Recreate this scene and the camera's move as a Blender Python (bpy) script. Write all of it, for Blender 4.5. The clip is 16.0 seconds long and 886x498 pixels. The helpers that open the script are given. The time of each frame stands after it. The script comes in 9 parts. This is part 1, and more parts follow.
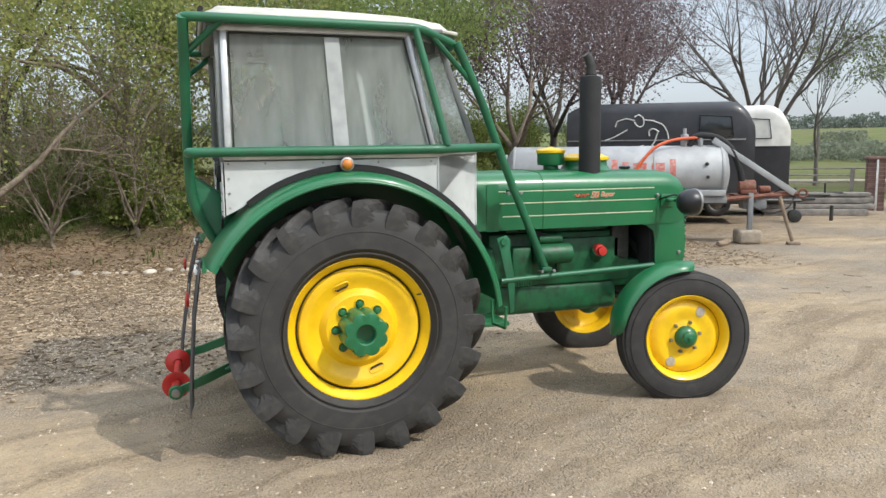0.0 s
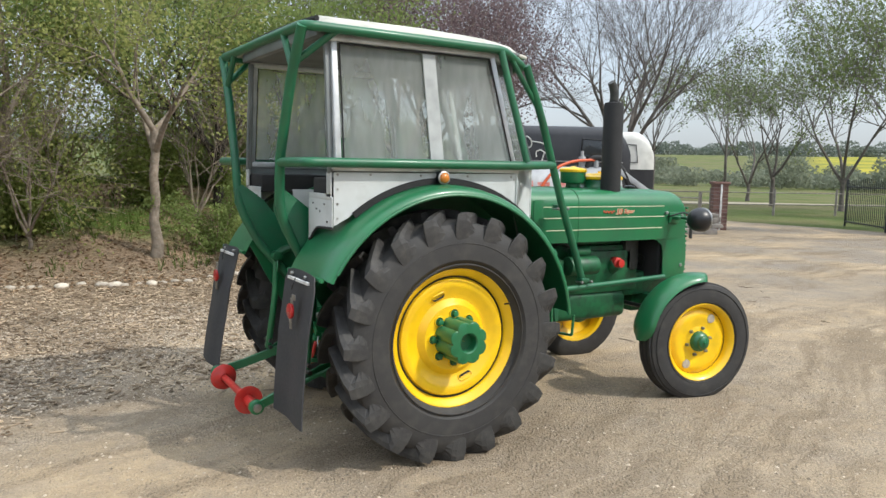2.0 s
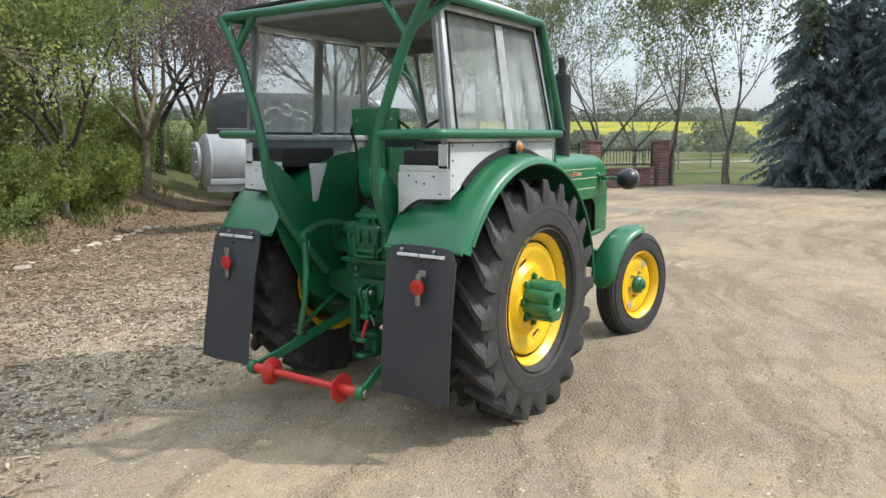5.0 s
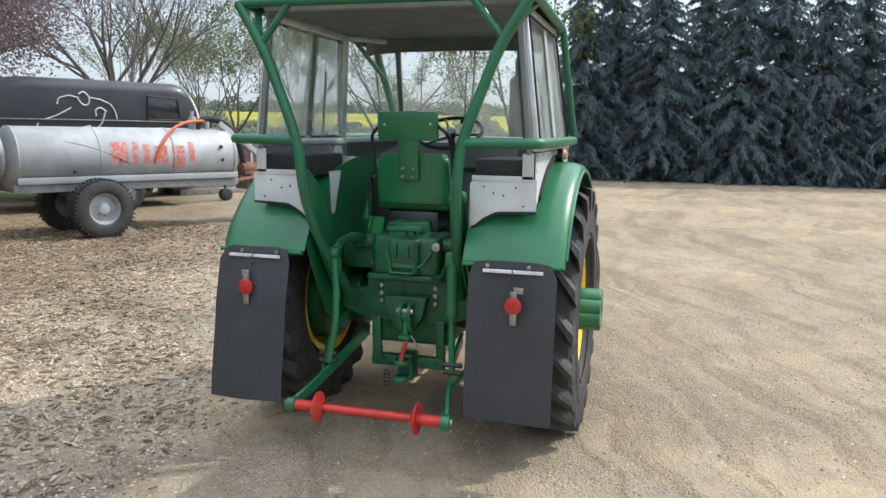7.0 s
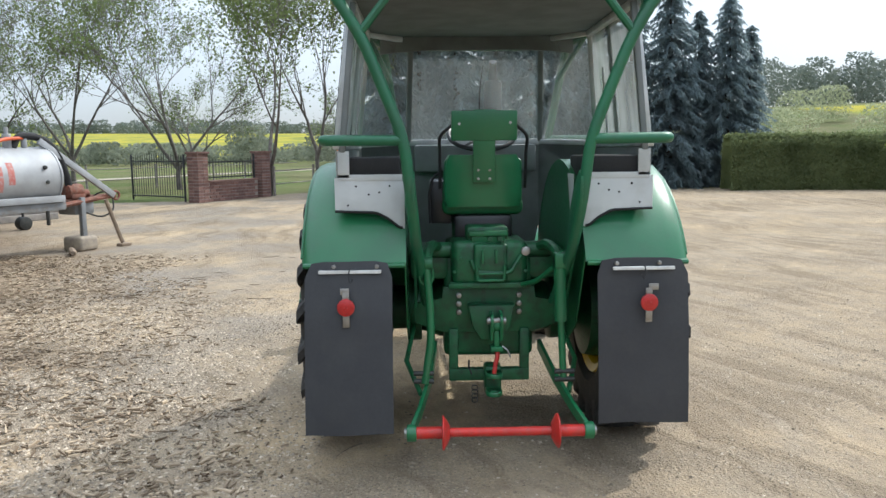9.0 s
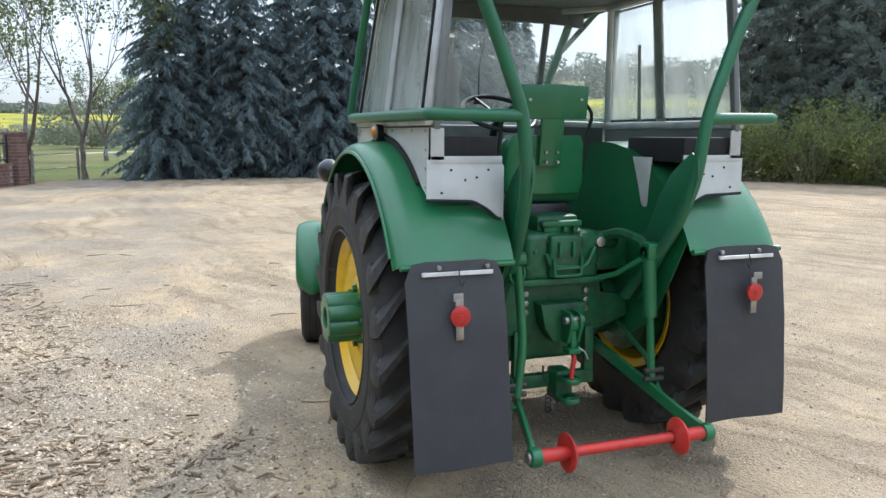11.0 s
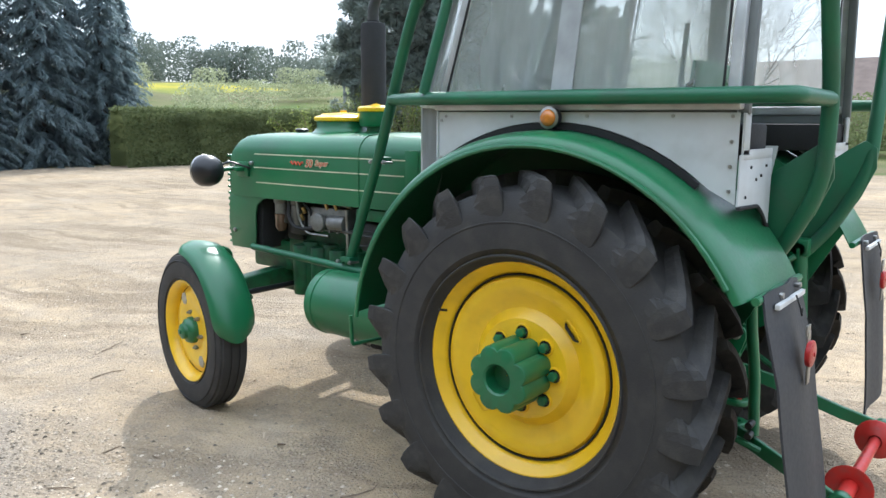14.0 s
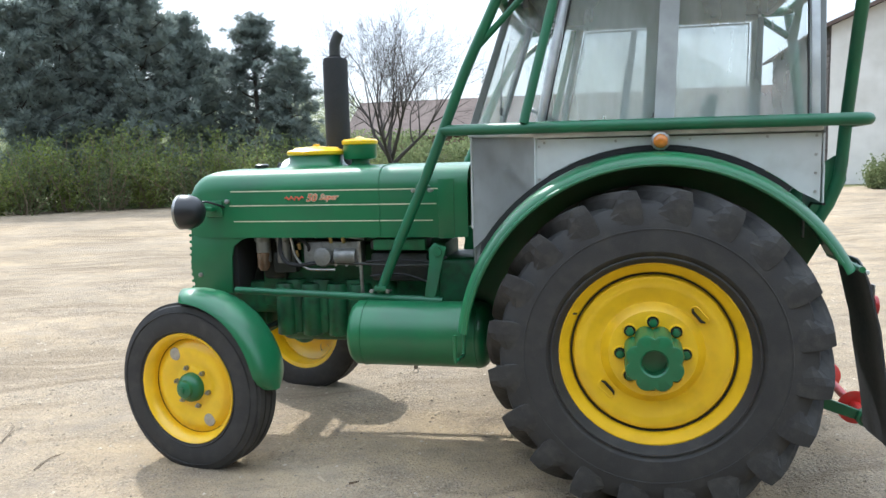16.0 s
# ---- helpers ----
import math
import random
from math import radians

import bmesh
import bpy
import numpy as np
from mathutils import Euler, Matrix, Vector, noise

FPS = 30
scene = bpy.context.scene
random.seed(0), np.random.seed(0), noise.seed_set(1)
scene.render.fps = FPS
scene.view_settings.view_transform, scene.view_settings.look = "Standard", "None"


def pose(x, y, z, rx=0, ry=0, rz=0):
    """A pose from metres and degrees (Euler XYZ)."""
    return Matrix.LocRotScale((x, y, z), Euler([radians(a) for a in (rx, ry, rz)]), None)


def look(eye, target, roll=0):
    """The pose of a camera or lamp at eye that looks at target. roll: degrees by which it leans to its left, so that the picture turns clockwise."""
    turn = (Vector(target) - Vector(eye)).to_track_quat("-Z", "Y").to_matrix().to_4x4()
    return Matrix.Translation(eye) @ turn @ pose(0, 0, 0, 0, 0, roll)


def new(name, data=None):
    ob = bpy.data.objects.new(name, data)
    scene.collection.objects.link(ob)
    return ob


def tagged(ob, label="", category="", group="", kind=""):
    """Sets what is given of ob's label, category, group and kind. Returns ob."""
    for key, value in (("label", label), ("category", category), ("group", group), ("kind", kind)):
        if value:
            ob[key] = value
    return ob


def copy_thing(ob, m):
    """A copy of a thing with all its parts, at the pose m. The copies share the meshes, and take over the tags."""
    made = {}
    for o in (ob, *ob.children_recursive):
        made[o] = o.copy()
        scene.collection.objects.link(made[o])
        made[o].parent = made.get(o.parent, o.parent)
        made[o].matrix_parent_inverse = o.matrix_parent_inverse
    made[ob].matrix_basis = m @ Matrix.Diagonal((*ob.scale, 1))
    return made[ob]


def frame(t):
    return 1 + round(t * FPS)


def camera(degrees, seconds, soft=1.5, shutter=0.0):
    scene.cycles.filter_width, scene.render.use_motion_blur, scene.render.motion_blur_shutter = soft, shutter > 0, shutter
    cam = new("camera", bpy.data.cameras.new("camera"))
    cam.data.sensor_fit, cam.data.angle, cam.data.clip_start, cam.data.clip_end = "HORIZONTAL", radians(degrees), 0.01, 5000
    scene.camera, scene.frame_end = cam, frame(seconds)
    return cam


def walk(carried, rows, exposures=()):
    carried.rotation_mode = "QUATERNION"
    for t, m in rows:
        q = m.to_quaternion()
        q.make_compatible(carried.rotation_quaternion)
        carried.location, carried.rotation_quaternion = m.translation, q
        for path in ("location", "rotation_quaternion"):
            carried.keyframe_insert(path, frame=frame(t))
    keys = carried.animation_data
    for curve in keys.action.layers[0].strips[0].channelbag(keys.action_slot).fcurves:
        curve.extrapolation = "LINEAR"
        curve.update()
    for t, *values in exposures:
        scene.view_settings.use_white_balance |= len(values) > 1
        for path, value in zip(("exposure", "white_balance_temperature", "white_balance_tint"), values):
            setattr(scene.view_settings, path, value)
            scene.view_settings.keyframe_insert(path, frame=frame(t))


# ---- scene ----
cam = camera(60.1, 16.0)
PATH = [
    (0, (-0.810, -4.835, 1.607), (-0.198, -2.948, 1.355), -0.6),
    (0.5, (-1.168, -4.746, 1.598), (-0.458, -2.893, 1.346), -0.4),
    (1, (-1.534, -4.678, 1.586), (-0.726, -2.864, 1.346), 0.0),
    (1.5, (-1.866, -4.583, 1.591), (-0.959, -2.813, 1.375), 0.6),
    (2, (-2.169, -4.408, 1.601), (-1.154, -2.698, 1.390), 1.2),
    (2.5, (-2.504, -4.258, 1.601), (-1.378, -2.619, 1.386), 1.5),
    (3, (-2.833, -4.057, 1.581), (-1.608, -2.492, 1.355), 1.7),
    (3.5, (-3.165, -3.833, 1.592), (-1.850, -2.346, 1.348), 1.7),
    (4, (-3.486, -3.592, 1.592), (-2.073, -2.202, 1.325), 1.4),
    (4.5, (-3.684, -3.276, 1.591), (-2.164, -2.006, 1.310), 0.8),
    (5, (-3.878, -2.923, 1.589), (-2.246, -1.802, 1.305), 0.1),
    (5.2, (-3.937, -2.761, 1.591), (-2.262, -1.706, 1.305), 0.0),
    (7.3, (-4.396, -1.119, 1.665), (-2.475, -0.648, 1.367), 0.9),
    (7.5, (-4.433, -0.957, 1.662), (-2.499, -0.540, 1.368), 0.9),
    (8, (-4.490, -0.553, 1.645), (-2.528, -0.285, 1.366), 0.5),
    (8.5, (-4.422, -0.101, 1.619), (-2.443, 0.007, 1.353), -0.2),
    (9, (-4.330, 0.330, 1.572), (-2.347, 0.286, 1.313), -0.6),
    (9.2, (-4.281, 0.491, 1.564), (-2.302, 0.386, 1.298), -0.7),
    (11.3, (-3.384, 1.927, 1.536), (-1.554, 1.176, 1.240), 0.4),
    (11.5, (-3.285, 2.073, 1.539), (-1.479, 1.268, 1.241), 0.4),
    (12, (-3.004, 2.377, 1.546), (-1.263, 1.439, 1.247), 0.5),
    (12.5, (-2.637, 2.553, 1.548), (-0.981, 1.475, 1.237), 0.4),
    (13, (-2.272, 2.720, 1.553), (-0.725, 1.494, 1.233), 0.1),
    (13.5, (-1.839, 2.896, 1.547), (-0.444, 1.502, 1.218), 0.2),
    (14, (-1.389, 3.109, 1.531), (-0.169, 1.558, 1.206), 0.3),
    (14.5, (-1.001, 3.369, 1.524), (0.028, 1.681, 1.220), 0.3),
    (15, (-0.618, 3.578, 1.539), (0.192, 1.771, 1.258), -0.2),
    (15.5, (-0.195, 3.795, 1.536), (0.378, 1.897, 1.276), -0.9),
    (16, (0.165, 4.101, 1.509), (0.596, 2.163, 1.270), -1.5),
]
EXPOSURES = [(0.0, 0.29, 6250, 8), (5.0, 0.41, 6150, 7), (8.0, 0.52, 6000, 7), (9.2, 0.42, 5950, 7), (11.5, 0.72, 5800, 8), (13.0, 0.82, 5750, 8), (16.0, 0.88, 5750, 7)]
walk(cam, [(t, look(eye, target, roll)) for t, eye, target, roll in PATH], EXPOSURES)

# ---- light ----
SUN_AZ, SUN_EL = -52.0, 46.0        # degrees: azimuth from +x towards +y, height above the horizon
world = bpy.data.worlds.new("sky")
scene.world = world
world.use_nodes = True
_wn = world.node_tree
_bg = _wn.nodes["Background"]
_sky = _wn.nodes.new("ShaderNodeTexSky")
_sky.sky_type = "NISHITA"
_sky.sun_disc = False
_sky.sun_elevation = radians(SUN_EL)
_sky.sun_rotation = radians(90 - SUN_AZ)
_sky.air_density, _sky.dust_density, _sky.ozone_density = 1.0, 2.5, 1.0
# thin high cloud veils the blue
_tc = _wn.nodes.new("ShaderNodeTexCoord")
_map = _wn.nodes.new("ShaderNodeMapping")
_map.inputs["Scale"].default_value = (1.0, 1.0, 2.6)
_ns = _wn.nodes.new("ShaderNodeTexNoise")
_ns.inputs["Scale"].default_value = 2.2
_ns.inputs["Detail"].default_value = 6
_rmp = _wn.nodes.new("ShaderNodeMapRange")
_rmp.inputs["From Min"].default_value, _rmp.inputs["From Max"].default_value = 0.30, 0.68
_rmp.inputs["To Min"].default_value, _rmp.inputs["To Max"].default_value = 0.45, 0.85
_cm = _wn.nodes.new("ShaderNodeMix")
_cm.data_type = "RGBA"
# a veiled sky is brighter overhead than along the horizon
_sz = _wn.nodes.new("ShaderNodeSeparateXYZ")
_zr = _wn.nodes.new("ShaderNodeMapRange")
_zr.inputs["To Min"].default_value, _zr.inputs["To Max"].default_value = 0.80, 3.1
_cl = _wn.nodes.new("ShaderNodeVectorMath")
_cl.operation = "SCALE"
_cl.inputs[0].default_value = (5.0, 5.25, 5.6)
_wn.links.new(_tc.outputs["Generated"], _sz.inputs[0])
_wn.links.new(_sz.outputs["Z"], _zr.inputs["Value"])
_wn.links.new(_zr.outputs["Result"], _cl.inputs["Scale"])
_wn.links.new(_cl.outputs["Vector"], _cm.inputs["B"])
_wn.links.new(_tc.outputs["Generated"], _map.inputs["Vector"])
_wn.links.new(_map.outputs["Vector"], _ns.inputs["Vector"])
_wn.links.new(_ns.outputs["Fac"], _rmp.inputs["Value"])
_wn.links.new(_rmp.outputs["Result"], _cm.inputs["Factor"])
_wn.links.new(_sky.outputs["Color"], _cm.inputs["A"])
_wn.links.new(_cm.outputs["Result"], _bg.inputs["Color"])
_bg.inputs["Strength"].default_value = 0.135

sun_data = bpy.data.lights.new("sun", "SUN")
sun_data.energy, sun_data.angle, sun_data.color = 2.75, radians(1.2), (1.0, 0.93, 0.83)
sun = new("sun", sun_data)
_a, _e = radians(SUN_AZ), radians(SUN_EL)
sun.matrix_world = look((40 * math.cos(_a) * math.cos(_e), 40 * math.sin(_a) * math.cos(_e), 40 * math.sin(_e)), (0, 0, 0))


# ---- materials ----
def material(name, col, rough=0.5, metal=0.0, col2=None, scale=6.0, amount=1.0, bump=0.15, bscale=80.0, coat=0.0,
             spread=0.25, dirt=None, dirt_amount=0.0, spec=0.5, obj_random=0.0):
    """A painted or raw surface: two tones by coarse noise, a fine grain in tone, gloss and relief, and dirt patches."""
    m = bpy.data.materials.new(name)
    m.use_nodes = True
    nt = m.node_tree
    n, l = nt.nodes, nt.links
    b = n["Principled BSDF"]
    geo = n.new("ShaderNodeNewGeometry")
    if col2 is None:
        col2 = tuple(c * (1 - spread) for c in col)
    big = n.new("ShaderNodeTexNoise")
    big.inputs["Scale"].default_value, big.inputs["Detail"].default_value = scale, 5
    fine = n.new("ShaderNodeTexNoise")
    fine.inputs["Scale"].default_value, fine.inputs["Detail"].default_value = bscale, 4
    l.new(geo.outputs["Position"], big.inputs["Vector"])
    l.new(geo.outputs["Position"], fine.inputs["Vector"])
    r = n.new("ShaderNodeMapRange")
    r.inputs["From Min"].default_value, r.inputs["From Max"].default_value = 0.35, 0.65
    r.inputs["To Max"].default_value = amount
    l.new(big.outputs["Fac"], r.inputs["Value"])
    mix = n.new("ShaderNodeMix")
    mix.data_type = "RGBA"
    mix.inputs["A"].default_value, mix.inputs["B"].default_value = (*col, 1), (*col2, 1)
    l.new(r.outputs["Result"], mix.inputs["Factor"])
    out = mix.outputs["Result"]
    if dirt:
        d = n.new("ShaderNodeTexNoise")
        d.inputs["Scale"].default_value, d.inputs["Detail"].default_value = scale * 2.3, 8
        l.new(geo.outputs["Position"], d.inputs["Vector"])
        dr = n.new("ShaderNodeMapRange")
        dr.inputs["From Min"].default_value, dr.inputs["From Max"].default_value = 0.48, 0.72
        dr.inputs["To Max"].default_value = dirt_amount
        l.new(d.outputs["Fac"], dr.inputs["Value"])
        dm = n.new("ShaderNodeMix")
        dm.data_type = "RGBA"
        dm.inputs["B"].default_value = (*dirt, 1)
        l.new(dr.outputs["Result"], dm.inputs["Factor"])
        l.new(out, dm.inputs["A"])
        out = dm.outputs["Result"]
    if obj_random:
        oi = n.new("ShaderNodeObjectInfo")
        om = n.new("ShaderNodeMapRange")
        om.inputs["To Min"].default_value, om.inputs["To Max"].default_value = 1 - obj_random, 1 + obj_random
        l.new(oi.outputs["Random"], om.inputs["Value"])
        sc = n.new("ShaderNodeVectorMath")
        sc.operation = "SCALE"
        l.new(out, sc.inputs[0])
        l.new(om.outputs["Result"], sc.inputs["Scale"])
        out = sc.outputs["Vector"]
    l.new(out, b.inputs["Base Color"])
    rr = n.new("ShaderNodeMapRange")
    rr.inputs["To Min"].default_value, rr.inputs["To Max"].default_value = max(0.03, rough - 0.1), min(1, rough + 0.12)
    l.new(fine.outputs["Fac"], rr.inputs["Value"])
    l.new(rr.outputs["Result"], b.inputs["Roughness"])
    b.inputs["Metallic"].default_value = metal
    b.inputs["Coat Weight"].default_value = coat
    b.inputs["Coat Roughness"].default_value = 0.12
    b.inputs["Specular IOR Level"].default_value = spec
    if bump:
        bp = n.new("ShaderNodeBump")
        bp.inputs["Strength"].default_value, bp.inputs["Distance"].default_value = bump, 0.004
        l.new(fine.outputs["Fac"], bp.inputs["Height"])
        l.new(bp.outputs["Normal"], b.inputs["Normal"])
    return m


def glass(name, tint, haze):
    """Old window glass with a film of dust: clear pane mixed with a little matt grey."""
    m = bpy.data.materials.new(name)
    m.use_nodes = True
    nt = m.node_tree
    n, l = nt.nodes, nt.links
    out = n["Material Output"]
    n.remove(n["Principled BSDF"])
    tr = n.new("ShaderNodeBsdfTransparent")
    tr.inputs["Color"].default_value = (*tint, 1)
    gl = n.new("ShaderNodeBsdfGlossy")
    gl.inputs["Roughness"].default_value = 0.03
    lw = n.new("ShaderNodeLayerWeight")
    lw.inputs["Blend"].default_value = 0.5
    pw = n.new("ShaderNodeMath")
    pw.operation = "POWER"
    pw.inputs[1].default_value = 4.0
    l.new(lw.outputs["Facing"], pw.inputs[0])
    fr = n.new("ShaderNodeMapRange")
    fr.inputs["To Min"].default_value, fr.inputs["To Max"].default_value = 0.025, 0.75
    l.new(pw.outputs[0], fr.inputs["Value"])
    m1 = n.new("ShaderNodeMixShader")
    l.new(fr.outputs["Result"], m1.inputs["Fac"])
    l.new(tr.outputs["BSDF"], m1.inputs[1])
    l.new(gl.outputs["BSDF"], m1.inputs[2])
    df = n.new("ShaderNodeBsdfDiffuse")
    df.inputs["Color"].default_value = (0.55, 0.58, 0.56, 1)
    tl = n.new("ShaderNodeBsdfTranslucent")
    tl.inputs["Color"].default_value = (0.55, 0.58, 0.56, 1)
    add = n.new("ShaderNodeMixShader")
    add.inputs["Fac"].default_value = 0.5
    l.new(df.outputs["BSDF"], add.inputs[1])
    l.new(tl.outputs["BSDF"], add.inputs[2])
    geo = n.new("ShaderNodeNewGeometry")
    mp = n.new("ShaderNodeMapping")
    mp.inputs["Scale"].default_value = (1, 1, 0.25)
    ns = n.new("ShaderNodeTexNoise")
    ns.inputs["Scale"].default_value, ns.inputs["Detail"].default_value = 7.0, 6
    l.new(geo.outputs["Position"], mp.inputs["Vector"])
    l.new(mp.outputs["Vector"], ns.inputs["Vector"])
    mr = n.new("ShaderNodeMapRange")
    mr.inputs["From Min"].default_value, mr.inputs["From Max"].default_value = 0.3, 0.75
    mr.inputs["To Min"].default_value, mr.inputs["To Max"].default_value = haze * 0.6, haze * 1.5
    l.new(ns.outputs["Fac"], mr.inputs["Value"])
    m2 = n.new("ShaderNodeMixShader")
    l.new(mr.outputs["Result"], m2.inputs["Fac"])
    l.new(m1.outputs["Shader"], m2.inputs[1])
    l.new(add.outputs["Shader"], m2.inputs[2])
    l.new(m2.outputs["Shader"], out.inputs["Surface"])
    return m


GREEN = material("green enamel paint", (0.015, 0.150, 0.053), 0.36, col2=(0.012, 0.118, 0.045), scale=3, bump=0.12, bscale=90, coat=0.22,
                 dirt=(0.05, 0.095, 0.055), dirt_amount=0.25)
GREEN_OLD = material("dusty green paint", (0.013, 0.150, 0.052), 0.5, col2=(0.014, 0.110, 0.040), scale=7, bump=0.15, bscale=90,
                     dirt=(0.03, 0.035, 0.02), dirt_amount=0.5)
GREEN_TUBE = material("brushed green tube paint", (0.013, 0.128, 0.054), 0.46, col2=(0.012, 0.100, 0.046), scale=5, bump=0.18, bscale=110, coat=0.08,
                      dirt=(0.045, 0.085, 0.055), dirt_amount=0.35)
YELLOW = material("yellow enamel paint", (0.88, 0.555, 0.005), 0.33, col2=(0.80, 0.485, 0.004), scale=4, bump=0.06, bscale=120, coat=0.25,
                  dirt=(0.30, 0.17, 0.02), dirt_amount=0.22)
RUBBER = material("dusty tyre rubber", (0.034, 0.033, 0.032), 0.72, col2=(0.026, 0.025, 0.025), scale=6, bump=0.25, bscale=150,
                  dirt=(0.062, 0.057, 0.050), dirt_amount=0.45)
LUG_RUBBER = material("worn lug rubber", (0.036, 0.035, 0.033), 0.68, col2=(0.026, 0.025, 0.025), scale=9, bump=0.3, bscale=150,
                      dirt=(0.080, 0.073, 0.064), dirt_amount=0.45)
FLAP = material("black mudflap rubber", (0.027, 0.028, 0.032), 0.62, col2=(0.036, 0.037, 0.041), scale=3, bump=0.1, bscale=60,
                dirt=(0.06, 0.058, 0.055), dirt_amount=0.25)
BLACK = material("black paint", (0.014, 0.014, 0.016), 0.35, scale=8, bump=0.08, bscale=100)
MATT_BLACK = material("matt black", (0.018, 0.018, 0.019), 0.8, scale=8, bump=0.2, bscale=120)
PANEL = material("pale grey painted sheet", (0.56, 0.58, 0.58), 0.45, col2=(0.47, 0.49, 0.49), scale=3.5, bump=0.05, bscale=60,
                 dirt=(0.30, 0.30, 0.27), dirt_amount=0.35)
ALU = material("aluminium window trim", (0.60, 0.62, 0.63), 0.46, metal=0.55, scale=10, bump=0.05, bscale=150)
STEEL = material("bare steel", (0.42, 0.42, 0.41), 0.4, metal=0.9, col2=(0.25, 0.24, 0.22), scale=15, bump=0.1, bscale=120)
DARK_GREY = material("dark grey painted sheet", (0.075, 0.085, 0.09), 0.5, scale=4, bump=0.08, bscale=70, dirt=(0.12, 0.12, 0.11), dirt_amount=0.3)
INNER_GREY = material("dull grey inner sheet", (0.20, 0.215, 0.215), 0.55, col2=(0.15, 0.165, 0.165), scale=4, bump=0.08, bscale=70, dirt=(0.12, 0.12, 0.11), dirt_amount=0.3)
ROOF_CLOTH = material("off-white roof canvas", (0.55, 0.53, 0.46), 0.8, col2=(0.40, 0.39, 0.34), scale=4, bump=0.3, bscale=200,
                      dirt=(0.20, 0.20, 0.15), dirt_amount=0.5)
ROOF_LINING = material("grey roof lining", (0.16, 0.17, 0.17), 0.8, scale=6, bump=0.2, bscale=200)
RED = material("red paint", (0.55, 0.028, 0.020), 0.4, col2=(0.42, 0.022, 0.018), scale=12, bump=0.1, bscale=120, dirt=(0.22, 0.10, 0.08), dirt_amount=0.35)
RED_GLASS = material("red reflector glass", (0.44, 0.015, 0.014), 0.3, scale=60, bump=0.3, bscale=300, coat=0.25)
AMBER = material("amber lamp glass", (0.62, 0.20, 0.02), 0.15, scale=60, bump=0.3, bscale=300, coat=0.6)
WHITE_PAINT = material("white marking", (0.72, 0.72, 0.70), 0.5, scale=12, bump=0.05, dirt=(0.35, 0.35, 0.33), dirt_amount=0.3)
CREAM = material("cream pinstripe", (0.62, 0.64, 0.44), 0.4, scale=12, bump=0.0)
LETTER_RED = material("red script with pale edge", (0.60, 0.09, 0.04), 0.35, scale=30, bump=0.0)
ENGINE = material("oily green casting", (0.013, 0.120, 0.044), 0.45, col2=(0.012, 0.075, 0.030), scale=9, bump=0.3, bscale=60,
                  dirt=(0.012, 0.016, 0.012), dirt_amount=0.7)
ENGINE_DARK = material("oily dark iron", (0.030, 0.032, 0.030), 0.5, scale=12, bump=0.3, bscale=70, dirt=(0.08, 0.075, 0.06), dirt_amount=0.4)
CAST_ALU = material("cast aluminium", (0.25, 0.25, 0.24), 0.45, metal=0.6, scale=14, bump=0.3, bscale=80, dirt=(0.10, 0.09, 0.08), dirt_amount=0.5)
PANE = glass("dusty window glass", (0.95, 0.97, 0.96), 0.17)
PANE_CLEAR = glass("clean rear window glass", (0.96, 0.97, 0.97), 0.025)
PANE_SIDE = glass("dusty side glass", (0.93, 0.96, 0.95), 0.40)


# ---- mesh helpers ----
def finish(name, bm, mat, parent=None, label="", angle=38):
    me = bpy.data.meshes.new(name)
    bmesh.ops.recalc_face_normals(bm, faces=bm.faces)
    bm.to_mesh(me)
    bm.free()
    me.polygons.foreach_set("use_smooth", [True] * len(me.polygons))
    me.set_sharp_from_angle(angle=radians(angle))
    for mm in (mat if isinstance(mat, (list, tuple)) else [mat]):
        me.materials.append(mm)
    ob = new(name, me)
    if parent is not None:
        ob.parent = parent
    if label:
        ob["label"] = label
    return ob


def part(name, bm, mat, parent, label="", angle=38):
    """Links a bmesh as one mesh object under a thing or a part."""
    return finish(name, bm, mat, parent, label, angle)


def thing(name, label, category, group="", kind="", m=None):
    ob = new(name)
    ob.empty_display_size = 0.2
    if m is not None:
        ob.matrix_basis = m
    return tagged(ob, label, category, group, kind)


def B():
    return bmesh.new()


def xf(bm, verts, m):
    bmesh.ops.transform(bm, matrix=m, verts=verts)


def box(bm, x0, x1, y0, y1, z0, z1, bev=0.0, seg=2, m=None):
    r = bmesh.ops.create_cube(bm, size=1.0, matrix=Matrix.LocRotScale(((x0 + x1) / 2, (y0 + y1) / 2, (z0 + z1) / 2), None,
                                                                      (abs(x1 - x0), abs(y1 - y0), abs(z1 - z0))))
    vs = r["verts"]
    if bev:
        es = list({e for v in vs for e in v.link_edges})
        r = bmesh.ops.bevel(bm, geom=es, offset=bev, segments=seg, affect="EDGES", profile=0.5)
        vs = list({v for v in r["verts"]} | {v for v in vs if v.is_valid})
    if m is not None:
        xf(bm, vs, m)
    return vs


def ring_frames(pts, closed=False):
    """A steady frame along a line of points."""
    n = len(pts)
    tans = []
    for i in range(n):
        a = pts[(i - 1) % n] if closed or i > 0 else pts[i]
        b = pts[(i + 1) % n] if closed or i < n - 1 else pts[i]
        tans.append((b - a).normalized())
    up = Vector((0, 0, 1)) if abs(tans[0].z) < 0.9 else Vector((1, 0, 0))
    u = tans[0].cross(up).normalized()
    out = []
    for t in tans:
        u = (u - t * u.dot(t))
        u = u.normalized() if u.length > 1e-6 else t.orthogonal().normalized()
        out.append((u, t.cross(u)))
    return out


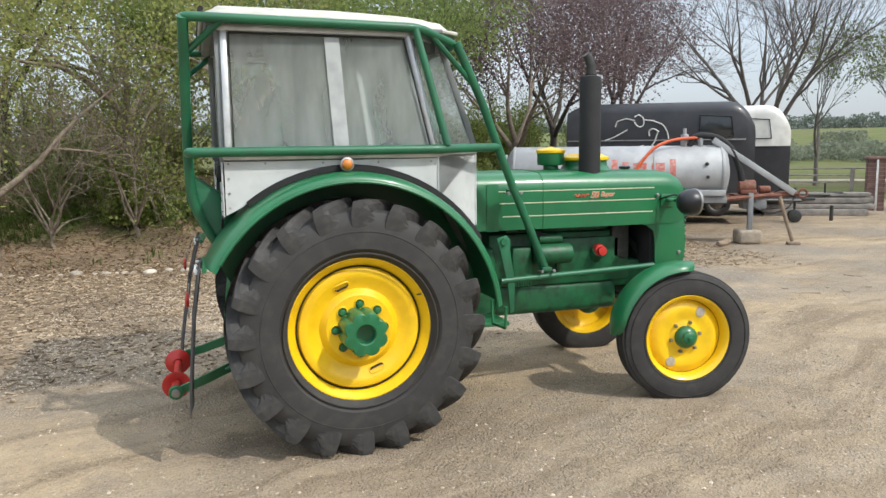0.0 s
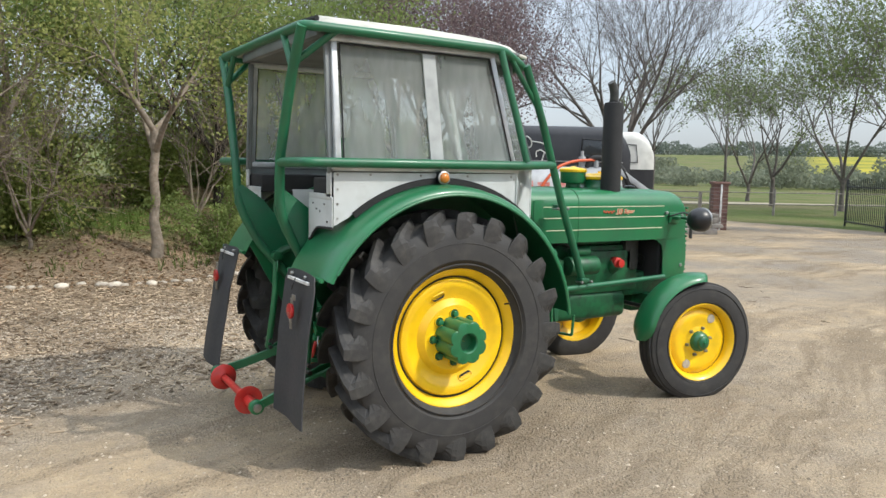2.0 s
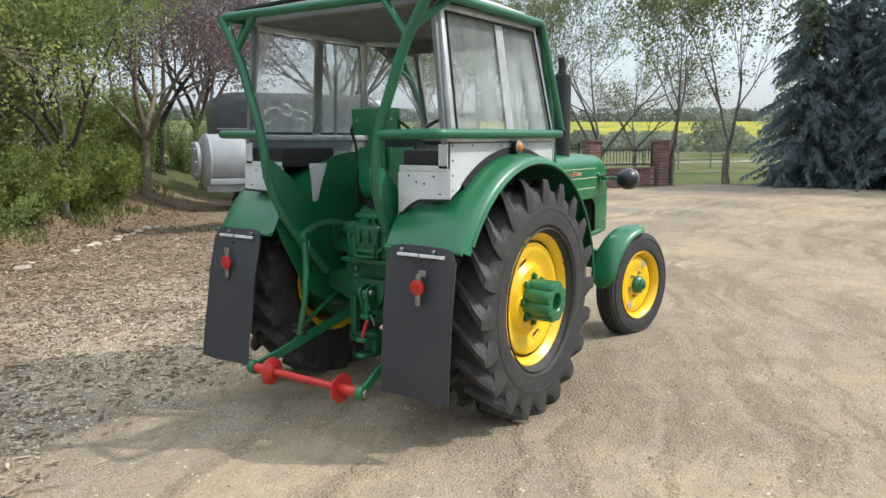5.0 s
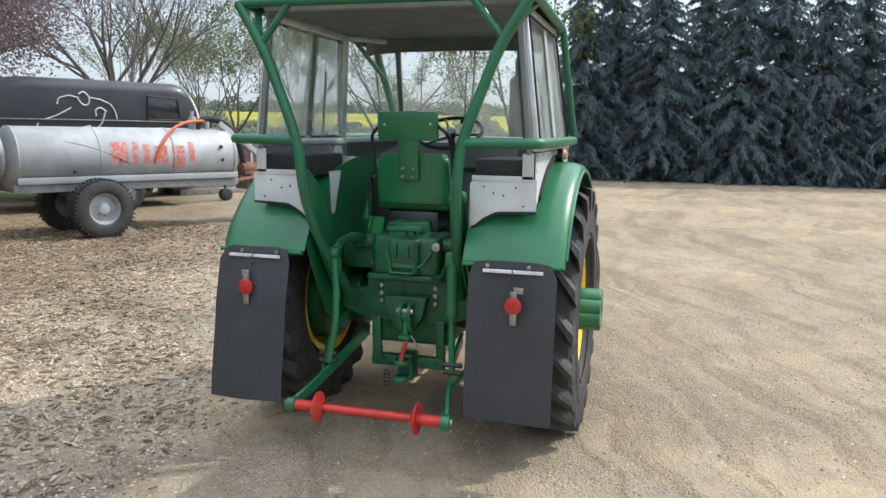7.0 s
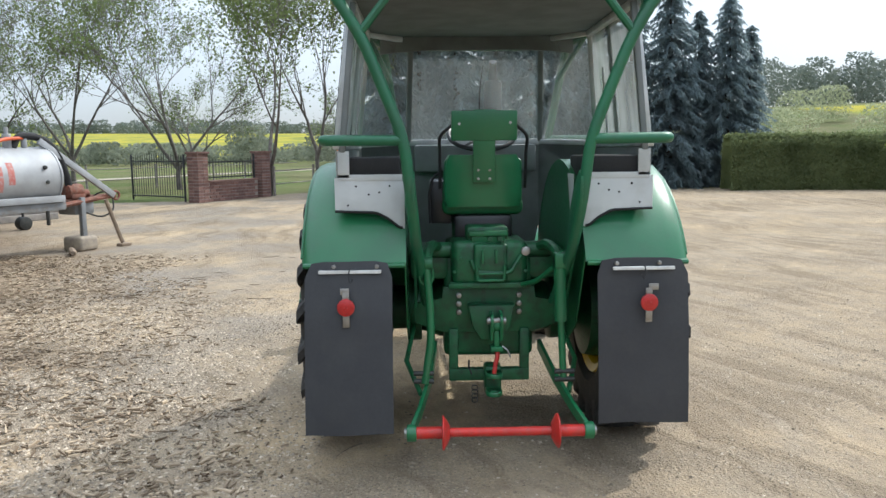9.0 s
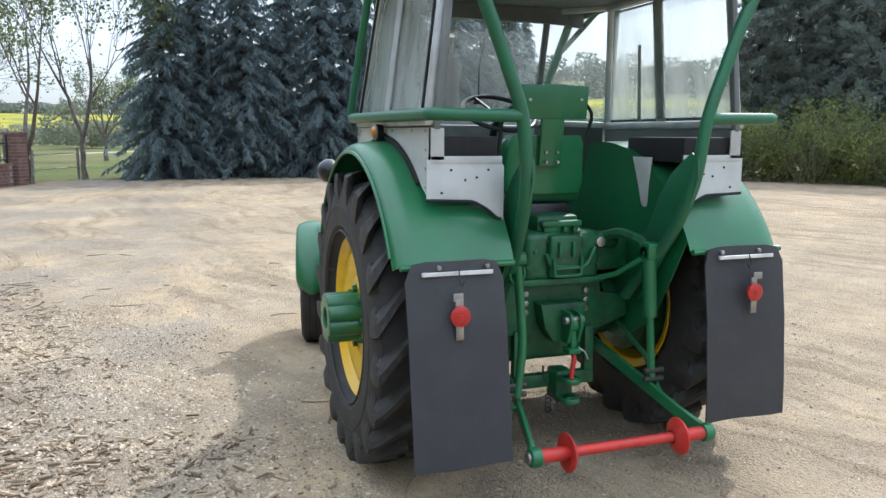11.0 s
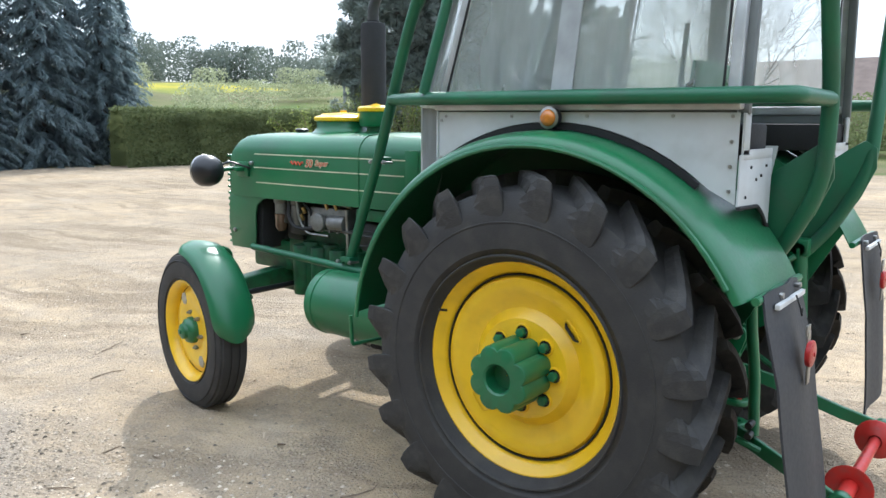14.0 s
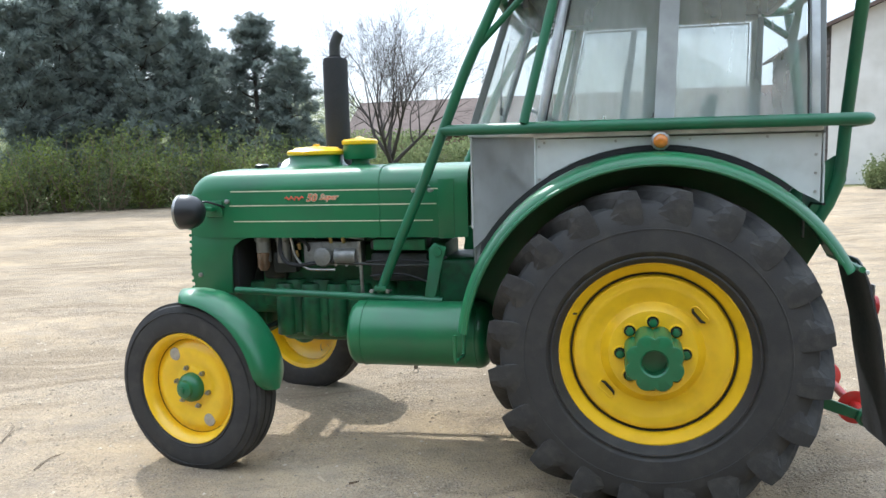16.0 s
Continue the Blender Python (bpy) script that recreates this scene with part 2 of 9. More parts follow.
def fillet(pts, r, steps=4):
    """Rounds the corners of a line of points."""
    pts = [Vector(p) for p in pts]
    out = [pts[0]]
    for a, b, c in zip(pts, pts[1:], pts[2:]):
        d1, d2 = (a - b), (c - b)
        k = min(r, d1.length * 0.45, d2.length * 0.45)
        p, q = b + d1.normalized() * k, b + d2.normalized() * k
        for i in range(steps + 1):
            s = i / steps
            out.append(p * (1 - s) ** 2 + b * 2 * s * (1 - s) + q * s * s)
    out.append(pts[-1])
    return out


def tube(bm, pts, r, seg=10, round_r=0.0, closed=False, cap=True):
    """A round bar or pipe along points; r may be a list of radii."""
    pts = fillet(pts, round_r) if round_r else [Vector(p) for p in pts]
    fr = ring_frames(pts, closed)
    rs = r if isinstance(r, (list, tuple)) else [r] * len(pts)
    rings = []
    for p, (u, v), rad in zip(pts, fr, rs):
        rings.append([bm.verts.new(p + (u * math.cos(a) + v * math.sin(a)) * rad) for a in (2 * math.pi * k / seg for k in range(seg))])
    pairs = list(zip(rings, rings[1:])) + ([(rings[-1], rings[0])] if closed else [])
    for a, b in pairs:
        for k in range(seg):
            bm.faces.new((a[k], a[(k + 1) % seg], b[(k + 1) % seg], b[k]))
    if cap and not closed:
        bm.faces.new(rings[0])
        bm.faces.new(rings[-1][::-1])


def cyl(bm, p0, p1, r0, r1=None, seg=20, bev=0.0):
    p0, p1 = Vector(p0), Vector(p1)
    r1 = r0 if r1 is None else r1
    if bev:
        d = (p1 - p0).normalized() * bev
        tube(bm, [p0, p0 + d * 0.3, p0 + d, p1 - d, p1 - d * 0.3, p1], [r0 - bev, r0 - bev * 0.3, r0, r1, r1 - bev * 0.3, r1 - bev], seg)
    else:
        tube(bm, [p0, p1], [r0, r1], seg)


def lathe(bm, prof, centre, axis, seg=32, closed=False):
    """Turns a profile of (radius, height along the axis) round it."""
    axis = Vector(axis).normalized()
    u = axis.orthogonal().normalized()
    v = axis.cross(u)
    c = Vector(centre)
    rings = []
    for r, h in prof:
        if r < 1e-5:
            rings.append([bm.verts.new(c + axis * h)])
        else:
            rings.append([bm.verts.new(c + axis * h + (u * math.cos(a) + v * math.sin(a)) * r) for a in (2 * math.pi * k / seg for k in range(seg))])
    pairs = list(zip(rings, rings[1:])) + ([(rings[-1], rings[0])] if closed else [])
    for a, b in pairs:
        for k in range(seg):
            j = (k + 1) % seg
            if len(a) == 1 and len(b) == 1:
                continue
            if len(a) == 1:
                bm.faces.new((a[0], b[j], b[k]))
            elif len(b) == 1:
                bm.faces.new((a[k], a[j], b[0]))
            else:
                bm.faces.new((a[k], a[j], b[j], b[k]))


def prism(bm, poly, thick, m, bev=0.0):
    """A flat plate: polygon in local x, y, given thickness along local z, laid by m."""
    lo = [bm.verts.new((x, y, 0)) for x, y in poly]
    hi = [bm.verts.new((x, y, thick)) for x, y in poly]
    n = len(poly)
    f = [bm.faces.new(lo[::-1]), bm.faces.new(hi)]
    f += [bm.faces.new((lo[i], lo[(i + 1) % n], hi[(i + 1) % n], hi[i])) for i in range(n)]
    vs = lo + hi
    if bev:
        es = list({e for g in f[:2] for e in g.edges})
        r = bmesh.ops.bevel(bm, geom=es, offset=bev, segments=2, affect="EDGES", profile=0.5)
        vs = list(set(r["verts"]) | {v for v in vs if v.is_valid})
    xf(bm, vs, m)


def plate_xz(bm, poly, y, thick, bev=0.0):
    """A plate whose outline is given in x and z, from y to y + thick."""
    prism(bm, poly, thick, Matrix(((1, 0, 0, 0), (0, 0, 1, y), (0, 1, 0, 0), (0, 0, 0, 1))), bev)


def plate_yz(bm, poly, x, thick, bev=0.0):
    """A plate whose outline is given in y and z, from x to x + thick."""
    prism(bm, poly, thick, Matrix(((0, 0, 1, x), (1, 0, 0, 0), (0, 1, 0, 0), (0, 0, 0, 1))), bev)


def skin(bm, rows, thick=0.0):
    """A sheet through rows of points; thick makes it solid."""
    g = [[bm.verts.new(p) for p in row] for row in rows]
    fs = []
    for a, b in zip(g, g[1:]):
        for k in range(len(a) - 1):
            fs.append(bm.faces.new((a[k], a[k + 1], b[k + 1], b[k])))
    if thick:
        bmesh.ops.recalc_face_normals(bm, faces=fs)
        bmesh.ops.solidify(bm, geom=fs, thickness=thick)


def flat_bar(bm, pts, thick, heights):
    """A flat steel bar on edge along points that run mostly ahead; thick across, heights upright."""
    rings = []
    for (x, y, z), h in zip(pts, heights):
        t, k = thick / 2, h / 2
        rings.append([bm.verts.new((x, y + a, z + b)) for a, b in ((-t, -k), (t, -k), (t, k), (-t, k))])
    for a, b in zip(rings, rings[1:]):
        for k in range(4):
            bm.faces.new((a[k], a[(k + 1) % 4], b[(k + 1) % 4], b[k]))
    bm.faces.new(rings[0])
    bm.faces.new(rings[-1][::-1])
    bmesh.ops.bevel(bm, geom=[e for e in bm.edges if len(e.link_faces) == 2], offset=0.003, segments=1, affect="EDGES")


def mirror_y(p, s):
    return (p[0], p[1] * s, p[2])
DULL_STRIP = material("pale overlap and reflection strip", (0.37, 0.39, 0.385), 0.6, scale=9, bump=0.1)

# ---- ground: one sheet, a gravel yard, a wooded bank, grass and fields to the horizon ----
BANK = [(-40, 12.0), (-12.0, 8.2), (-2.7, 6.6), (0.0, 6.2), (2.8, 8.1), (6.2, 10.6), (12.0, 14.5), (16.0, 18.0), (40.0, 40.0)]


def bank_y(x):
    for (x0, y0), (x1, y1) in zip(BANK, BANK[1:]):
        if x0 <= x <= x1:
            return y0 + (y1 - y0) * (x - x0) / (x1 - x0)
    return BANK[-1][1] if x > 0 else BANK[0][1]


def ground_z(x, y):
    """Height of the ground: flat yard with slight dips, rising on the wooded bank."""
    r = math.hypot(x, y)
    z = 0.012 * noise.noise((x * 0.35, y * 0.35, 0.0)) + 0.006 * noise.noise((x * 1.7, y * 1.7, 3.0)) if r < 60 else 0.0
    if r < 12:
        z += 0.004 * noise.noise((x * 6.0, y * 6.0, 7.0))
    d = y - bank_y(x)
    if d > 0 and x < 22 and y < 60:
        k = min(1.0, d / 5.0)
        z += 1.15 * k * k * (3 - 2 * k) * min(1.0, max(0.0, (22 - x) / 12)) + 0.05 * noise.noise((x * 0.9, y * 0.9, 5.0)) * k
    if r > 40:
        a = math.degrees(math.atan2(y, x))
        near = min(1.0, max(0.0, (-14.0 - a) / 8.0)) if a > -120 else 0.0
        k1 = min(1.0, (r - 40) / 110)
        k2 = min(1.0, max(0.0, (r - 110) / 330))
        z += 8.5 * near * k1 * k1 * (3 - 2 * k1) + 11.0 * (1 - near) * k2 * k2 * (3 - 2 * k2)
    return z


def axis_steps(fine0, fine1, step, far):
    c = list(np.arange(fine0, fine1 + 1e-6, step))
    s = step
    v = fine1
    while v < far:
        s *= 1.22
        v += s
        c.append(v)
    s = step
    v = fine0
    left = []
    while v > -far:
        s *= 1.22
        v -= s
        left.append(v)
    return [float(q) for q in left[::-1] + c]


def mixc(n, l, fac, a, b):
    m = n.new("ShaderNodeMix")
    m.data_type = "RGBA"
    for sock, v in (("A", a), ("B", b)):
        if isinstance(v, tuple):
            m.inputs[sock].default_value = (*v, 1)
        else:
            l.new(v, m.inputs[sock])
    if isinstance(fac, float):
        m.inputs["Factor"].default_value = fac
    else:
        l.new(fac, m.inputs["Factor"])
    return m.outputs["Result"]


def ground_material():
    m = bpy.data.materials.new("gravel yard and grass")
    m.use_nodes = True
    nt = m.node_tree
    n, l = nt.nodes, nt.links
    b = n["Principled BSDF"]
    geo = n.new("ShaderNodeNewGeometry")

    def ns(scale, detail=6, rough=0.55, vec=None):
        t = n.new("ShaderNodeTexNoise")
        t.inputs["Scale"].default_value, t.inputs["Detail"].default_value, t.inputs["Roughness"].default_value = scale, detail, rough
        l.new(vec if vec is not None else geo.outputs["Position"], t.inputs["Vector"])
        return t.outputs["Fac"]

    def rng(v, a, bb, lo=0.0, hi=1.0):
        t = n.new("ShaderNodeMapRange")
        t.inputs["From Min"].default_value, t.inputs["From Max"].default_value = a, bb
        t.inputs["To Min"].default_value, t.inputs["To Max"].default_value = lo, hi
        l.new(v, t.inputs["Value"])
        return t.outputs["Result"]

    def mth(op, a, bb=0.0):
        t = n.new("ShaderNodeMath")
        t.operation = op
        for i, v in enumerate((a, bb)):
            if isinstance(v, (int, float)):
                t.inputs[i].default_value = v
            else:
                l.new(v, t.inputs[i])
        return t.outputs[0]

    sep = n.new("ShaderNodeSeparateXYZ")
    l.new(geo.outputs["Position"], sep.inputs[0])
    X, Y = sep.outputs["X"], sep.outputs["Y"]
    # gravel: fine stones in three tones over sandy dirt
    vor = n.new("ShaderNodeTexVoronoi")
    vor.inputs["Scale"].default_value = 55
    l.new(geo.outputs["Position"], vor.inputs["Vector"])
    vor2 = n.new("ShaderNodeTexVoronoi")
    vor2.inputs["Scale"].default_value = 130
    l.new(geo.outputs["Position"], vor2.inputs["Vector"])
    sepc = n.new("ShaderNodeSeparateColor")
    l.new(vor.outputs["Color"], sepc.inputs[0])
    sand = mixc(n, l, rng(ns(0.55), 0.38, 0.62), (0.515, 0.392, 0.246), (0.368, 0.280, 0.176))
    sand = mixc(n, l, rng(ns(4.0, 8, 0.65), 0.40, 0.68, 0.0, 0.7), sand, (0.225, 0.19, 0.15))
    # wheel tracks run across the yard in soft streaks
    mp = n.new("ShaderNodeMapping")
    mp.inputs["Rotation"].default_value = (0, 0, radians(24))
    mp.inputs["Scale"].default_value = (0.35, 1.3, 1)
    l.new(geo.outputs["Position"], mp.inputs["Vector"])
    sand = mixc(n, l, rng(ns(1.3, 6, 0.6, mp.outputs["Vector"]), 0.50, 0.70, 0.0, 0.45), sand, (0.48, 0.41, 0.32))
    # wheel ruts follow a gentle curve y = -2.41 + 0.439 (x + 0.17) - 0.0171 (x + 0.17)(x - 5) past the tractor
    xa = mth("ADD", X, 0.17)
    curve = mth("ADD", mth("SUBTRACT", mth("MULTIPLY", xa, 0.439), mth("MULTIPLY", mth("MULTIPLY", xa, mth("SUBTRACT", X, 5.0)), 0.0171)), -2.41)
    V0 = mth("SUBTRACT", Y, curve)
    V = mth("ADD", V0, rng(ns(0.45, 4), 0.3, 0.7, -0.35, 0.35))
    along_v = n.new("ShaderNodeCombineXYZ")
    l.new(mth("MULTIPLY", X, 0.16), along_v.inputs[0])
    l.new(mth("MULTIPLY", V, 1.7), along_v.inputs[1])
    ruts = ns(1.7, 8, 0.68, along_v.outputs[0])
    ruts = mth("MULTIPLY", ruts, rng(ns(0.33, 6), 0.34, 0.60, 0.72, 1.08))

    def tread_track(at, half):
        """A tyre print: a band along the curve with a row of slanting bar marks."""
        d = mth("ABSOLUTE", mth("SUBTRACT", V0, mth("ADD", rng(ns(0.25, 3), 0.3, 0.7, -0.12, 0.12), at)))
        bars = mth("SINE", mth("ADD", mth("MULTIPLY", X, 52.0), mth("MULTIPLY", d, 60.0)))
        band = mth("MULTIPLY", rng(d, half, half * 0.7), rng(ns(0.7, 6), 0.34, 0.48))
        return mth("MULTIPLY", band, rng(bars, -0.3, 0.6, 0.30, 1.0))
    prints = mth("MAXIMUM", mth("MAXIMUM", tread_track(0.0, 0.11), tread_track(-1.42, 0.11)), mth("MAXIMUM", tread_track(-2.9, 0.13), tread_track(0.62, 0.08)))
    prints = mth("MULTIPLY", mth("MULTIPLY", prints, rng(ns(26, 5, 0.7), 0.36, 0.58)), rng(ns(3.2, 5, 0.6), 0.36, 0.62))
    sand = mixc(n, l, mth("MULTIPLY", rng(ns(0.42, 6), 0.40, 0.58), rng(Y, 0.5, 2.2, 0.30, 0.92)), sand, (0.240, 0.216, 0.186))
    # broad worn and damp patches, uneven over the whole yard
    sand = mixc(n, l, rng(ns(0.16, 7, 0.62), 0.44, 0.66, 0.0, 0.55), sand, (0.262, 0.215, 0.158))
    sand = mixc(n, l, rng(ns(1.9, 8, 0.7), 0.52, 0.66, 0.0, 0.55), sand, (0.215, 0.172, 0.125))
    # loose stones lie in patches and streaks, packed sand between them
    rough = mth("MAXIMUM", rng(ns(0.9, 7, 0.66), 0.45, 0.60, 0.42, 1.0), rng(ruts, 0.46, 0.58, 0.35, 1.0))
    sand = mixc(n, l, mth("MULTIPLY", rng(ns(75, 3, 0.6), 0.50, 0.66, 0.0, 0.62), rough), sand, (0.18, 0.142, 0.098))
    sand = mixc(n, l, mth("MULTIPLY", rng(ns(48, 3, 0.6), 0.54, 0.70, 0.0, 0.6), rough), sand, (0.59, 0.475, 0.33))
    stone = mixc(n, l, sepc.outputs[0], (0.20, 0.168, 0.132), (0.54, 0.455, 0.355))
    stones_here = mth("MULTIPLY", rng(vor.outputs["Distance"], 0.42, 0.30), mth("MULTIPLY", rough, 0.58))
    gravel = mixc(n, l, stones_here, sand, stone)
    gravel = mixc(n, l, rng(ruts, 0.47, 0.60, 0.0, 0.62), gravel, (0.215, 0.168, 0.116))
    gravel = mixc(n, l, rng(prints, 0.0, 1.0, 0.0, 0.42), gravel, (0.150, 0.118, 0.085))
    # towards the bank: wood chips, twigs and dead leaves
    mpc = n.new("ShaderNodeMapping")
    mpc.inputs["Rotation"].default_value = (0, 0, radians(50))
    mpc.inputs["Scale"].default_value = (1.0, 3.2, 1)
    l.new(geo.outputs["Position"], mpc.inputs["Vector"])
    vc = n.new("ShaderNodeTexVoronoi")
    vc.inputs["Scale"].default_value = 22
    l.new(mpc.outputs["Vector"], vc.inputs["Vector"])
    sc = n.new("ShaderNodeSeparateColor")
    l.new(vc.outputs["Color"], sc.inputs[0])
    chips = mixc(n, l, sc.outputs[1], (0.110, 0.080, 0.054), (0.335, 0.260, 0.178))
    chips = mixc(n, l, rng(ns(3.0, 7), 0.45, 0.65, 0.0, 0.75), chips, (0.28, 0.215, 0.15))
    # line y - 0.62 x = 2.9 parts gravel from chips
    dl = mth("SUBTRACT", mth("SUBTRACT", Y, mth("MULTIPLY", X, 0.42)), 2.5)
    dl = mth("ADD", dl, rng(ns(0.8, 6), 0.3, 0.7, -1.6, 1.6))
    chip_mask = mth("MULTIPLY", rng(dl, -0.6, 1.6), rng(X, 14.0, 9.0))
    yard = mixc(n, l, chip_mask, gravel, chips)
    # bank: litter with grass
    litter = mixc(n, l, sc.outputs[0], (0.16, 0.11, 0.075), (0.38, 0.28, 0.19))
    grass = mixc(n, l, rng(ns(9.0, 6), 0.4, 0.62), (0.085, 0.125, 0.032), (0.140, 0.155, 0.055))
    grass = mixc(n, l, rng(ns(0.35, 4), 0.40, 0.62, 0.0, 0.8), grass, (0.095, 0.150, 0.030))
    # height above the yard tells the bank
    bank = mixc(n, l, mth("MULTIPLY", rng(ns(0.7, 6), 0.46, 0.60), rng(sep.outputs["Z"], 0.15, 0.55)), litter, grass)
    col = mixc(n, l, rng(mth("ADD", sep.outputs["Z"], rng(ns(2.2, 5), 0.3, 0.7, -0.06, 0.06)), 0.05, 0.16), yard, bank)
    # meadow beyond the fence line and the spruces
    df = mth("ADD", mth("MULTIPLY", mth("SUBTRACT", X, 19.6), 0.474), mth("MULTIPLY", mth("SUBTRACT", Y, 7.4), 0.88))
    far_x = mth("SUBTRACT", X, 24.3)
    far_s = mth("ADD", mth("MULTIPLY", X, 0.30), mth("MULTIPLY", mth("ADD", Y, 24.5), -0.95))
    # the drive leaves the yard through the open gate
    along = mth("SUBTRACT", mth("MULTIPLY", mth("SUBTRACT", X, 19.6), 0.88), mth("MULTIPLY", mth("SUBTRACT", Y, 7.4), 0.474))
    drive = mth("MULTIPLY", rng(along, 0.6, -4.6, 0.0, 7.5), rng(along, -9.0, -7.0))
    meadow = mth("MAXIMUM", mth("MAXIMUM", mth("SUBTRACT", df, drive), far_x), far_s)
    meadow = rng(mth("ADD", meadow, rng(ns(1.2, 5), 0.3, 0.7, -0.35, 0.35)), -0.1, 0.5)
    lane = mth("MULTIPLY", rng(mth("ABSOLUTE", mth("SUBTRACT", df, 21.0)), 1.2, 0.9), rng(X, 10.0, 12.0))
    field_y = mixc(n, l, rng(ns(0.09, 7, 0.65), 0.36, 0.62), (0.37, 0.315, 0.045), (0.165, 0.185, 0.050))
    rape = mth("MULTIPLY", rng(mth("ADD", df, rng(ns(0.05, 4), 0.3, 0.7, -6.0, 6.0)), 92.0, 97.0), rng(df, 400.0, 380.0))
    rape2 = mth("MULTIPLY", rng(mth("ABSOLUTE", mth("SUBTRACT", X, 96.0)), 12.0, 10.0), rng(mth("ABSOLUTE", mth("ADD", Y, 62.0)), 10.0, 8.0))
    rape = mth("MULTIPLY", rape, rng(mth("SUBTRACT", mth("MULTIPLY", X, 0.66), Y), -6.0, 6.0))
    rapes = mth("MAXIMUM", rape, rape2)
    mead = mixc(n, l, rng(ns(0.22, 6, 0.62), 0.4, 0.6), (0.092, 0.124, 0.042), (0.150, 0.152, 0.068))
    mead = mixc(n, l, rng(ns(0.07, 6, 0.65), 0.46, 0.62, 0.0, 0.7), mead, (0.145, 0.128, 0.078))
    mead = mixc(n, l, lane, mead, (0.36, 0.32, 0.25))
    mead = mixc(n, l, rapes, mead, field_y)
    col = mixc(n, l, meadow, col, mead)
    l.new(col, b.inputs["Base Color"])
    b.inputs["Roughness"].default_value = 1.0
    b.inputs["Specular IOR Level"].default_value = 0.06
    bp = n.new("ShaderNodeBump")
    bp.inputs["Strength"].default_value, bp.inputs["Distance"].default_value = 0.85, 0.02
    hh = mth("ADD", mth("ADD", mth("SUBTRACT", mth("MULTIPLY", ruts, 0.9), mth("MULTIPLY", prints, 0.35)), mth("MULTIPLY", mth("MULTIPLY", rng(vor.outputs["Distance"], 0.5, 0.0), 1.05), rough)), mth("ADD", mth("MULTIPLY", ns(16, 8, 0.7), 0.9), mth("MULTIPLY", rng(vor2.outputs["Distance"], 0.5, 0.0), 0.25)))
    l.new(hh, bp.inputs["Height"])
    l.new(bp.outputs["Normal"], b.inputs["Normal"])
    return m


def ground():
    xs = axis_steps(-9.0, 11.0, 0.16, 2600)
    ys = axis_steps(-9.0, 11.0, 0.16, 2600)
    verts = [(x, y, ground_z(x, y)) for x in xs for y in ys]
    ny = len(ys)
    faces = [(i * ny + j, (i + 1) * ny + j, (i + 1) * ny + j + 1, i * ny + j + 1) for i in range(len(xs) - 1) for j in range(ny - 1)]
    me = bpy.data.meshes.new("ground")
    me.from_pydata(verts, [], faces)
    me.polygons.foreach_set("use_smooth", [True] * len(me.polygons))
    me.materials.append(ground_material())
    return tagged(new("ground", me), "sandy gravel yard with wheel tracks, running into grass", "ground", kind="structure")


ground()

# ---- the tractor: x ahead, y to its left, origin on the ground under the rear axle ----
tractor = thing("vintage_tractor", "green vintage tractor with yellow rims, cab and tube frame on gravel", "tractor")
RX, RZ = 0.0, 0.675                 # rear axle
FX, FZ = 2.19, 0.404               # front axle


def tyre_profile(outer, width, rim, crown=0.02, bead=0.80):
    """Half-open section of a tyre as (radius, offset), from one bead over the tread to the other."""
    w = width / 2
    side = [(rim, -w * bead), (rim + 0.012, -w * (bead + 0.10)), (rim + (outer - rim) * 0.22, -w * 0.985), (rim + (outer - rim) * 0.45, -w),
            (rim + (outer - rim) * 0.68, -w * 0.985), (outer - (outer - rim) * 0.16, -w * 0.93), (outer - (outer - rim) * 0.05, -w * 0.84), (outer - 0.004, -w * 0.70)]
    top = [(outer, -w * 0.4), (outer + crown * 0.3, 0.0), (outer, w * 0.4)]
    return side + top + [(r, -o) for r, o in reversed(side)]


def rear_tyre_mesh(side):
    """Tractor tyre with two rows of curved lugs that meet as arrows at the middle."""
    bm = B()
    cy = side * 0.775
    base = 0.642
    lathe(bm, tyre_profile(base, 0.385, 0.380, bead=0.68), (RX, cy, RZ), (0, 1, 0), 72)
    return bm


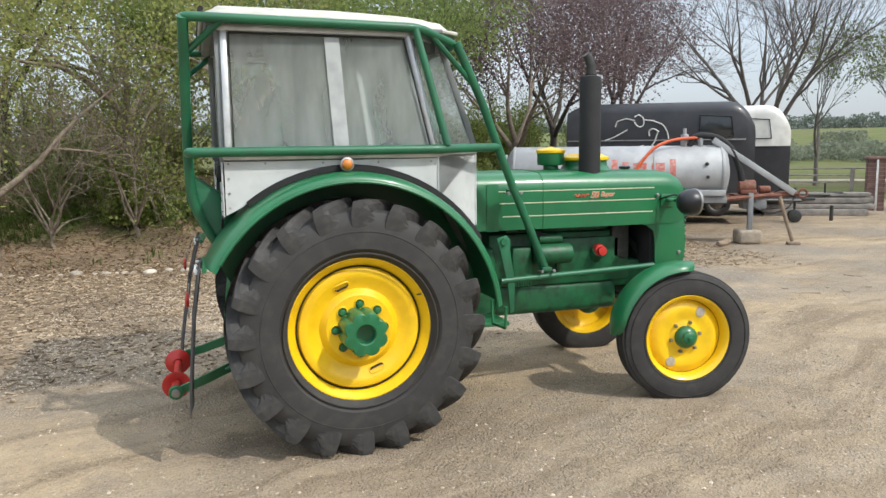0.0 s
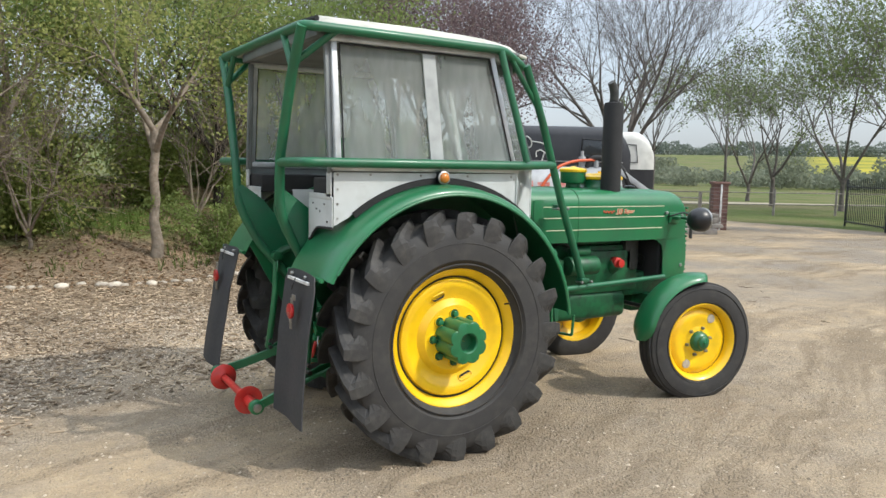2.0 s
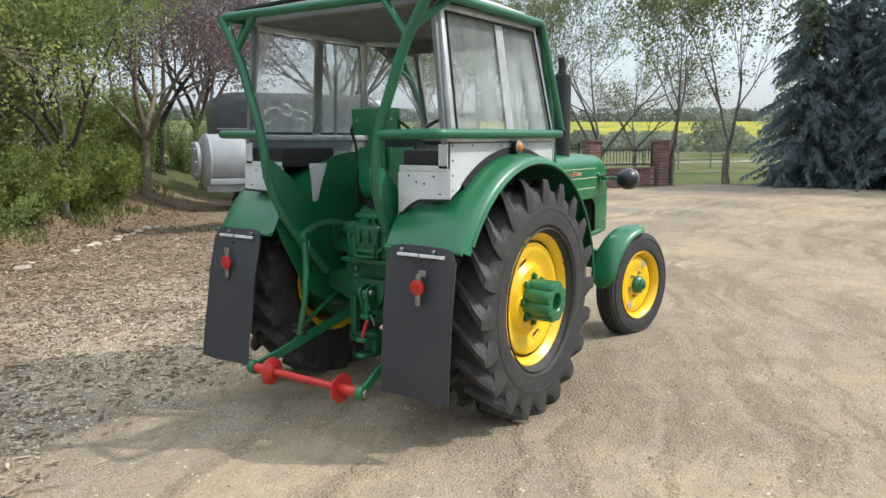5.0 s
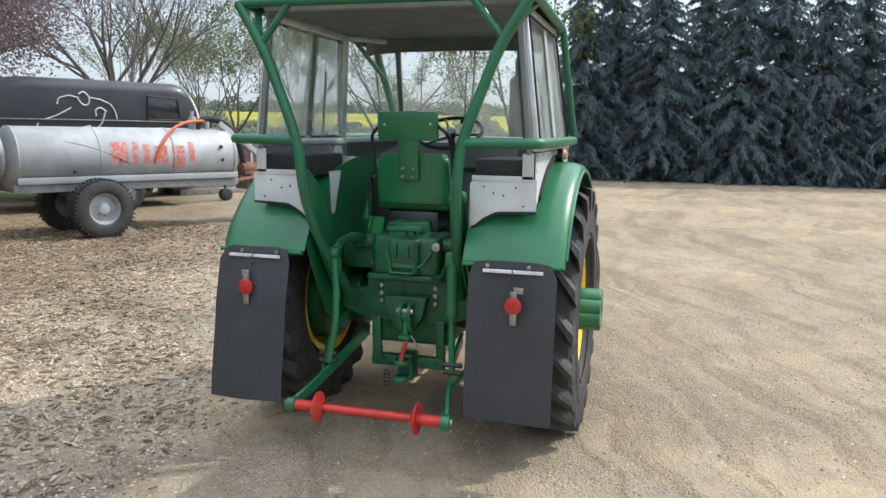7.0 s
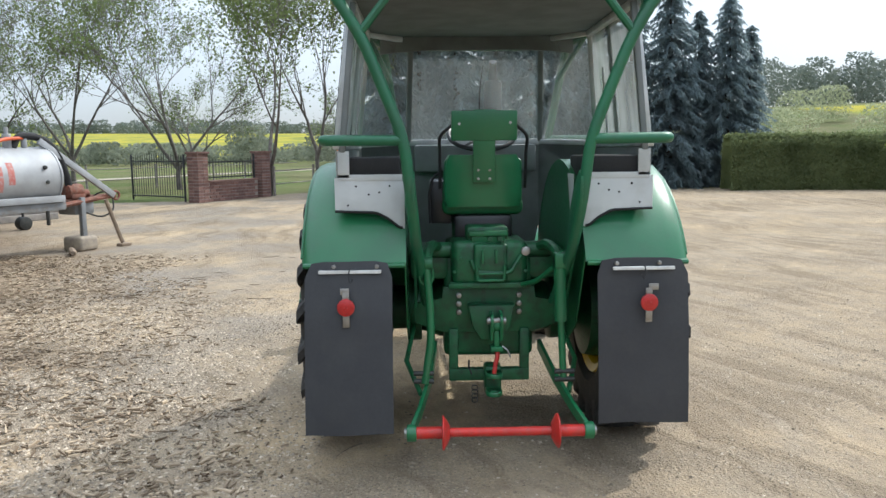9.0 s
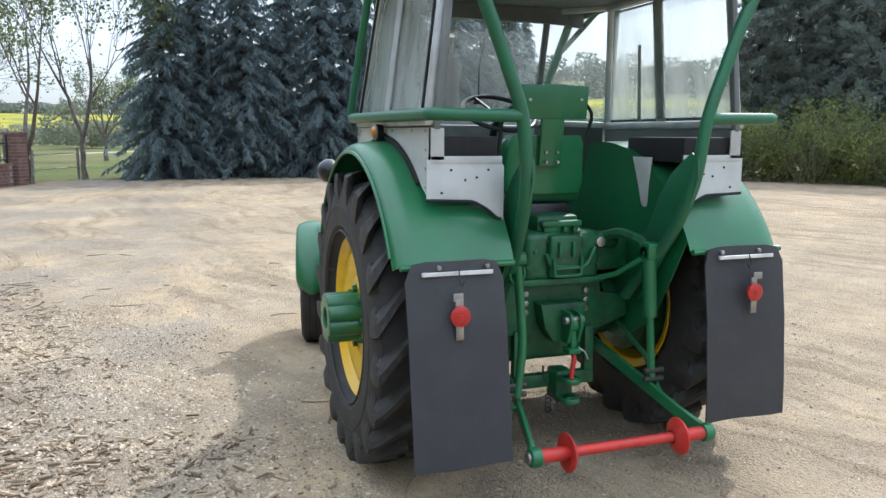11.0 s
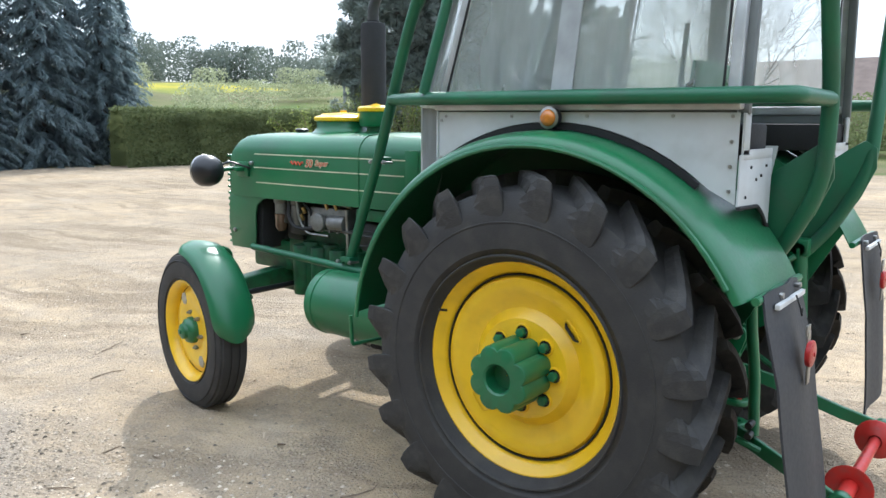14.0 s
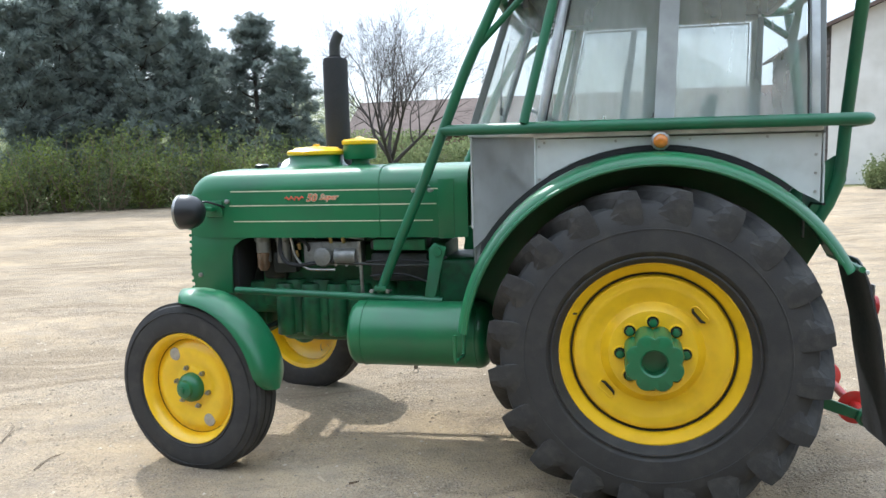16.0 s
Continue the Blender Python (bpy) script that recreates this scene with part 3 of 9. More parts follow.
def lug_mesh(row):
    """One curved tread bar round the axle as its origin, from the middle of the tread down over the shoulder."""
    bm = B()
    # ridge offset and radius, foot offset and radius, angle lead, half width of the ridge, foot behind and ahead of it
    line = [(0.004, 0.694, 0.004, 0.630, 0.275, 0.017, 0.030, 0.026), (0.030, 0.696, 0.030, 0.630, 0.250, 0.018, 0.032, 0.026), (0.062, 0.696, 0.062, 0.630, 0.208, 0.019, 0.036, 0.028),
            (0.110, 0.694, 0.110, 0.628, 0.130, 0.021, 0.045, 0.029), (0.155, 0.691, 0.150, 0.620, 0.048, 0.024, 0.062, 0.031), (0.189, 0.685, 0.158, 0.610, -0.012, 0.028, 0.088, 0.034),
            (0.194, 0.652, 0.175, 0.604, -0.020, 0.032, 0.104, 0.036), (0.1945, 0.612, 0.181, 0.590, -0.026, 0.034, 0.108, 0.037), (0.192, 0.570, 0.188, 0.558, -0.032, 0.030, 0.094, 0.034), (0.189, 0.535, 0.187, 0.530, -0.036, 0.016, 0.050, 0.020)]
    rows = []
    for off, top, foff, foot, lead, hw, tail, nose in line:
        ring = []
        for mix, w in ((0.0, tail), (0.72, hw + (tail - hw) * 0.36), (1.0, hw * 0.85), (1.0, -hw * 0.92), (0.88, -hw * 1.06), (0.0, -nose)):
            rad, o = foot + (top - foot) * mix, foff + (off - foff) * mix
            a = lead + w / 0.66
            ring.append(bm.verts.new((-rad * math.cos(a), row * o, rad * math.sin(a))))
        rows.append(ring)
    for a, b in zip(rows, rows[1:]):
        for k in range(5):
            bm.faces.new((a[k], a[k + 1], b[k + 1], b[k]))
    bm.faces.new(rows[0])
    bm.faces.new(rows[-1][::-1])
    bmesh.ops.recalc_face_normals(bm, faces=bm.faces)
    me = bpy.data.meshes.new("lug")
    bm.to_mesh(me)
    bm.free()
    me.materials.append(LUG_RUBBER)
    return me


LUGS = {}


def tread(wheel, cy):
    n = 20
    for row in (-1, 1):
        if row not in LUGS:
            LUGS[row] = lug_mesh(row)
        for i in range(n):
            ob = new("lug", LUGS[row])
            ob.parent = wheel
            ob.matrix_basis = Matrix.Translation((RX, cy, RZ)) @ Matrix.Rotation(2 * math.pi * (i + (0.5 if row > 0 else 0.0)) / n, 4, "Y")


def rear_wheel(side):
    s = side
    bm = rear_tyre_mesh(s)
    wheel = part("rear_tyre", bm, RUBBER, tractor, "dusty black tractor tyre with arrow lugs", angle=32)
    tread(wheel, s * 0.775)
    for r, q in ((0.412, 0.1885), (0.528, 0.1935)):
        bm = B()
        lathe(bm, [(r - 0.006, q - 0.008), (r - 0.002, q), (r + 0.002, q), (r + 0.006, q - 0.008)], (RX, s * 0.775, RZ), (0, s, 0), 72)
        part("sidewall_ring", bm, RUBBER, wheel)
    c = (RX, s * 0.775, RZ)
    ax = (0, s, 0)
    bm = B()
    # wide rim with outer and inner flange; heights run outwards along the axle
    lathe(bm, [(0.345, -0.150), (0.384, -0.168), (0.390, -0.160), (0.376, -0.140), (0.352, -0.120), (0.338, -0.06), (0.338, 0.05), (0.350, 0.090), (0.376, 0.112),
               (0.389, 0.132), (0.388, 0.139), (0.380, 0.140), (0.368, 0.126), (0.350, 0.112), (0.341, 0.098), (0.333, 0.06), (0.330, -0.06), (0.338, -0.13)],
          c, ax, 72, closed=True)
    rim = part("rim", bm, YELLOW, wheel, "bright yellow steel rim")
    ci = (c[0], c[1] - s * 0.018, c[2])
    bm = B()
    lathe(bm, [(0.332, 0.085), (0.331, 0.112), (0.322, 0.126), (0.300, 0.133), (0.272, 0.124), (0.238, 0.104), (0.214, 0.100), (0.196, 0.116), (0.180, 0.129), (0.120, 0.130),
               (0.060, 0.130), (0.060, 0.112), (0.18, 0.104), (0.215, 0.084), (0.24, 0.086), (0.31, 0.104), (0.32, 0.085)], ci, ax, 72)
    disc = part("wheel_disc", bm, YELLOW, wheel, "dished yellow wheel disc")
    bm = B()
    lathe(bm, [(0.3335, 0.100), (0.3335, 0.1195), (0.3375, 0.1195), (0.3375, 0.100)], ci, ax, 72)
    part("rim_joint", bm, MATT_BLACK, wheel, "dark joint between rim and disc")
    # two long pressed slots in the disc, each in a raised lip
    turn = radians(112 if s < 0 else 139)
    for a in (turn, turn + math.pi):
        d = Vector((math.cos(a), 0, math.sin(a)))
        tq = Vector((-math.sin(a), 0, math.cos(a)))
        p = Vector(ci) + d * 0.246 + Vector((0, s * 0.1125, 0))
        loop = [p + tq * (q * 0.027 + 0.0165 * math.cos(b)) + d * 0.0165 * math.sin(b) + Vector((0, s * 0.009 * math.sin(b), 0)) for q, b in
                [(1, radians(t)) for t in range(-90, 91, 30)] + [(-1, radians(t)) for t in range(90, 271, 30)]]
        bm = B()
        tube(bm, loop, 0.0042, 8, closed=True)
        part("slot_lip", bm, YELLOW, disc)
        # matt black bar takes the place of the shade inside the slot
        bm = B()
        q = p + d * -0.0115 + Vector((0, -s * 0.001, 0))
        tube(bm, [q - tq * 0.038 + d * 0.008, q - tq * 0.026, q + tq * 0.026, q + tq * 0.038 + d * 0.008], [0.003, 0.0058, 0.0058, 0.003], 8)
        part("slot", bm, MATT_BLACK, disc, "black bar standing in for shade in the slot")
    # fluted hub
    bm = B()
    n = 8
    prof = []
    for k in range(n * 10):
        a = 2 * math.pi * k / (n * 10)
        prof.append((0.103 + 0.019 * abs(math.sin(n * a / 2)) ** 0.7, a))
    def ring(h, f, even=False):
        return [bm.verts.new((c[0] + math.cos(a) * (f if even else r * f), c[1] + s * h, c[2] + math.sin(a) * (f if even else r * f))) for r, a in prof]
    rings = [ring(0.104, 1.06), ring(0.112, 1.0), ring(0.262, 0.98), ring(0.270, 0.95), ring(0.272, 0.92), ring(0.272, 0.056, True), ring(0.266, 0.050, True), ring(0.212, 0.049, True), ring(0.210, 0.002, True)]
    for a, b in zip(rings, rings[1:]):
        for k in range(len(a)):
            j = (k + 1) % len(a)
            bm.faces.new((a[k], a[j], b[j], b[k]))
    part("hub", bm, GREEN, wheel, "green fluted wheel hub with a bored end", angle=30)
    for k in range(8):
        a = 2 * math.pi * k / 8
        px, pz = c[0] + 0.132 * math.cos(a), c[2] + 0.134 * math.sin(a)
        # flat plate imitates the shade of a nut recess, black on the left wheel
        bm = B()
        cyl(bm, (px, ci[1] + s * 0.126, pz), (px, ci[1] + s * 0.1325, pz), 0.024, seg=16)
        part("recess_shade_plate", bm, MATT_BLACK if s > 0 else GREEN_OLD, wheel, "flat plate standing in for a shaded recess")
        bm = B()
        lathe(bm, [(0.023, 0.128), (0.025, 0.1365), (0.029, 0.1365), (0.032, 0.129)], (px, ci[1], pz), (0, s, 0), 20)
        part("recess_lip", bm, YELLOW, wheel)
        bm = B()
        cyl(bm, (px, ci[1] + s * 0.130, pz), (px, ci[1] + s * 0.156, pz), 0.0175, seg=6, bev=0.003)
        part("wheel_nut", bm, GREEN if k in (1, 2, 3) else GREEN_OLD, wheel)
    bm = B()
    cyl(bm, (c[0] + 0.31, c[1] + s * 0.15, c[2] + 0.17), (c[0] + 0.318, c[1] + s * 0.185, c[2] + 0.178), 0.005, seg=8)
    part("valve", bm, BLACK, wheel)
    return wheel


for _s in (-1, 1):
    rear_wheel(_s)

STEER = -11.0                       # front wheels turned to the tractor's right


def front_wheel(side):
    s = side
    piv = Matrix.Translation((FX, s * 0.60, 0)) @ Matrix.Rotation(radians(STEER), 4, "Z") @ Matrix.Translation((-FX, -s * 0.60, 0))

    def fp(name, bm, mat, parent, label="", angle=38):
        xf(bm, bm.verts, piv)
        return part(name, bm, mat, parent, label, angle)
    c = (FX - (0.012 if s > 0 else 0.0), s * (0.712 if s > 0 else 0.675), FZ)
    ax = (0, s, 0)
    bm = B()
    lathe(bm, tyre_profile(0.421, 0.176, 0.268, 0.006), c, ax, 64)
    tyre = fp("front_tyre", bm, RUBBER, tractor, "dusty black ribbed front tyre")
    # three ribs round the tread and rings on the sidewall
    for o in (-0.045, 0.0, 0.045):
        bm = B()
        lathe(bm, [(0.414, o - 0.019), (0.4285, o - 0.016), (0.4285, o + 0.016), (0.414, o + 0.019)], c, ax, 64)
        fp("tread_rib", bm, RUBBER, tyre)
    for r in (0.292, 0.385):
        bm = B()
        lathe(bm, [(r - 0.004, 0.079), (r, 0.0895), (r + 0.004, 0.079)], c, ax, 64)
        fp("sidewall_ring", bm, RUBBER, tyre)
    bm = B()
    lathe(bm, [(0.255, -0.075), (0.279, -0.082), (0.274, -0.06), (0.250, -0.045), (0.242, 0.0), (0.252, 0.045), (0.272, 0.062), (0.281, 0.078), (0.277, 0.084), (0.268, 0.080),
               (0.254, 0.062), (0.246, 0.050), (0.240, 0.02), (0.240, -0.04)], c, ax, 64, closed=True)
    fp("rim", bm, YELLOW, tyre, "yellow steel rim")
    bm = B()
    lathe(bm, [(0.246, -0.005), (0.243, 0.016), (0.228, 0.024), (0.205, 0.040), (0.182, 0.044), (0.150, 0.040), (0.115, 0.030), (0.100, 0.032), (0.086, 0.040), (0.0, 0.040)], c, ax, 64)
    disc = fp("wheel_disc", bm, YELLOW, tyre, "dished yellow wheel disc")
    bm = B()
    lathe(bm, [(0.238, 0.017), (0.240, 0.0215), (0.245, 0.018)], c, ax, 64)
    fp("rim_joint", bm, MATT_BLACK, tyre)
    # two round openings, drawn as solid pale discs that imitate the lit yard behind
    for a in (radians(59), radians(239)):
        bm = B()
        p = Vector(c) + Vector((math.cos(a) * 0.186, s * 0.0440, math.sin(a) * 0.186))
        lathe(bm, [(0.0, 0.002), (0.026, 0.002), (0.031, 0.001), (0.034, -0.006)], p, ax, 24)
        fp("disc_opening", bm, PALE_HOLE, disc, "pale disc painted as lit yard seen through an opening")
    bm = B()
    lathe(bm, [(0.074, 0.036), (0.072, 0.060), (0.064, 0.078), (0.046, 0.088), (0.042, 0.104), (0.030, 0.112), (0.0, 0.113)], c, ax, 28)
    box(bm, c[0] - 0.012, c[0] + 0.012, c[1] + s * 0.108, c[1] + s * 0.122, c[2] - 0.012, c[2] + 0.012, 0.003)
    fp("hub", bm, GREEN, tyre, "green domed hub cap")
    for k in range(6):
        a = 2 * math.pi * (k + 0.2) / 6
        px, pz = c[0] + 0.098 * math.cos(a), c[2] + 0.098 * math.sin(a)
        bm = B()
        cyl(bm, (px, c[1] + s * 0.028, pz), (px, c[1] + s * 0.050, pz), 0.0125, seg=6, bev=0.002)
        cyl(bm, (px, c[1] + s * 0.050, pz), (px, c[1] + s * 0.060, pz), 0.006, seg=8)
        fp("wheel_nut", bm, STEEL, tyre, "dull steel wheel nut")
    # mudguard over the rear upper part of the wheel
    bm = B()
    rows = []
    for k in range(19):
        a = radians(84 + (177 - 84) * k / 18)
        row = []
        for o, dr in ((-0.116, -0.042), (-0.110, -0.022), (-0.092, -0.005), (-0.05, 0.008), (0.0, 0.012), (0.05, 0.008), (0.092, -0.005), (0.110, -0.022), (0.117, -0.044)):
            r = 0.478 + dr + 0.012 * math.sin(math.pi * k / 18)
            taper = (1 - 0.72 * max(0.0, (k - 14.5) / 3.5) ** 3) * (1 - 0.62 * max(0.0, (2.6 - k) / 2.6) ** 2.6)
            row.append((c[0] + r * math.cos(a), c[1] + o * taper, c[2] + r * math.sin(a)))
        rows.append(row)
    skin(bm, rows, 0.004)
    guard = fp("front_mudguard", bm, GREEN, tractor, "green front mudguard")
    bm = B()
    tube(bm, [(c[0] - 0.02, s * 0.53, 0.62), (c[0] - 0.10, s * 0.56, 0.84), (c[0] - 0.10, s * 0.66, 0.872)], 0.011, 8, 0.04)
    tube(bm, [(c[0] - 0.05, s * 0.53, 0.50), (c[0] - 0.34, s * 0.56, 0.62), (c[0] - 0.40, s * 0.64, 0.66)], 0.011, 8, 0.05)
    fp("guard_stay", bm, GREEN_OLD, guard)
    # kingpin and stub axle
    bm = B()
    cyl(bm, (FX, s * 0.56, 0.34), (FX, s * 0.56, 0.66), 0.034, seg=16, bev=0.006)
    cyl(bm, (FX, s * 0.52, FZ), (FX, s * 0.66, FZ), 0.045, seg=16)
    cyl(bm, (FX, s * 0.60, FZ), (FX, s * 0.632, FZ), 0.11, seg=28, bev=0.006)
    tube(bm, [(FX, s * 0.56, 0.60), (FX - 0.17, s * 0.53, 0.60)], 0.022, 10)
    fp("stub_axle", bm, ENGINE, tractor, "green steering knuckle and brake drum")


# sandy tone stands for daylight on the ground behind the wheel
PALE_HOLE = material("pale fill for the lit yard behind", (0.45, 0.40, 0.32), 0.8, scale=30, bump=0.1)
for _s in (-1, 1):
    front_wheel(_s)

# front axle beam, tie rod and front support
_bm = B()
prism(_bm, [(-0.60, 0.56), (-0.60, 0.64), (-0.22, 0.67), (0.22, 0.67), (0.60, 0.64), (0.60, 0.56), (0.25, 0.55), (-0.25, 0.55)], 0.10,
      Matrix(((0, 0, 1, FX - 0.05), (1, 0, 0, 0), (0, 1, 0, 0), (0, 0, 0, 1))), 0.012)
part("front_axle", _bm, ENGINE, tractor, "green front axle beam")
_bm = B()
tube(_bm, [(FX - 0.17, -0.52, 0.60), (FX - 0.17, 0.52, 0.60)], 0.016, 10)
part("tie_rod", _bm, BLACK, tractor, "black steering rod")
_bm = B()
box(_bm, 1.95, 2.42, -0.16, 0.16, 0.66, 0.84, 0.02)
box(_bm, 2.10, 2.36, -0.10, 0.10, 0.52, 0.70, 0.02)
part("front_support", _bm, ENGINE, tractor, "green cast front support")


# bonnet: a rounded shell, nose lower at the front sides
def hood_section(x):
    """Half section of the bonnet at x: points (y, z) from the middle of the top outwards and down."""
    f = max(0.0, (x - 2.265) / 0.152)
    k = math.sqrt(max(0.0, 1 - f * f)) if f < 1 else 0.0
    top = 1.472 - 0.010 * max(0.0, (x - 1.3)) - (1 - k) * 0.100
    half = 0.338 - (1 - k) * 0.012 - 0.020 * max(0.0, x - 1.9)
    r = 0.105
    pts = [(0.0, top + 0.006), (half * 0.4, top + 0.003), (half - r, top - 0.004)]
    for a in (18, 36, 54, 72, 90):
        pts.append((half - r + r * math.sin(radians(a)), top - 0.004 - r + r * math.cos(radians(a))))
    return pts, half


def bonnet():
    bm = B()
    xs = [0.87, 1.0, 1.2, 1.325, 1.34, 1.6, 1.9, 2.06, 2.18, 2.265, 2.31, 2.345, 2.375, 2.398, 2.410, 2.4155]
    rows = []
    for x in xs:
        pts, half = hood_section(x)
        lower = 1.105
        col = [(x, y, z) for y, z in pts] + [(x, half, 1.25), (x, half + 0.001, lower)]
        rows.append([(a, -b, c) for a, b, c in reversed(col)] + col[1:])
    skin(bm, rows, 0.006)
    return part("bonnet", bm, GREEN, tractor, "glossy green bonnet with cream pinstripes")


hood = bonnet()
# seam across the bonnet and the rear cowl
_bm = B()
_pts, _h = hood_section(1.33)
_line = [(1.332, y, z + 0.002) for y, z in _pts] + [(1.332, _h + 0.002, 1.25), (1.332, _h + 0.002, 1.11)]
tube(_bm, [(a, -b, c) for a, b, c in reversed(_line)] + _line[1:], 0.0028, 6)
part("bonnet_seam", _bm, GREEN_OLD, hood)
# nose sides that come down to the front support, and the grille between them
for _s in (-1, 1):
    _bm = B()
    _poly = [(2.412, 1.115), (2.425, 0.95), (2.405, 0.80), (2.185, 0.80), (2.182, 0.88), (2.18, 1.00), (2.165, 1.06), (2.115, 1.095), (2.04, 1.115)]
    plate_xz(_bm, _poly, _s * 0.322 - 0.004, 0.008, 0.002)
    part("nose_side", _bm, GREEN, tractor, "green side of the nose")
    for _x, _z in ((2.36, 1.28), (2.37, 0.90)):
        _bm = B()
        cyl(_bm, (_x, _s * 0.312, _z), (_x, _s * 0.335, _z), 0.013, seg=12, bev=0.003)
        part("nose_bolt", _bm, STEEL, tractor)
_bm = B()
box(_bm, 2.355, 2.385, -0.31, 0.31, 0.81, 1.36, 0.006)
part("grille_back", _bm, MATT_BLACK, tractor, "dark grille opening")
for _k in range(15):
    _bm = B()
    _z = 0.83 + _k * 0.036
    tube(_bm, [(2.412, -0.315, _z), (2.437, -0.20, _z), (2.445, 0.0, _z), (2.437, 0.20, _z), (2.412, 0.315, _z)], 0.0085, 8)
    for _s in (-1, 1):
        cyl(_bm, (2.4195, _s * 0.300, _z), (2.4195, _s * 0.3255, _z), 0.0085, seg=8)
    part("grille_bar", _bm, GREEN, tractor)
_bm = B()
box(_bm, 2.16, 2.30, -0.29, 0.29, 0.80, 1.34, 0.01)
part("radiator", _bm, MATT_BLACK, tractor, "black radiator core")
# pinstripes and script on both sides
for _s in (-1, 1):
    for _i, (_z, _x0, _x1) in enumerate(((1.352, 1.02, 2.16), (1.276, 1.03, 2.17), (1.192, 1.05, 2.15))):
        _bm = B()
        _hs = [hood_section(x)[1] for x in (_x0, 1.6, 1.9, _x1)]
        skin(_bm, [[(x, _s * (h + 0.0016), _z - 0.003), (x, _s * (h + 0.0016), _z + 0.003)] for x, h in zip((_x0, 1.6, 1.9, _x1), _hs)], 0.001)
        part("pinstripe", _bm, CREAM, hood, "cream pinstripe")
    _bm = B()
    plate_xz(_bm, [(0.94, 1.10), (1.02, 1.10), (1.02, 1.40), (0.94, 1.40)], _s * 0.340 - 0.002, 0.004, 0.001)
    part("cowl_flange", _bm, GREEN, hood)


def text_mesh(name, body, size, m, mat, parent, label="", depth=0.002, slant=0.0, swell=0.0):
    cu = bpy.data.curves.new(name, "FONT")
    cu.shear, cu.offset = slant, swell
    cu.body, cu.size, cu.extrude, cu.align_x = body, size, depth, "CENTER"
    tmp = new(name + "_tmp", cu)
    me = bpy.data.meshes.new_from_object(tmp.evaluated_get(bpy.context.evaluated_depsgraph_get()))
    bpy.data.objects.remove(tmp)
    bpy.data.curves.remove(cu)
    me.transform(m)
    me.materials.clear()
    me.materials.append(mat)
    ob = new(name, me)
    ob.parent = parent
    if label:
        ob["label"] = label
    return ob


for _s in (-1, 1):
    # the maker's name stays a plain wavy bar; the model number between the bars can be read
    _ma = pose(1.70, _s * 0.342, 1.296, 90, 0, 0 if _s < 0 else 180)
    text_mesh("number_edge", "50", 0.056, _ma, CREAM, hood, "cream edge of the number", 0.001, 0.3, 0.0028)
    text_mesh("model_number", "50", 0.056, _ma @ Matrix.Translation((0, 0, 0.0012)), LETTER_RED, hood, "red number 50", 0.001, 0.3)
    text_mesh("word_edge", "Super", 0.042, _ma @ Matrix.Translation((0.096, 0.008, 0)), CREAM, hood, "cream edge of the script word", 0.001, 0.35, 0.0024)
    text_mesh("script_word", "Super", 0.042, _ma @ Matrix.Translation((0.096, 0.008, 0.0012)), LETTER_RED, hood, "red script word with cream edge", 0.001, 0.35)
    for _x0, _x1 in ((-0.145, -0.042),):
        _bm = B()
        _line = [(1.70 + -_s * (_x0 + (_x1 - _x0) * k / 12), _s * 0.3415, 1.313 + 0.010 * math.sin(k * 1.9) * (1 if k < 12 else 0)) for k in range(13)]
        tube(_bm, _line, 0.0042, 6)
        part("script_bar", _bm, LETTER_RED, hood, "red script bar with cream edge")
    # door catch pins
    _bm = B()
    cyl(_bm, (2.18, _s * 0.33, 1.30), (2.18, _s * 0.352, 1.30), 0.012, seg=12, bev=0.003)
    part("catch_pin", _bm, STEEL, hood)
# radiator cap, air cleaner and filler on top of the bonnet
_bm = B()
lathe(_bm, [(0.030, 0.0), (0.030, 0.012), (0.040, 0.014), (0.040, 0.026), (0.030, 0.032), (0.0, 0.032)], (2.13, 0.0, 1.462), (0, 0, 1), 20)
part("radiator_cap", _bm, BLACK, tractor, "black radiator cap")
_bm = B()
lathe(_bm, [(0.190, 0.0), (0.168, 0.012), (0.152, 0.035), (0.150, 0.070), (0.0, 0.070)], (1.80, -0.02, 1.468), (0, 0, 1), 40)
_air = part("air_inlet", _bm, GREEN, tractor, "round green inlet with a yellow lid")
_bm = B()
lathe(_bm, [(0.158, 0.0), (0.166, 0.006), (0.166, 0.022), (0.150, 0.030), (0.130, 0.034), (0.120, 0.044), (0.020, 0.050), (0.018, 0.062), (0.0, 0.064)], (1.80, -0.02, 1.536), (0, 0, 1), 40)
part("lid", _bm, YELLOW, _air, "yellow ribbed lid")
_bm = B()
lathe(_bm, [(0.075, 0.0), (0.052, 0.012), (0.050, 0.034), (0.086, 0.040), (0.093, 0.052), (0.093, 0.120), (0.0, 0.120)], (1.54, -0.015, 1.47), (0, 0, 1), 32)
_fil = part("fuel_filler", _bm, GREEN, tractor, "green filler drum with a yellow lid")
_bm = B()
lathe(_bm, [(0.093, 0.0), (0.100, 0.004), (0.101, 0.020), (0.090, 0.030), (0.03, 0.036), (0.015, 0.044), (0.0, 0.046)], (1.54, -0.015, 1.588), (0, 0, 1), 32)
part("lid", _bm, YELLOW, _fil, "yellow lid")
_bm = B()
lathe(_bm, [(0.0, 0.0), (0.060, 0.0), (0.072, 0.004), (0.072, 0.66), (0.066, 0.685), (0.036, 0.692), (0.036, 0.700), (0.0, 0.700)], (1.735, -0.205, 1.405), (0, 0, 1), 32)
_ex = part("exhaust_silencer", _bm, MATT_BLACK, tractor, "matt black upright exhaust silencer")
_bm = B()
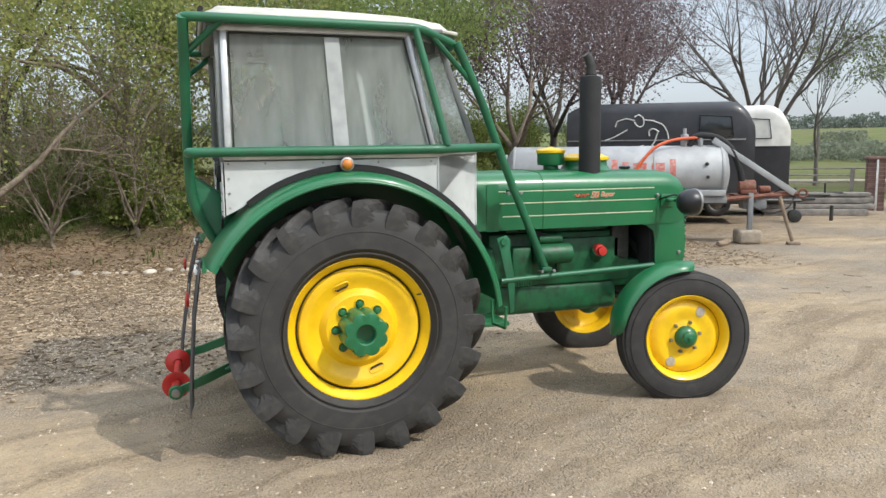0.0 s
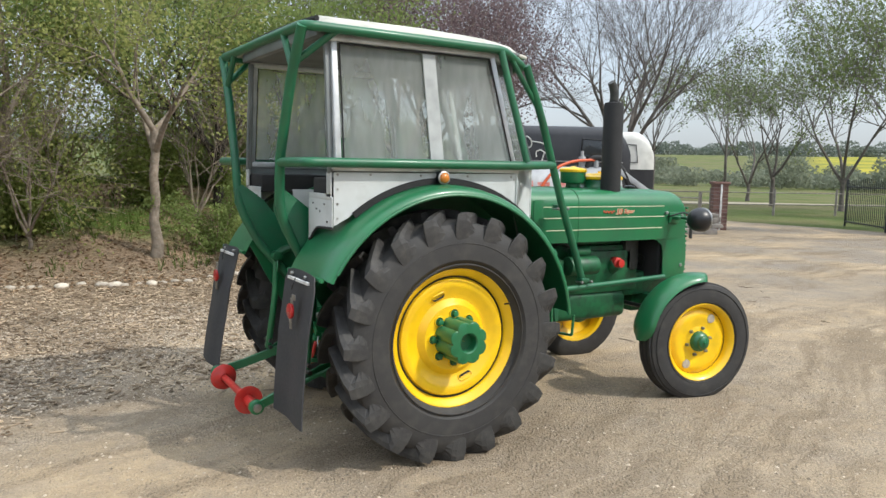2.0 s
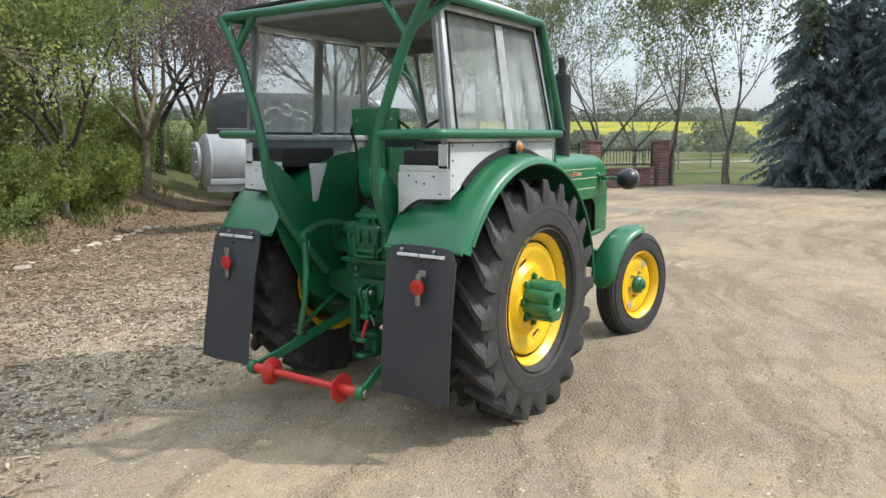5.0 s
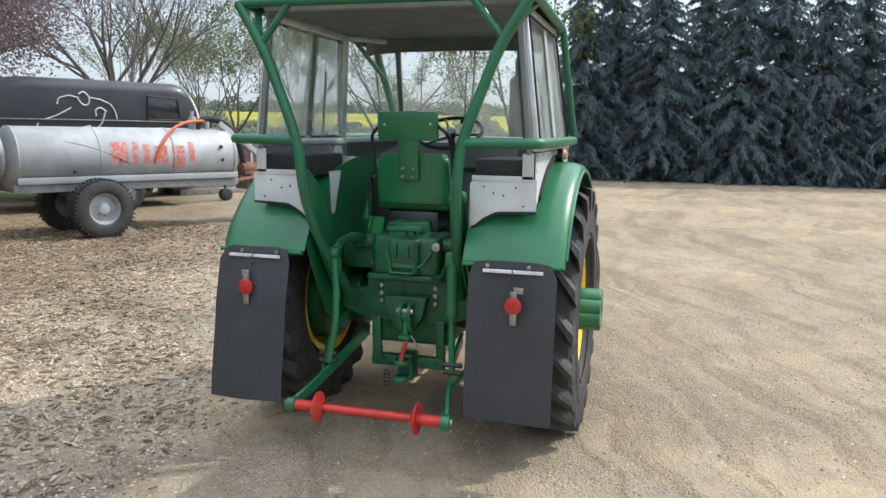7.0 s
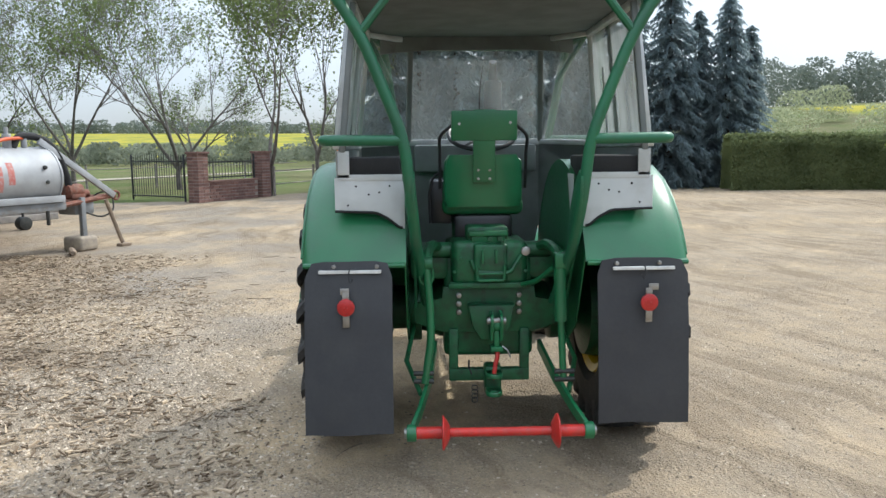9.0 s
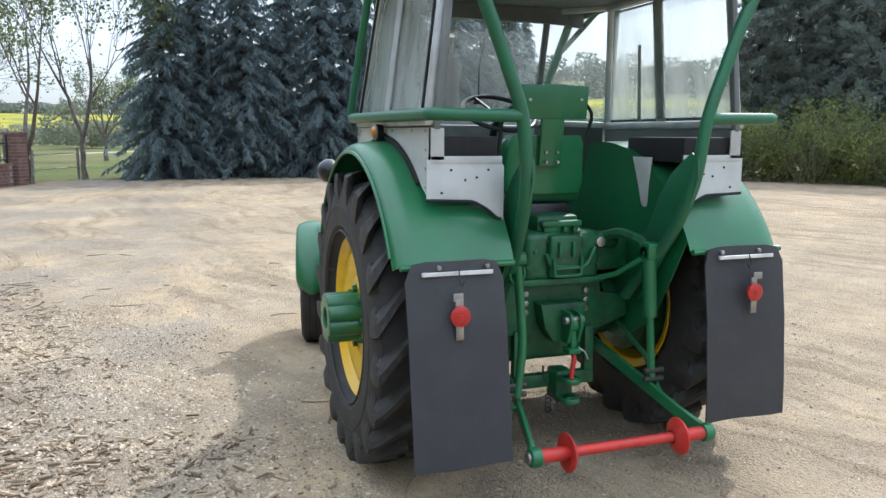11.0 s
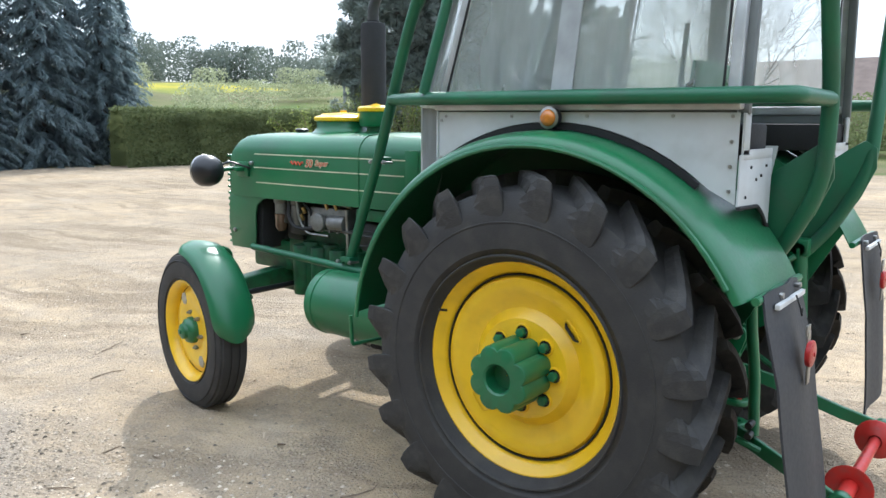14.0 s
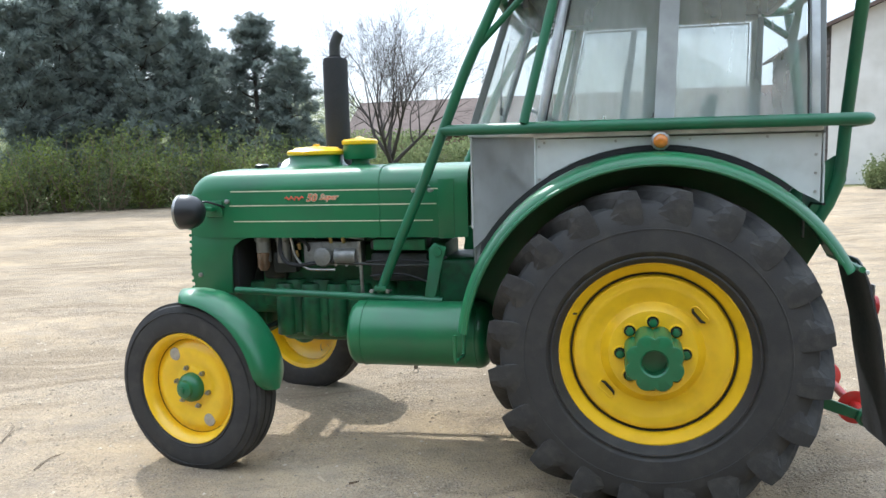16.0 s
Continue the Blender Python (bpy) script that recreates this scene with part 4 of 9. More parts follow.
tube(_bm, [(1.735, -0.205, 2.09), (1.735, -0.205, 2.165), (1.715, -0.205, 2.215), (1.70, -0.205, 2.235)], [0.032, 0.032, 0.030, 0.028], 14)
part("exhaust_tip", _bm, ENGINE_DARK, _ex, "rusty bent exhaust tip")

# headlamps on brackets
for _s in (-1, 1):
    _bm = B()
    lathe(_bm, [(0.0, -0.090), (0.034, -0.083), (0.060, -0.067), (0.079, -0.041), (0.088, -0.006), (0.088, 0.022), (0.083, 0.040), (0.0, 0.042)],
          (2.285, _s * 0.560, 1.262), (1, 0, 0), 32)
    _hl = part("headlamp", _bm, BLACK, tractor, "round black headlamp on a bracket")
    _bm = B()
    lathe(_bm, [(0.086, 0.024), (0.090, 0.030), (0.088, 0.040), (0.080, 0.045)], (2.285, _s * 0.560, 1.262), (1, 0, 0), 32)
    part("lamp_ring", _bm, STEEL, _hl, "bright lamp ring")
    _bm = B()
    lathe(_bm, [(0.081, 0.043), (0.056, 0.056), (0.0, 0.062)], (2.285, _s * 0.560, 1.262), (1, 0, 0), 32)
    part("lens", _bm, WHITE_PAINT, _hl, "clear ribbed lens")
    _bm = B()
    tube(_bm, [(2.285, _s * 0.475, 1.262), (2.285, _s * 0.40, 1.268), (2.25, _s * 0.335, 1.262)], 0.012, 10, 0.03)
    box(_bm, 2.21, 2.31, _s * 0.328, _s * 0.345, 1.22, 1.305, 0.004)
    box(_bm, 2.24, 2.28, _s * 0.34, _s * 0.40, 1.25, 1.275, 0.006)
    part("lamp_bracket", _bm, GREEN, _hl, "green lamp bracket")
    _bm = B()
    tube(_bm, [(2.28, _s * 0.48, 1.29), (2.26, _s * 0.43, 1.31), (2.22, _s * 0.39, 1.29), (2.20, _s * 0.335, 1.27)], 0.006, 8, 0.03)
    part("lamp_cable", _bm, BLACK, _hl)

# engine, gearbox and rear housing
_bm = B()
box(_bm, 1.02, 2.08, -0.17, 0.17, 0.70, 1.06, 0.02)
box(_bm, 1.15, 2.02, -0.14, 0.14, 1.04, 1.20, 0.02)
part("engine_block", _bm, ENGINE, tractor, "oily green engine block")
_bm = B()
box(_bm, 1.05, 2.00, -0.155, 0.155, 0.50, 0.72, 0.05, 3)
part("sump", _bm, ENGINE, tractor, "green sump")
_bm = B()
for _x in (1.36, 1.54, 1.72, 1.88):
    cyl(_bm, (_x, 0.15, 0.56), (_x, 0.15, 0.86), 0.065, seg=16, bev=0.01)
part("cylinder_casting", _bm, ENGINE, tractor, "green ribbed casting")
_bm = B()
box(_bm, 0.10, 1.06, -0.20, 0.20, 0.52, 0.98, 0.03, 3)
box(_bm, -0.30, 0.14, -0.24, 0.24, 0.46, 1.02, 0.03, 3)
part("gearbox", _bm, ENGINE, tractor, "green gearbox housing")
_bm = B()
cyl(_bm, (0, -0.60, RZ), (0, 0.60, RZ), 0.105, seg=28, bev=0.01)
cyl(_bm, (0, -0.44, RZ), (0, -0.36, RZ), 0.19, seg=28, bev=0.01)
cyl(_bm, (0, 0.36, RZ), (0, 0.44, RZ), 0.19, seg=28, bev=0.01)
part("rear_axle", _bm, ENGINE, tractor, "green rear axle tube")

# ---- rear mudguards ----
GX, GZ, GR = -0.01, 0.66, 0.848


def guard_arc(a, r=GR):
    return GX + r * math.cos(a), GZ + r * math.sin(a)


for _s in (-1, 1):
    _bm = B()
    _rows = []
    for _k in range(37):
        _a = radians(6 + (153.5 - 6) * _k / 36)
        _row = []
        # inner edge, flat top, rounded shoulder, outer rolled lip
        for _y, _dr in ((0.425, 0.0), (0.55, 0.004), (0.70, 0.004), (0.82, 0.0), (0.875, -0.008), (0.905, -0.020), (0.918, -0.036), (0.920, -0.052)):
            _x, _z = guard_arc(_a, GR + _dr)
            _row.append((_x, _s * _y, _z))
        _rows.append(_row)
    skin(_bm, _rows, 0.004)
    _guard = part("rear_mudguard", _bm, GREEN, tractor, "green rear mudguard with rolled edge")
    _bm = B()
    tube(_bm, [(guard_arc(radians(a), GR - 0.05)[0], _s * 0.921, guard_arc(radians(a), GR - 0.05)[1]) for a in range(6, 154, 4)], 0.009, 8)
    part("rolled_edge", _bm, GREEN, _guard)
    _bm = B()
    tube(_bm, [(guard_arc(radians(153.5), GR + 0.004)[0] - 0.006, _s * y, guard_arc(radians(153.5), GR)[1] - 0.004) for y in (0.43, 0.60, 0.78, 0.905)], 0.013, 8)
    part("guard_end_bar", _bm, GREEN, _guard)
    # inner wall of the wheel house
    _bm = B()
    _poly = [guard_arc(radians(a), GR - 0.003) for a in range(6, 151, 6)] + [(-0.62, 0.86), (-0.50, 0.66), (-0.25, 0.52), (0.25, 0.52), (0.62, 0.72)]
    plate_xz(_bm, _poly, _s * 0.43 - 0.003, 0.006)
    part("inner_wall", _bm, GREEN, _guard, "green inner wall")
    # pale tapered strap on the inner wall
    _bm = B()
    plate_xz(_bm, [(-0.46, 1.44), (-0.30, 1.44), (-0.36, 1.30), (-0.385, 1.22), (-0.40, 1.205), (-0.425, 1.205), (-0.435, 1.22), (-0.44, 1.32)], _s * 0.421 - 0.002, 0.004, 0.001)
    part("pale_strap", _bm, PANEL, _guard, "pale tapered sheet strap")
    # stay at the front end
    _bm = B()
    tube(_bm, [(0.835, _s * 0.905, 0.735), (0.835, _s * 0.895, 0.610), (0.835, _s * 0.70, 0.595), (0.835, _s * 0.69, 0.735)], 0.0085, 8, 0.012)
    part("guard_stay", _bm, GREEN, _guard)
    # mudflap with strip and reflector
    _bm = B()
    _rows = []
    for _k in range(13):
        _f = _k / 12
        _z = 1.048 - (0.765 if _s < 0 else 0.777) * _f
        _x = (-0.798 - 0.049 * min(1.0, _f * 2.5) ** 0.8 - 0.018 * _f) if _s < 0 else (-0.798 - 0.049 * min(1.0, _f * 3.0) ** 0.8 - 0.085 * _f)
        _x += 0.010 * math.sin(_f * 5)
        _w0, _w1 = 0.470 + (0.02 if _s > 0 else 0) + (0.022 if _k == 0 else 0.0), (0.895 if _f > 0.04 else 0.865)
        _rows.append([(_x + 0.008 * math.sin(k * 1.1 + _s), _s * (_w0 + (_w1 - _w0) * k / 6), _z + (0.010 if k in (1, 2, 3, 4, 5) and _k == 0 else 0)) for k in range(7)])
    skin(_bm, _rows, 0.007)
    _flap = part("mudflap", _bm, FLAP, tractor, "black rubber mudflap with white strip and red reflector")
    _bm = B()
    box(_bm, -0.826, -0.812, _s * 0.54, _s * 0.83, 1.004, 1.019, 0.001)
    part("white_strip", _bm, WHITE_PAINT, _flap, "worn white strip of unreadable small print")
    for _y in (0.56, 0.76):
        _bm = B()
        cyl(_bm, (-0.818, _s * _y, 1.034), (-0.796, _s * _y, 1.034), 0.010, seg=10, bev=0.002)
        part("flap_bolt", _bm, STEEL, _flap)
    _bm = B()
    tube(_bm, [(-0.834, _s * 0.685, 1.026), (-0.850, _s * 0.690, 0.99), (-0.852, _s * 0.678, 0.965), (-0.850, _s * 0.668, 0.985)], 0.003, 6)
    part("wire_hook", _bm, BLACK, _flap)
    _bm = B()
    _fx = -0.866 if _s < 0 else -0.888
    box(_bm, _fx - 0.002, _fx + 0.004, _s * 0.685, _s * 0.716, 0.765, 0.850, 0.001)
    box(_bm, _fx + 0.004, _fx + 0.010, _s * 0.685, _s * 0.716, 0.872, 0.925, 0.001)
    box(_bm, _fx + 0.006, _fx + 0.012, _s * (0.700 if _s < 0 else 0.685), _s * (0.745 if _s < 0 else 0.725), 0.915, 0.945, 0.001)
    part("reflector_bracket", _bm, STEEL, _flap, "bright steel strip")
    _bm = B()
    lathe(_bm, [(0.0, -0.010), (0.039, -0.008), (0.041, 0.000), (0.040, 0.006), (0.034, 0.009), (0.008, 0.010), (0.007, 0.014), (0.0, 0.014)], (_fx - 0.002, _s * 0.70, 0.858), (-1, 0, 0), 24)
    part("reflector", _bm, RED_GLASS, _flap, "round red reflector")

# ---- cab ----
# side walls lean in towards the roof
CAB = dict(x0=-0.65, xb=0.49, xt=0.36, yb=0.745, yt=0.665, zb=1.60, zt=2.255)


def side_y(z):
    return CAB["yb"] + (CAB["yt"] - CAB["yb"]) * (z - CAB["zb"]) / (CAB["zt"] - CAB["zb"])


def side_pt(x, z, s, out=0.0):
    return (x, s * (side_y(z) + out), z)


for _s in (-1, 1):
    # lower sheet, cut to the arc of the mudguard
    _bm = B()
    _arc = [guard_arc(radians(a), GR + 0.030) for a in range(130, 32, -5)]
    _arc = [p for p in _arc if -0.655 < p[0] < 0.49]
    plate_xz(_bm, [(-0.655, 1.566), (-0.655, 1.29)] + _arc + [(0.49, 1.345), (0.49, 1.572)], _s * 0.752 - 0.002, 0.004)
    _pan = part("side_panel", _bm, PANEL, tractor, "pale grey riveted cab side sheet")
    for _x, _z in [(-0.635, 1.33 + 0.075 * k) for k in range(4)] + [(0.472, 1.40), (0.472, 1.54)] + [(-0.45 + 0.3 * k, 1.556) for k in range(4)]:
        _bm = B()
        cyl(_bm, (_x, _s * 0.752, _z), (_x, _s * 0.758, _z), 0.006, seg=8)
        part("rivet", _bm, STEEL, _pan)
    # black rubber seal along the arc
    _bm = B()
    _r0, _r1 = GR + 0.004, GR + (0.038 if _s < 0 else 0.026)
    _o = [guard_arc(radians(a), _r1) for a in range(128, 28, -4)]
    _i = [guard_arc(radians(a), _r0) for a in range(28, 129, 4)]
    plate_xz(_bm, _o + _i, _s * 0.760 - 0.004, 0.008, 0.001)
    part("rubber_seal", _bm, MATT_BLACK, _pan, "black rubber seal")
    # angled front corner sheet
    _bm = B()
    _p = [(0.49, 0.752, 1.585), (0.825, 0.445, 1.600), (0.825, 0.445, 1.16 if _s < 0 else 1.06), (0.70, 0.56, 1.17), (0.49, 0.752, 1.345)]
    _v = [_bm.verts.new((x, _s * y, z)) for x, y, z in _p]
    _f = _bm.faces.new(_v)
    bmesh.ops.solidify(_bm, geom=[_f], thickness=0.004)
    part("corner_panel", _bm, PANEL, tractor, "pale grey angled front sheet")
    _bm = B()
    tube(_bm, [(0.49, _s * 0.757, 1.345), (0.49, _s * 0.757, 1.585)], 0.005, 6)
    part("corner_bead", _bm, PANEL, tractor)
    _bm = B()
    tube(_bm, [(0.825, _s * 0.448, 1.16), (0.825, _s * 0.448, 1.60)], 0.006, 6)
    part("corner_bead", _bm, PANEL, tractor)
    # top and bottom rails and posts of the side window
    def frame_bar(a, b, w, d, name, mat, label=""):
        bm = B()
        a, b = Vector(a), Vector(b)
        ln = (b - a).length
        vs = box(bm, 0, ln, -d / 2, d / 2, -w / 2, w / 2, min(w, d) * 0.22)
        m = (b - a).to_track_quat("X", "Z").to_matrix().to_4x4()
        m.translation = a
        xf(bm, bm.verts, m)
        return part(name, bm, mat, tractor, label)
    frame_bar(side_pt(-0.66, 1.594, _s), side_pt(0.50, 1.596, _s), 0.040, 0.045, "window_rail", ALU, "aluminium window rail")
    frame_bar(side_pt(-0.66, 2.250, _s), side_pt(0.37, 2.250, _s), 0.040, 0.045, "window_rail", ALU)
    frame_bar(side_pt(-0.63, 1.60, _s), side_pt(-0.63, 2.26, _s), 0.036, 0.036, "window_post", ALU, "aluminium window post")
    frame_bar(side_pt(0.475, 1.60, _s), side_pt(0.345, 2.26, _s), 0.034, 0.036, "window_post", ALU)
    _bm = B()
    skin(_bm, [[side_pt(-0.085, 1.615, _s, 0.007), side_pt(-0.005, 1.615, _s, 0.007)], [side_pt(-0.115, 2.235, _s, 0.007), side_pt(-0.035, 2.235, _s, 0.007)]], 0.006)
    part("window_overlap", _bm, DULL_STRIP, tractor, "pale strip where the sliding panes overlap")
    # solid pale strip built in place of the opposite side's reflection
    _bm = B()
    skin(_bm, [[side_pt(0.105, 1.62, _s, -0.012), side_pt(0.135, 1.62, _s, -0.012)], [side_pt(0.06, 2.02, _s, -0.012), side_pt(0.085, 2.02, _s, -0.012)]], 0.004)
    part("pane_reflection", _bm, DULL_STRIP, tractor, "pale strip imitating a reflection in the side pane")
    # rubber gaskets
    _bm = B()
    _lp = [side_pt(-0.602, 1.632, _s, 0.018), side_pt(0.446, 1.632, _s, 0.018), side_pt(0.322, 2.222, _s, 0.018), side_pt(-0.602, 2.222, _s, 0.018)]
    tube(_bm, [Vector(p) for p in _lp], 0.007, 6, closed=True)
    part("window_gasket", _bm, MATT_BLACK, tractor, "black window gasket")
    _bm = B()
    _v = [_bm.verts.new(p) for p in (side_pt(-0.60, 1.63, _s), side_pt(0.445, 1.63, _s), side_pt(0.32, 2.225, _s), side_pt(-0.60, 2.225, _s))]
    _f = _bm.faces.new(_v)
    bmesh.ops.solidify(_bm, geom=[_f], thickness=0.004)
    _pn = part("side_pane", _bm, PANE_SIDE, tractor, "dusty side window glass")
    _pn.visible_shadow = False
    # angled front quarter window
    _A, _Bq, _C, _D = (0.49, 0.745, 1.60), (0.825, 0.44, 1.615), (0.615, 0.41, 2.245), (0.36, 0.665, 2.255)
    for _p, _q in ((_A, _Bq), (_D, _C), (_Bq, _C)):
        frame_bar(mirror_y(_p, _s), mirror_y(_q, _s), 0.036, 0.036, "quarter_frame", INNER_GREY if _p == _Bq else ALU)
    _bm = B()
    _v = [_bm.verts.new(mirror_y(p, _s)) for p in (_A, _Bq, _C, _D)]
    _f = _bm.faces.new(_v)
    bmesh.ops.solidify(_bm, geom=[_f], thickness=0.004)
    _pn = part("quarter_pane", _bm, PANE, tractor, "slanting quarter window glass")
    _pn.visible_shadow = False
# windscreen
for _p, _q in (((0.825, -0.44, 1.615), (0.825, 0.44, 1.615)), ((0.615, -0.41, 2.245), (0.615, 0.41, 2.245))):
    frame_bar(_p, _q, 0.04, 0.036, "windscreen_rail", ALU if _p[2] < 2 else DARK_GREY)
_bm = B()
_v = [_bm.verts.new(p) for p in ((0.825, -0.43, 1.62), (0.825, 0.43, 1.62), (0.615, 0.40, 2.24), (0.615, -0.40, 2.24))]
_f = _bm.faces.new(_v)
bmesh.ops.solidify(_bm, geom=[_f], thickness=0.004)
_pn = part("windscreen", _bm, PANE, tractor, "dusty flat windscreen")
_pn.visible_shadow = False
_bm = B()
tube(_bm, [(0.70, -0.05, 2.10), (0.74, -0.03, 1.93), (0.745, -0.03, 1.75)], 0.004, 6)
box(_bm, 0.735, 0.75, -0.04, 0.0, 1.72, 1.76, 0.003)
part("wiper", _bm, MATT_BLACK, tractor, "black wiper arm")
# open back between two corner posts
for _s in (-1, 1):
    frame_bar((-0.658, _s * 0.722, 1.56), (-0.658, _s * 0.652, 2.25), 0.030, 0.034, "rear_post", INNER_GREY)
# roof: crowned canvas over a lining, with a piped edge
_bm = B()
_rows = []
_nx, _ny = 16, 14
for _i in range(_nx + 1):
    _u = _i / _nx
    _x = -0.73 + 1.40 * _u
    _row = []
    for _j in range(_ny + 1):
        _w = -1 + 2 * _j / _ny
        _half = 0.715 - 0.16 * max(0, _u - 0.78) / 0.22
        _edge = max(abs(_w) ** 6, max(0, (_u - 0.80) / 0.20) ** 3, max(0, (0.06 - _u) / 0.06) ** 2)
        _z = 2.405 - 0.022 * _w * _w - 0.05 * max(0, _u - 0.5) - 0.075 * _edge
        _row.append((_x, _w * _half, _z))
    _rows.append(_row)
skin(_bm, _rows, 0.012)
_roof = part("roof", _bm, ROOF_CLOTH, tractor, "weathered off-white canvas roof")
_bm = B()
_rim = [_rows[0][j] for j in range(_ny + 1)] + [_rows[i][-1] for i in range(1, _nx + 1)] + [_rows[-1][j] for j in range(_ny - 1, -1, -1)] + [_rows[i][0] for i in range(_nx - 1, 0, -1)]
tube(_bm, [Vector(p) + Vector((0, 0, -0.006)) for p in _rim], 0.012, 8, closed=True)
part("roof_piping", _bm, ROOF_CLOTH, _roof)
_bm = B()
tube(_bm, [Vector(_rows[0][j]) + Vector((-0.004, 0, 0.022)) for j in range(_ny + 1)], 0.014, 8)
part("rear_piping", _bm, MATT_BLACK, _roof, "black rear roof edge")
_bm = B()
box(_bm, -0.70, 0.56, -0.655, 0.655, 2.262, 2.285, 0.006)
part("roof_lining", _bm, ROOF_LINING, _roof, "grey roof lining")
_bm = B()
box(_bm, -0.715, -0.67, -0.66, 0.66, 2.255, 2.330, 0.008)
part("roof_skirt", _bm, INNER_GREY, _roof, "grey rear roof skirt")
_bm = B()
skin(_bm, [[(0.60 - 0.05 * abs(w), w * 0.60, 2.29 - z - 0.03 * abs(w) ** 3) for w in (-1, -0.8, -0.5, 0, 0.5, 0.8, 1)] for z in (0.0, 0.05, 0.105)], 0.02)
part("header_bow", _bm, ROOF_LINING, _roof, "dark padded bow over the windscreen")
# firewall, dash, floor
_bm = B()
plate_yz(_bm, [(-0.44, 1.60), (0.44, 1.60), (0.44, 1.10), (0.40, 0.92), (-0.40, 0.92), (-0.44, 1.10)], 0.815, 0.012)
part("firewall", _bm, INNER_GREY, tractor, "dull grey front wall of the cab")
for _s in (-1, 1):
    _bm = B()
    _v = [_bm.verts.new((x, _s * y, z)) for x, y, z in ((0.49, 0.725, 1.585), (0.812, 0.430, 1.600), (0.812, 0.430, 0.95), (0.66, 0.57, 1.10), (0.49, 0.725, 1.345))]
    _f = _bm.faces.new(_v)
    bmesh.ops.solidify(_bm, geom=[_f], thickness=0.006)
    part("corner_lining", _bm, INNER_GREY, tractor, "dull grey inner lining")
    _bm = B()
    plate_xz(_bm, [(-0.64, 1.585), (-0.64, 1.46), (0.48, 1.46), (0.48, 1.585)], _s * 0.738 - 0.003, 0.006)
    part("side_lining", _bm, INNER_GREY, tractor)
_bm = B()
box(_bm, 0.72, 0.81, -0.40, 0.40, 1.42, 1.60, 0.02)
part("dashboard", _bm, INNER_GREY, tractor, "grey dashboard")
_bm = B()
box(_bm, -0.20, 0.82, -0.43, 0.43, 0.93, 0.945)
part("floor_plate", _bm, GREEN_OLD, tractor, "green floor plate")
_bm = B()
_m = Matrix.Translation((0.42, -0.02, 1.66)) @ Matrix.Rotation(radians(-28), 4, "Y")
_ringpts = [_m @ Vector((0.205 * math.cos(a), 0.205 * math.sin(a), 0)) for a in (2 * math.pi * k / 32 for k in range(32))]
tube(_bm, _ringpts, 0.013, 8, closed=True)
_sw = part("steering_wheel", _bm, BLACK, tractor, "thin black steering wheel")
_bm = B()
for _k in range(3):
    _a = 2 * math.pi * _k / 3 + 0.4
    tube(_bm, [_m @ Vector((0, 0, -0.02)), _m @ Vector((0.2 * math.cos(_a), 0.2 * math.sin(_a), 0))], 0.008, 6)
cyl(_bm, _m @ Vector((0, 0, 0.01)), _m @ Vector((0, 0, -0.03)), 0.035, seg=16)
tube(_bm, [_m @ Vector((0, 0, -0.02)), (0.72, -0.02, 1.20)], 0.022, 10)
part("steering_column", _bm, BLACK, _sw)
# seat: cushion, backrest, headrest plate on a strut
_bm = B()
box(_bm, -0.20, 0.22, -0.20, 0.24, 1.215, 1.310, 0.035, 3)
_seat = part("seat_cushion", _bm, GREEN_OLD, tractor, "green covered seat cushion")
_bm = B()
_rows = []
for _k in range(9):
    _f = _k / 8
    _z = 1.262 + 0.278 * _f
    _w = 0.222 - 0.016 * _f - 0.020 * (2 * abs(_f - 0.5)) ** 6
    _xx = -0.235 - 0.03 * _f
    _rows.append([(_xx + (0.09 if abs(v) == 1 else (0.02 if abs(v) > 0.9 else 0.0)), 0.02 + v * _w, _z) for v in (-1, -0.95, -0.8, 0, 0.8, 0.95, 1)])
skin(_bm, _rows, 0.02)
box(_bm, -0.235, -0.15, -0.19, 0.23, 1.28, 1.525, 0.03, 3)
part("backrest", _bm, GREEN, _seat, "green sheet-backed seat backrest")
_bm = B()
box(_bm, -0.02, 0.02, -0.172, 0.172, -0.078, 0.078, 0.008, 2, Matrix.Translation((-0.30, 0.02, 1.692)) @ Matrix.Rotation(radians(-6), 4, "Y"))
part("headrest_plate", _bm, GREEN, _seat, "green headrest plate")
_bm = B()
box(_bm, -0.010, 0.010, -0.058, 0.058, -0.18, 0.20, 0.004, 2, Matrix.Translation((-0.293, 0.02, 1.575)) @ Matrix.Rotation(radians(-6), 4, "Y"))
part("seat_strut", _bm, GREEN, _seat, "green strut")
for _y, _z in ((-0.115, 1.705), (0.150, 1.700), (-0.01, 1.46), (0.05, 1.46), (-0.01, 1.415), (0.05, 1.415)):
    _bm = B()
    _bx = -0.325 if _z > 1.6 else -0.302 + (1.46 - _z) * -0.1
    cyl(_bm, (_bx, _y, _z), (_bx + 0.02, _y, _z), 0.007, seg=8)
    part("seat_bolt", _bm, STEEL, _seat)
for _s in (-1, 1):
    _bm = B()
    tube(_bm, [(-0.30, _s * 0.16 + 0.02, 1.70), (-0.26, _s * 0.235 + 0.02, 1.64), (-0.22, _s * 0.23 + 0.02, 1.56), (-0.18, _s * 0.23 + 0.02, 1.36)], 0.009, 8, 0.06)
    part("seat_tube", _bm, BLACK, _seat, "black bent seat tube")
_bm = B()
box(_bm, -0.22, 0.12, -0.14, 0.18, 1.02, 1.22, 0.03)
part("seat_base", _bm, BLACK, _seat, "black seat base")

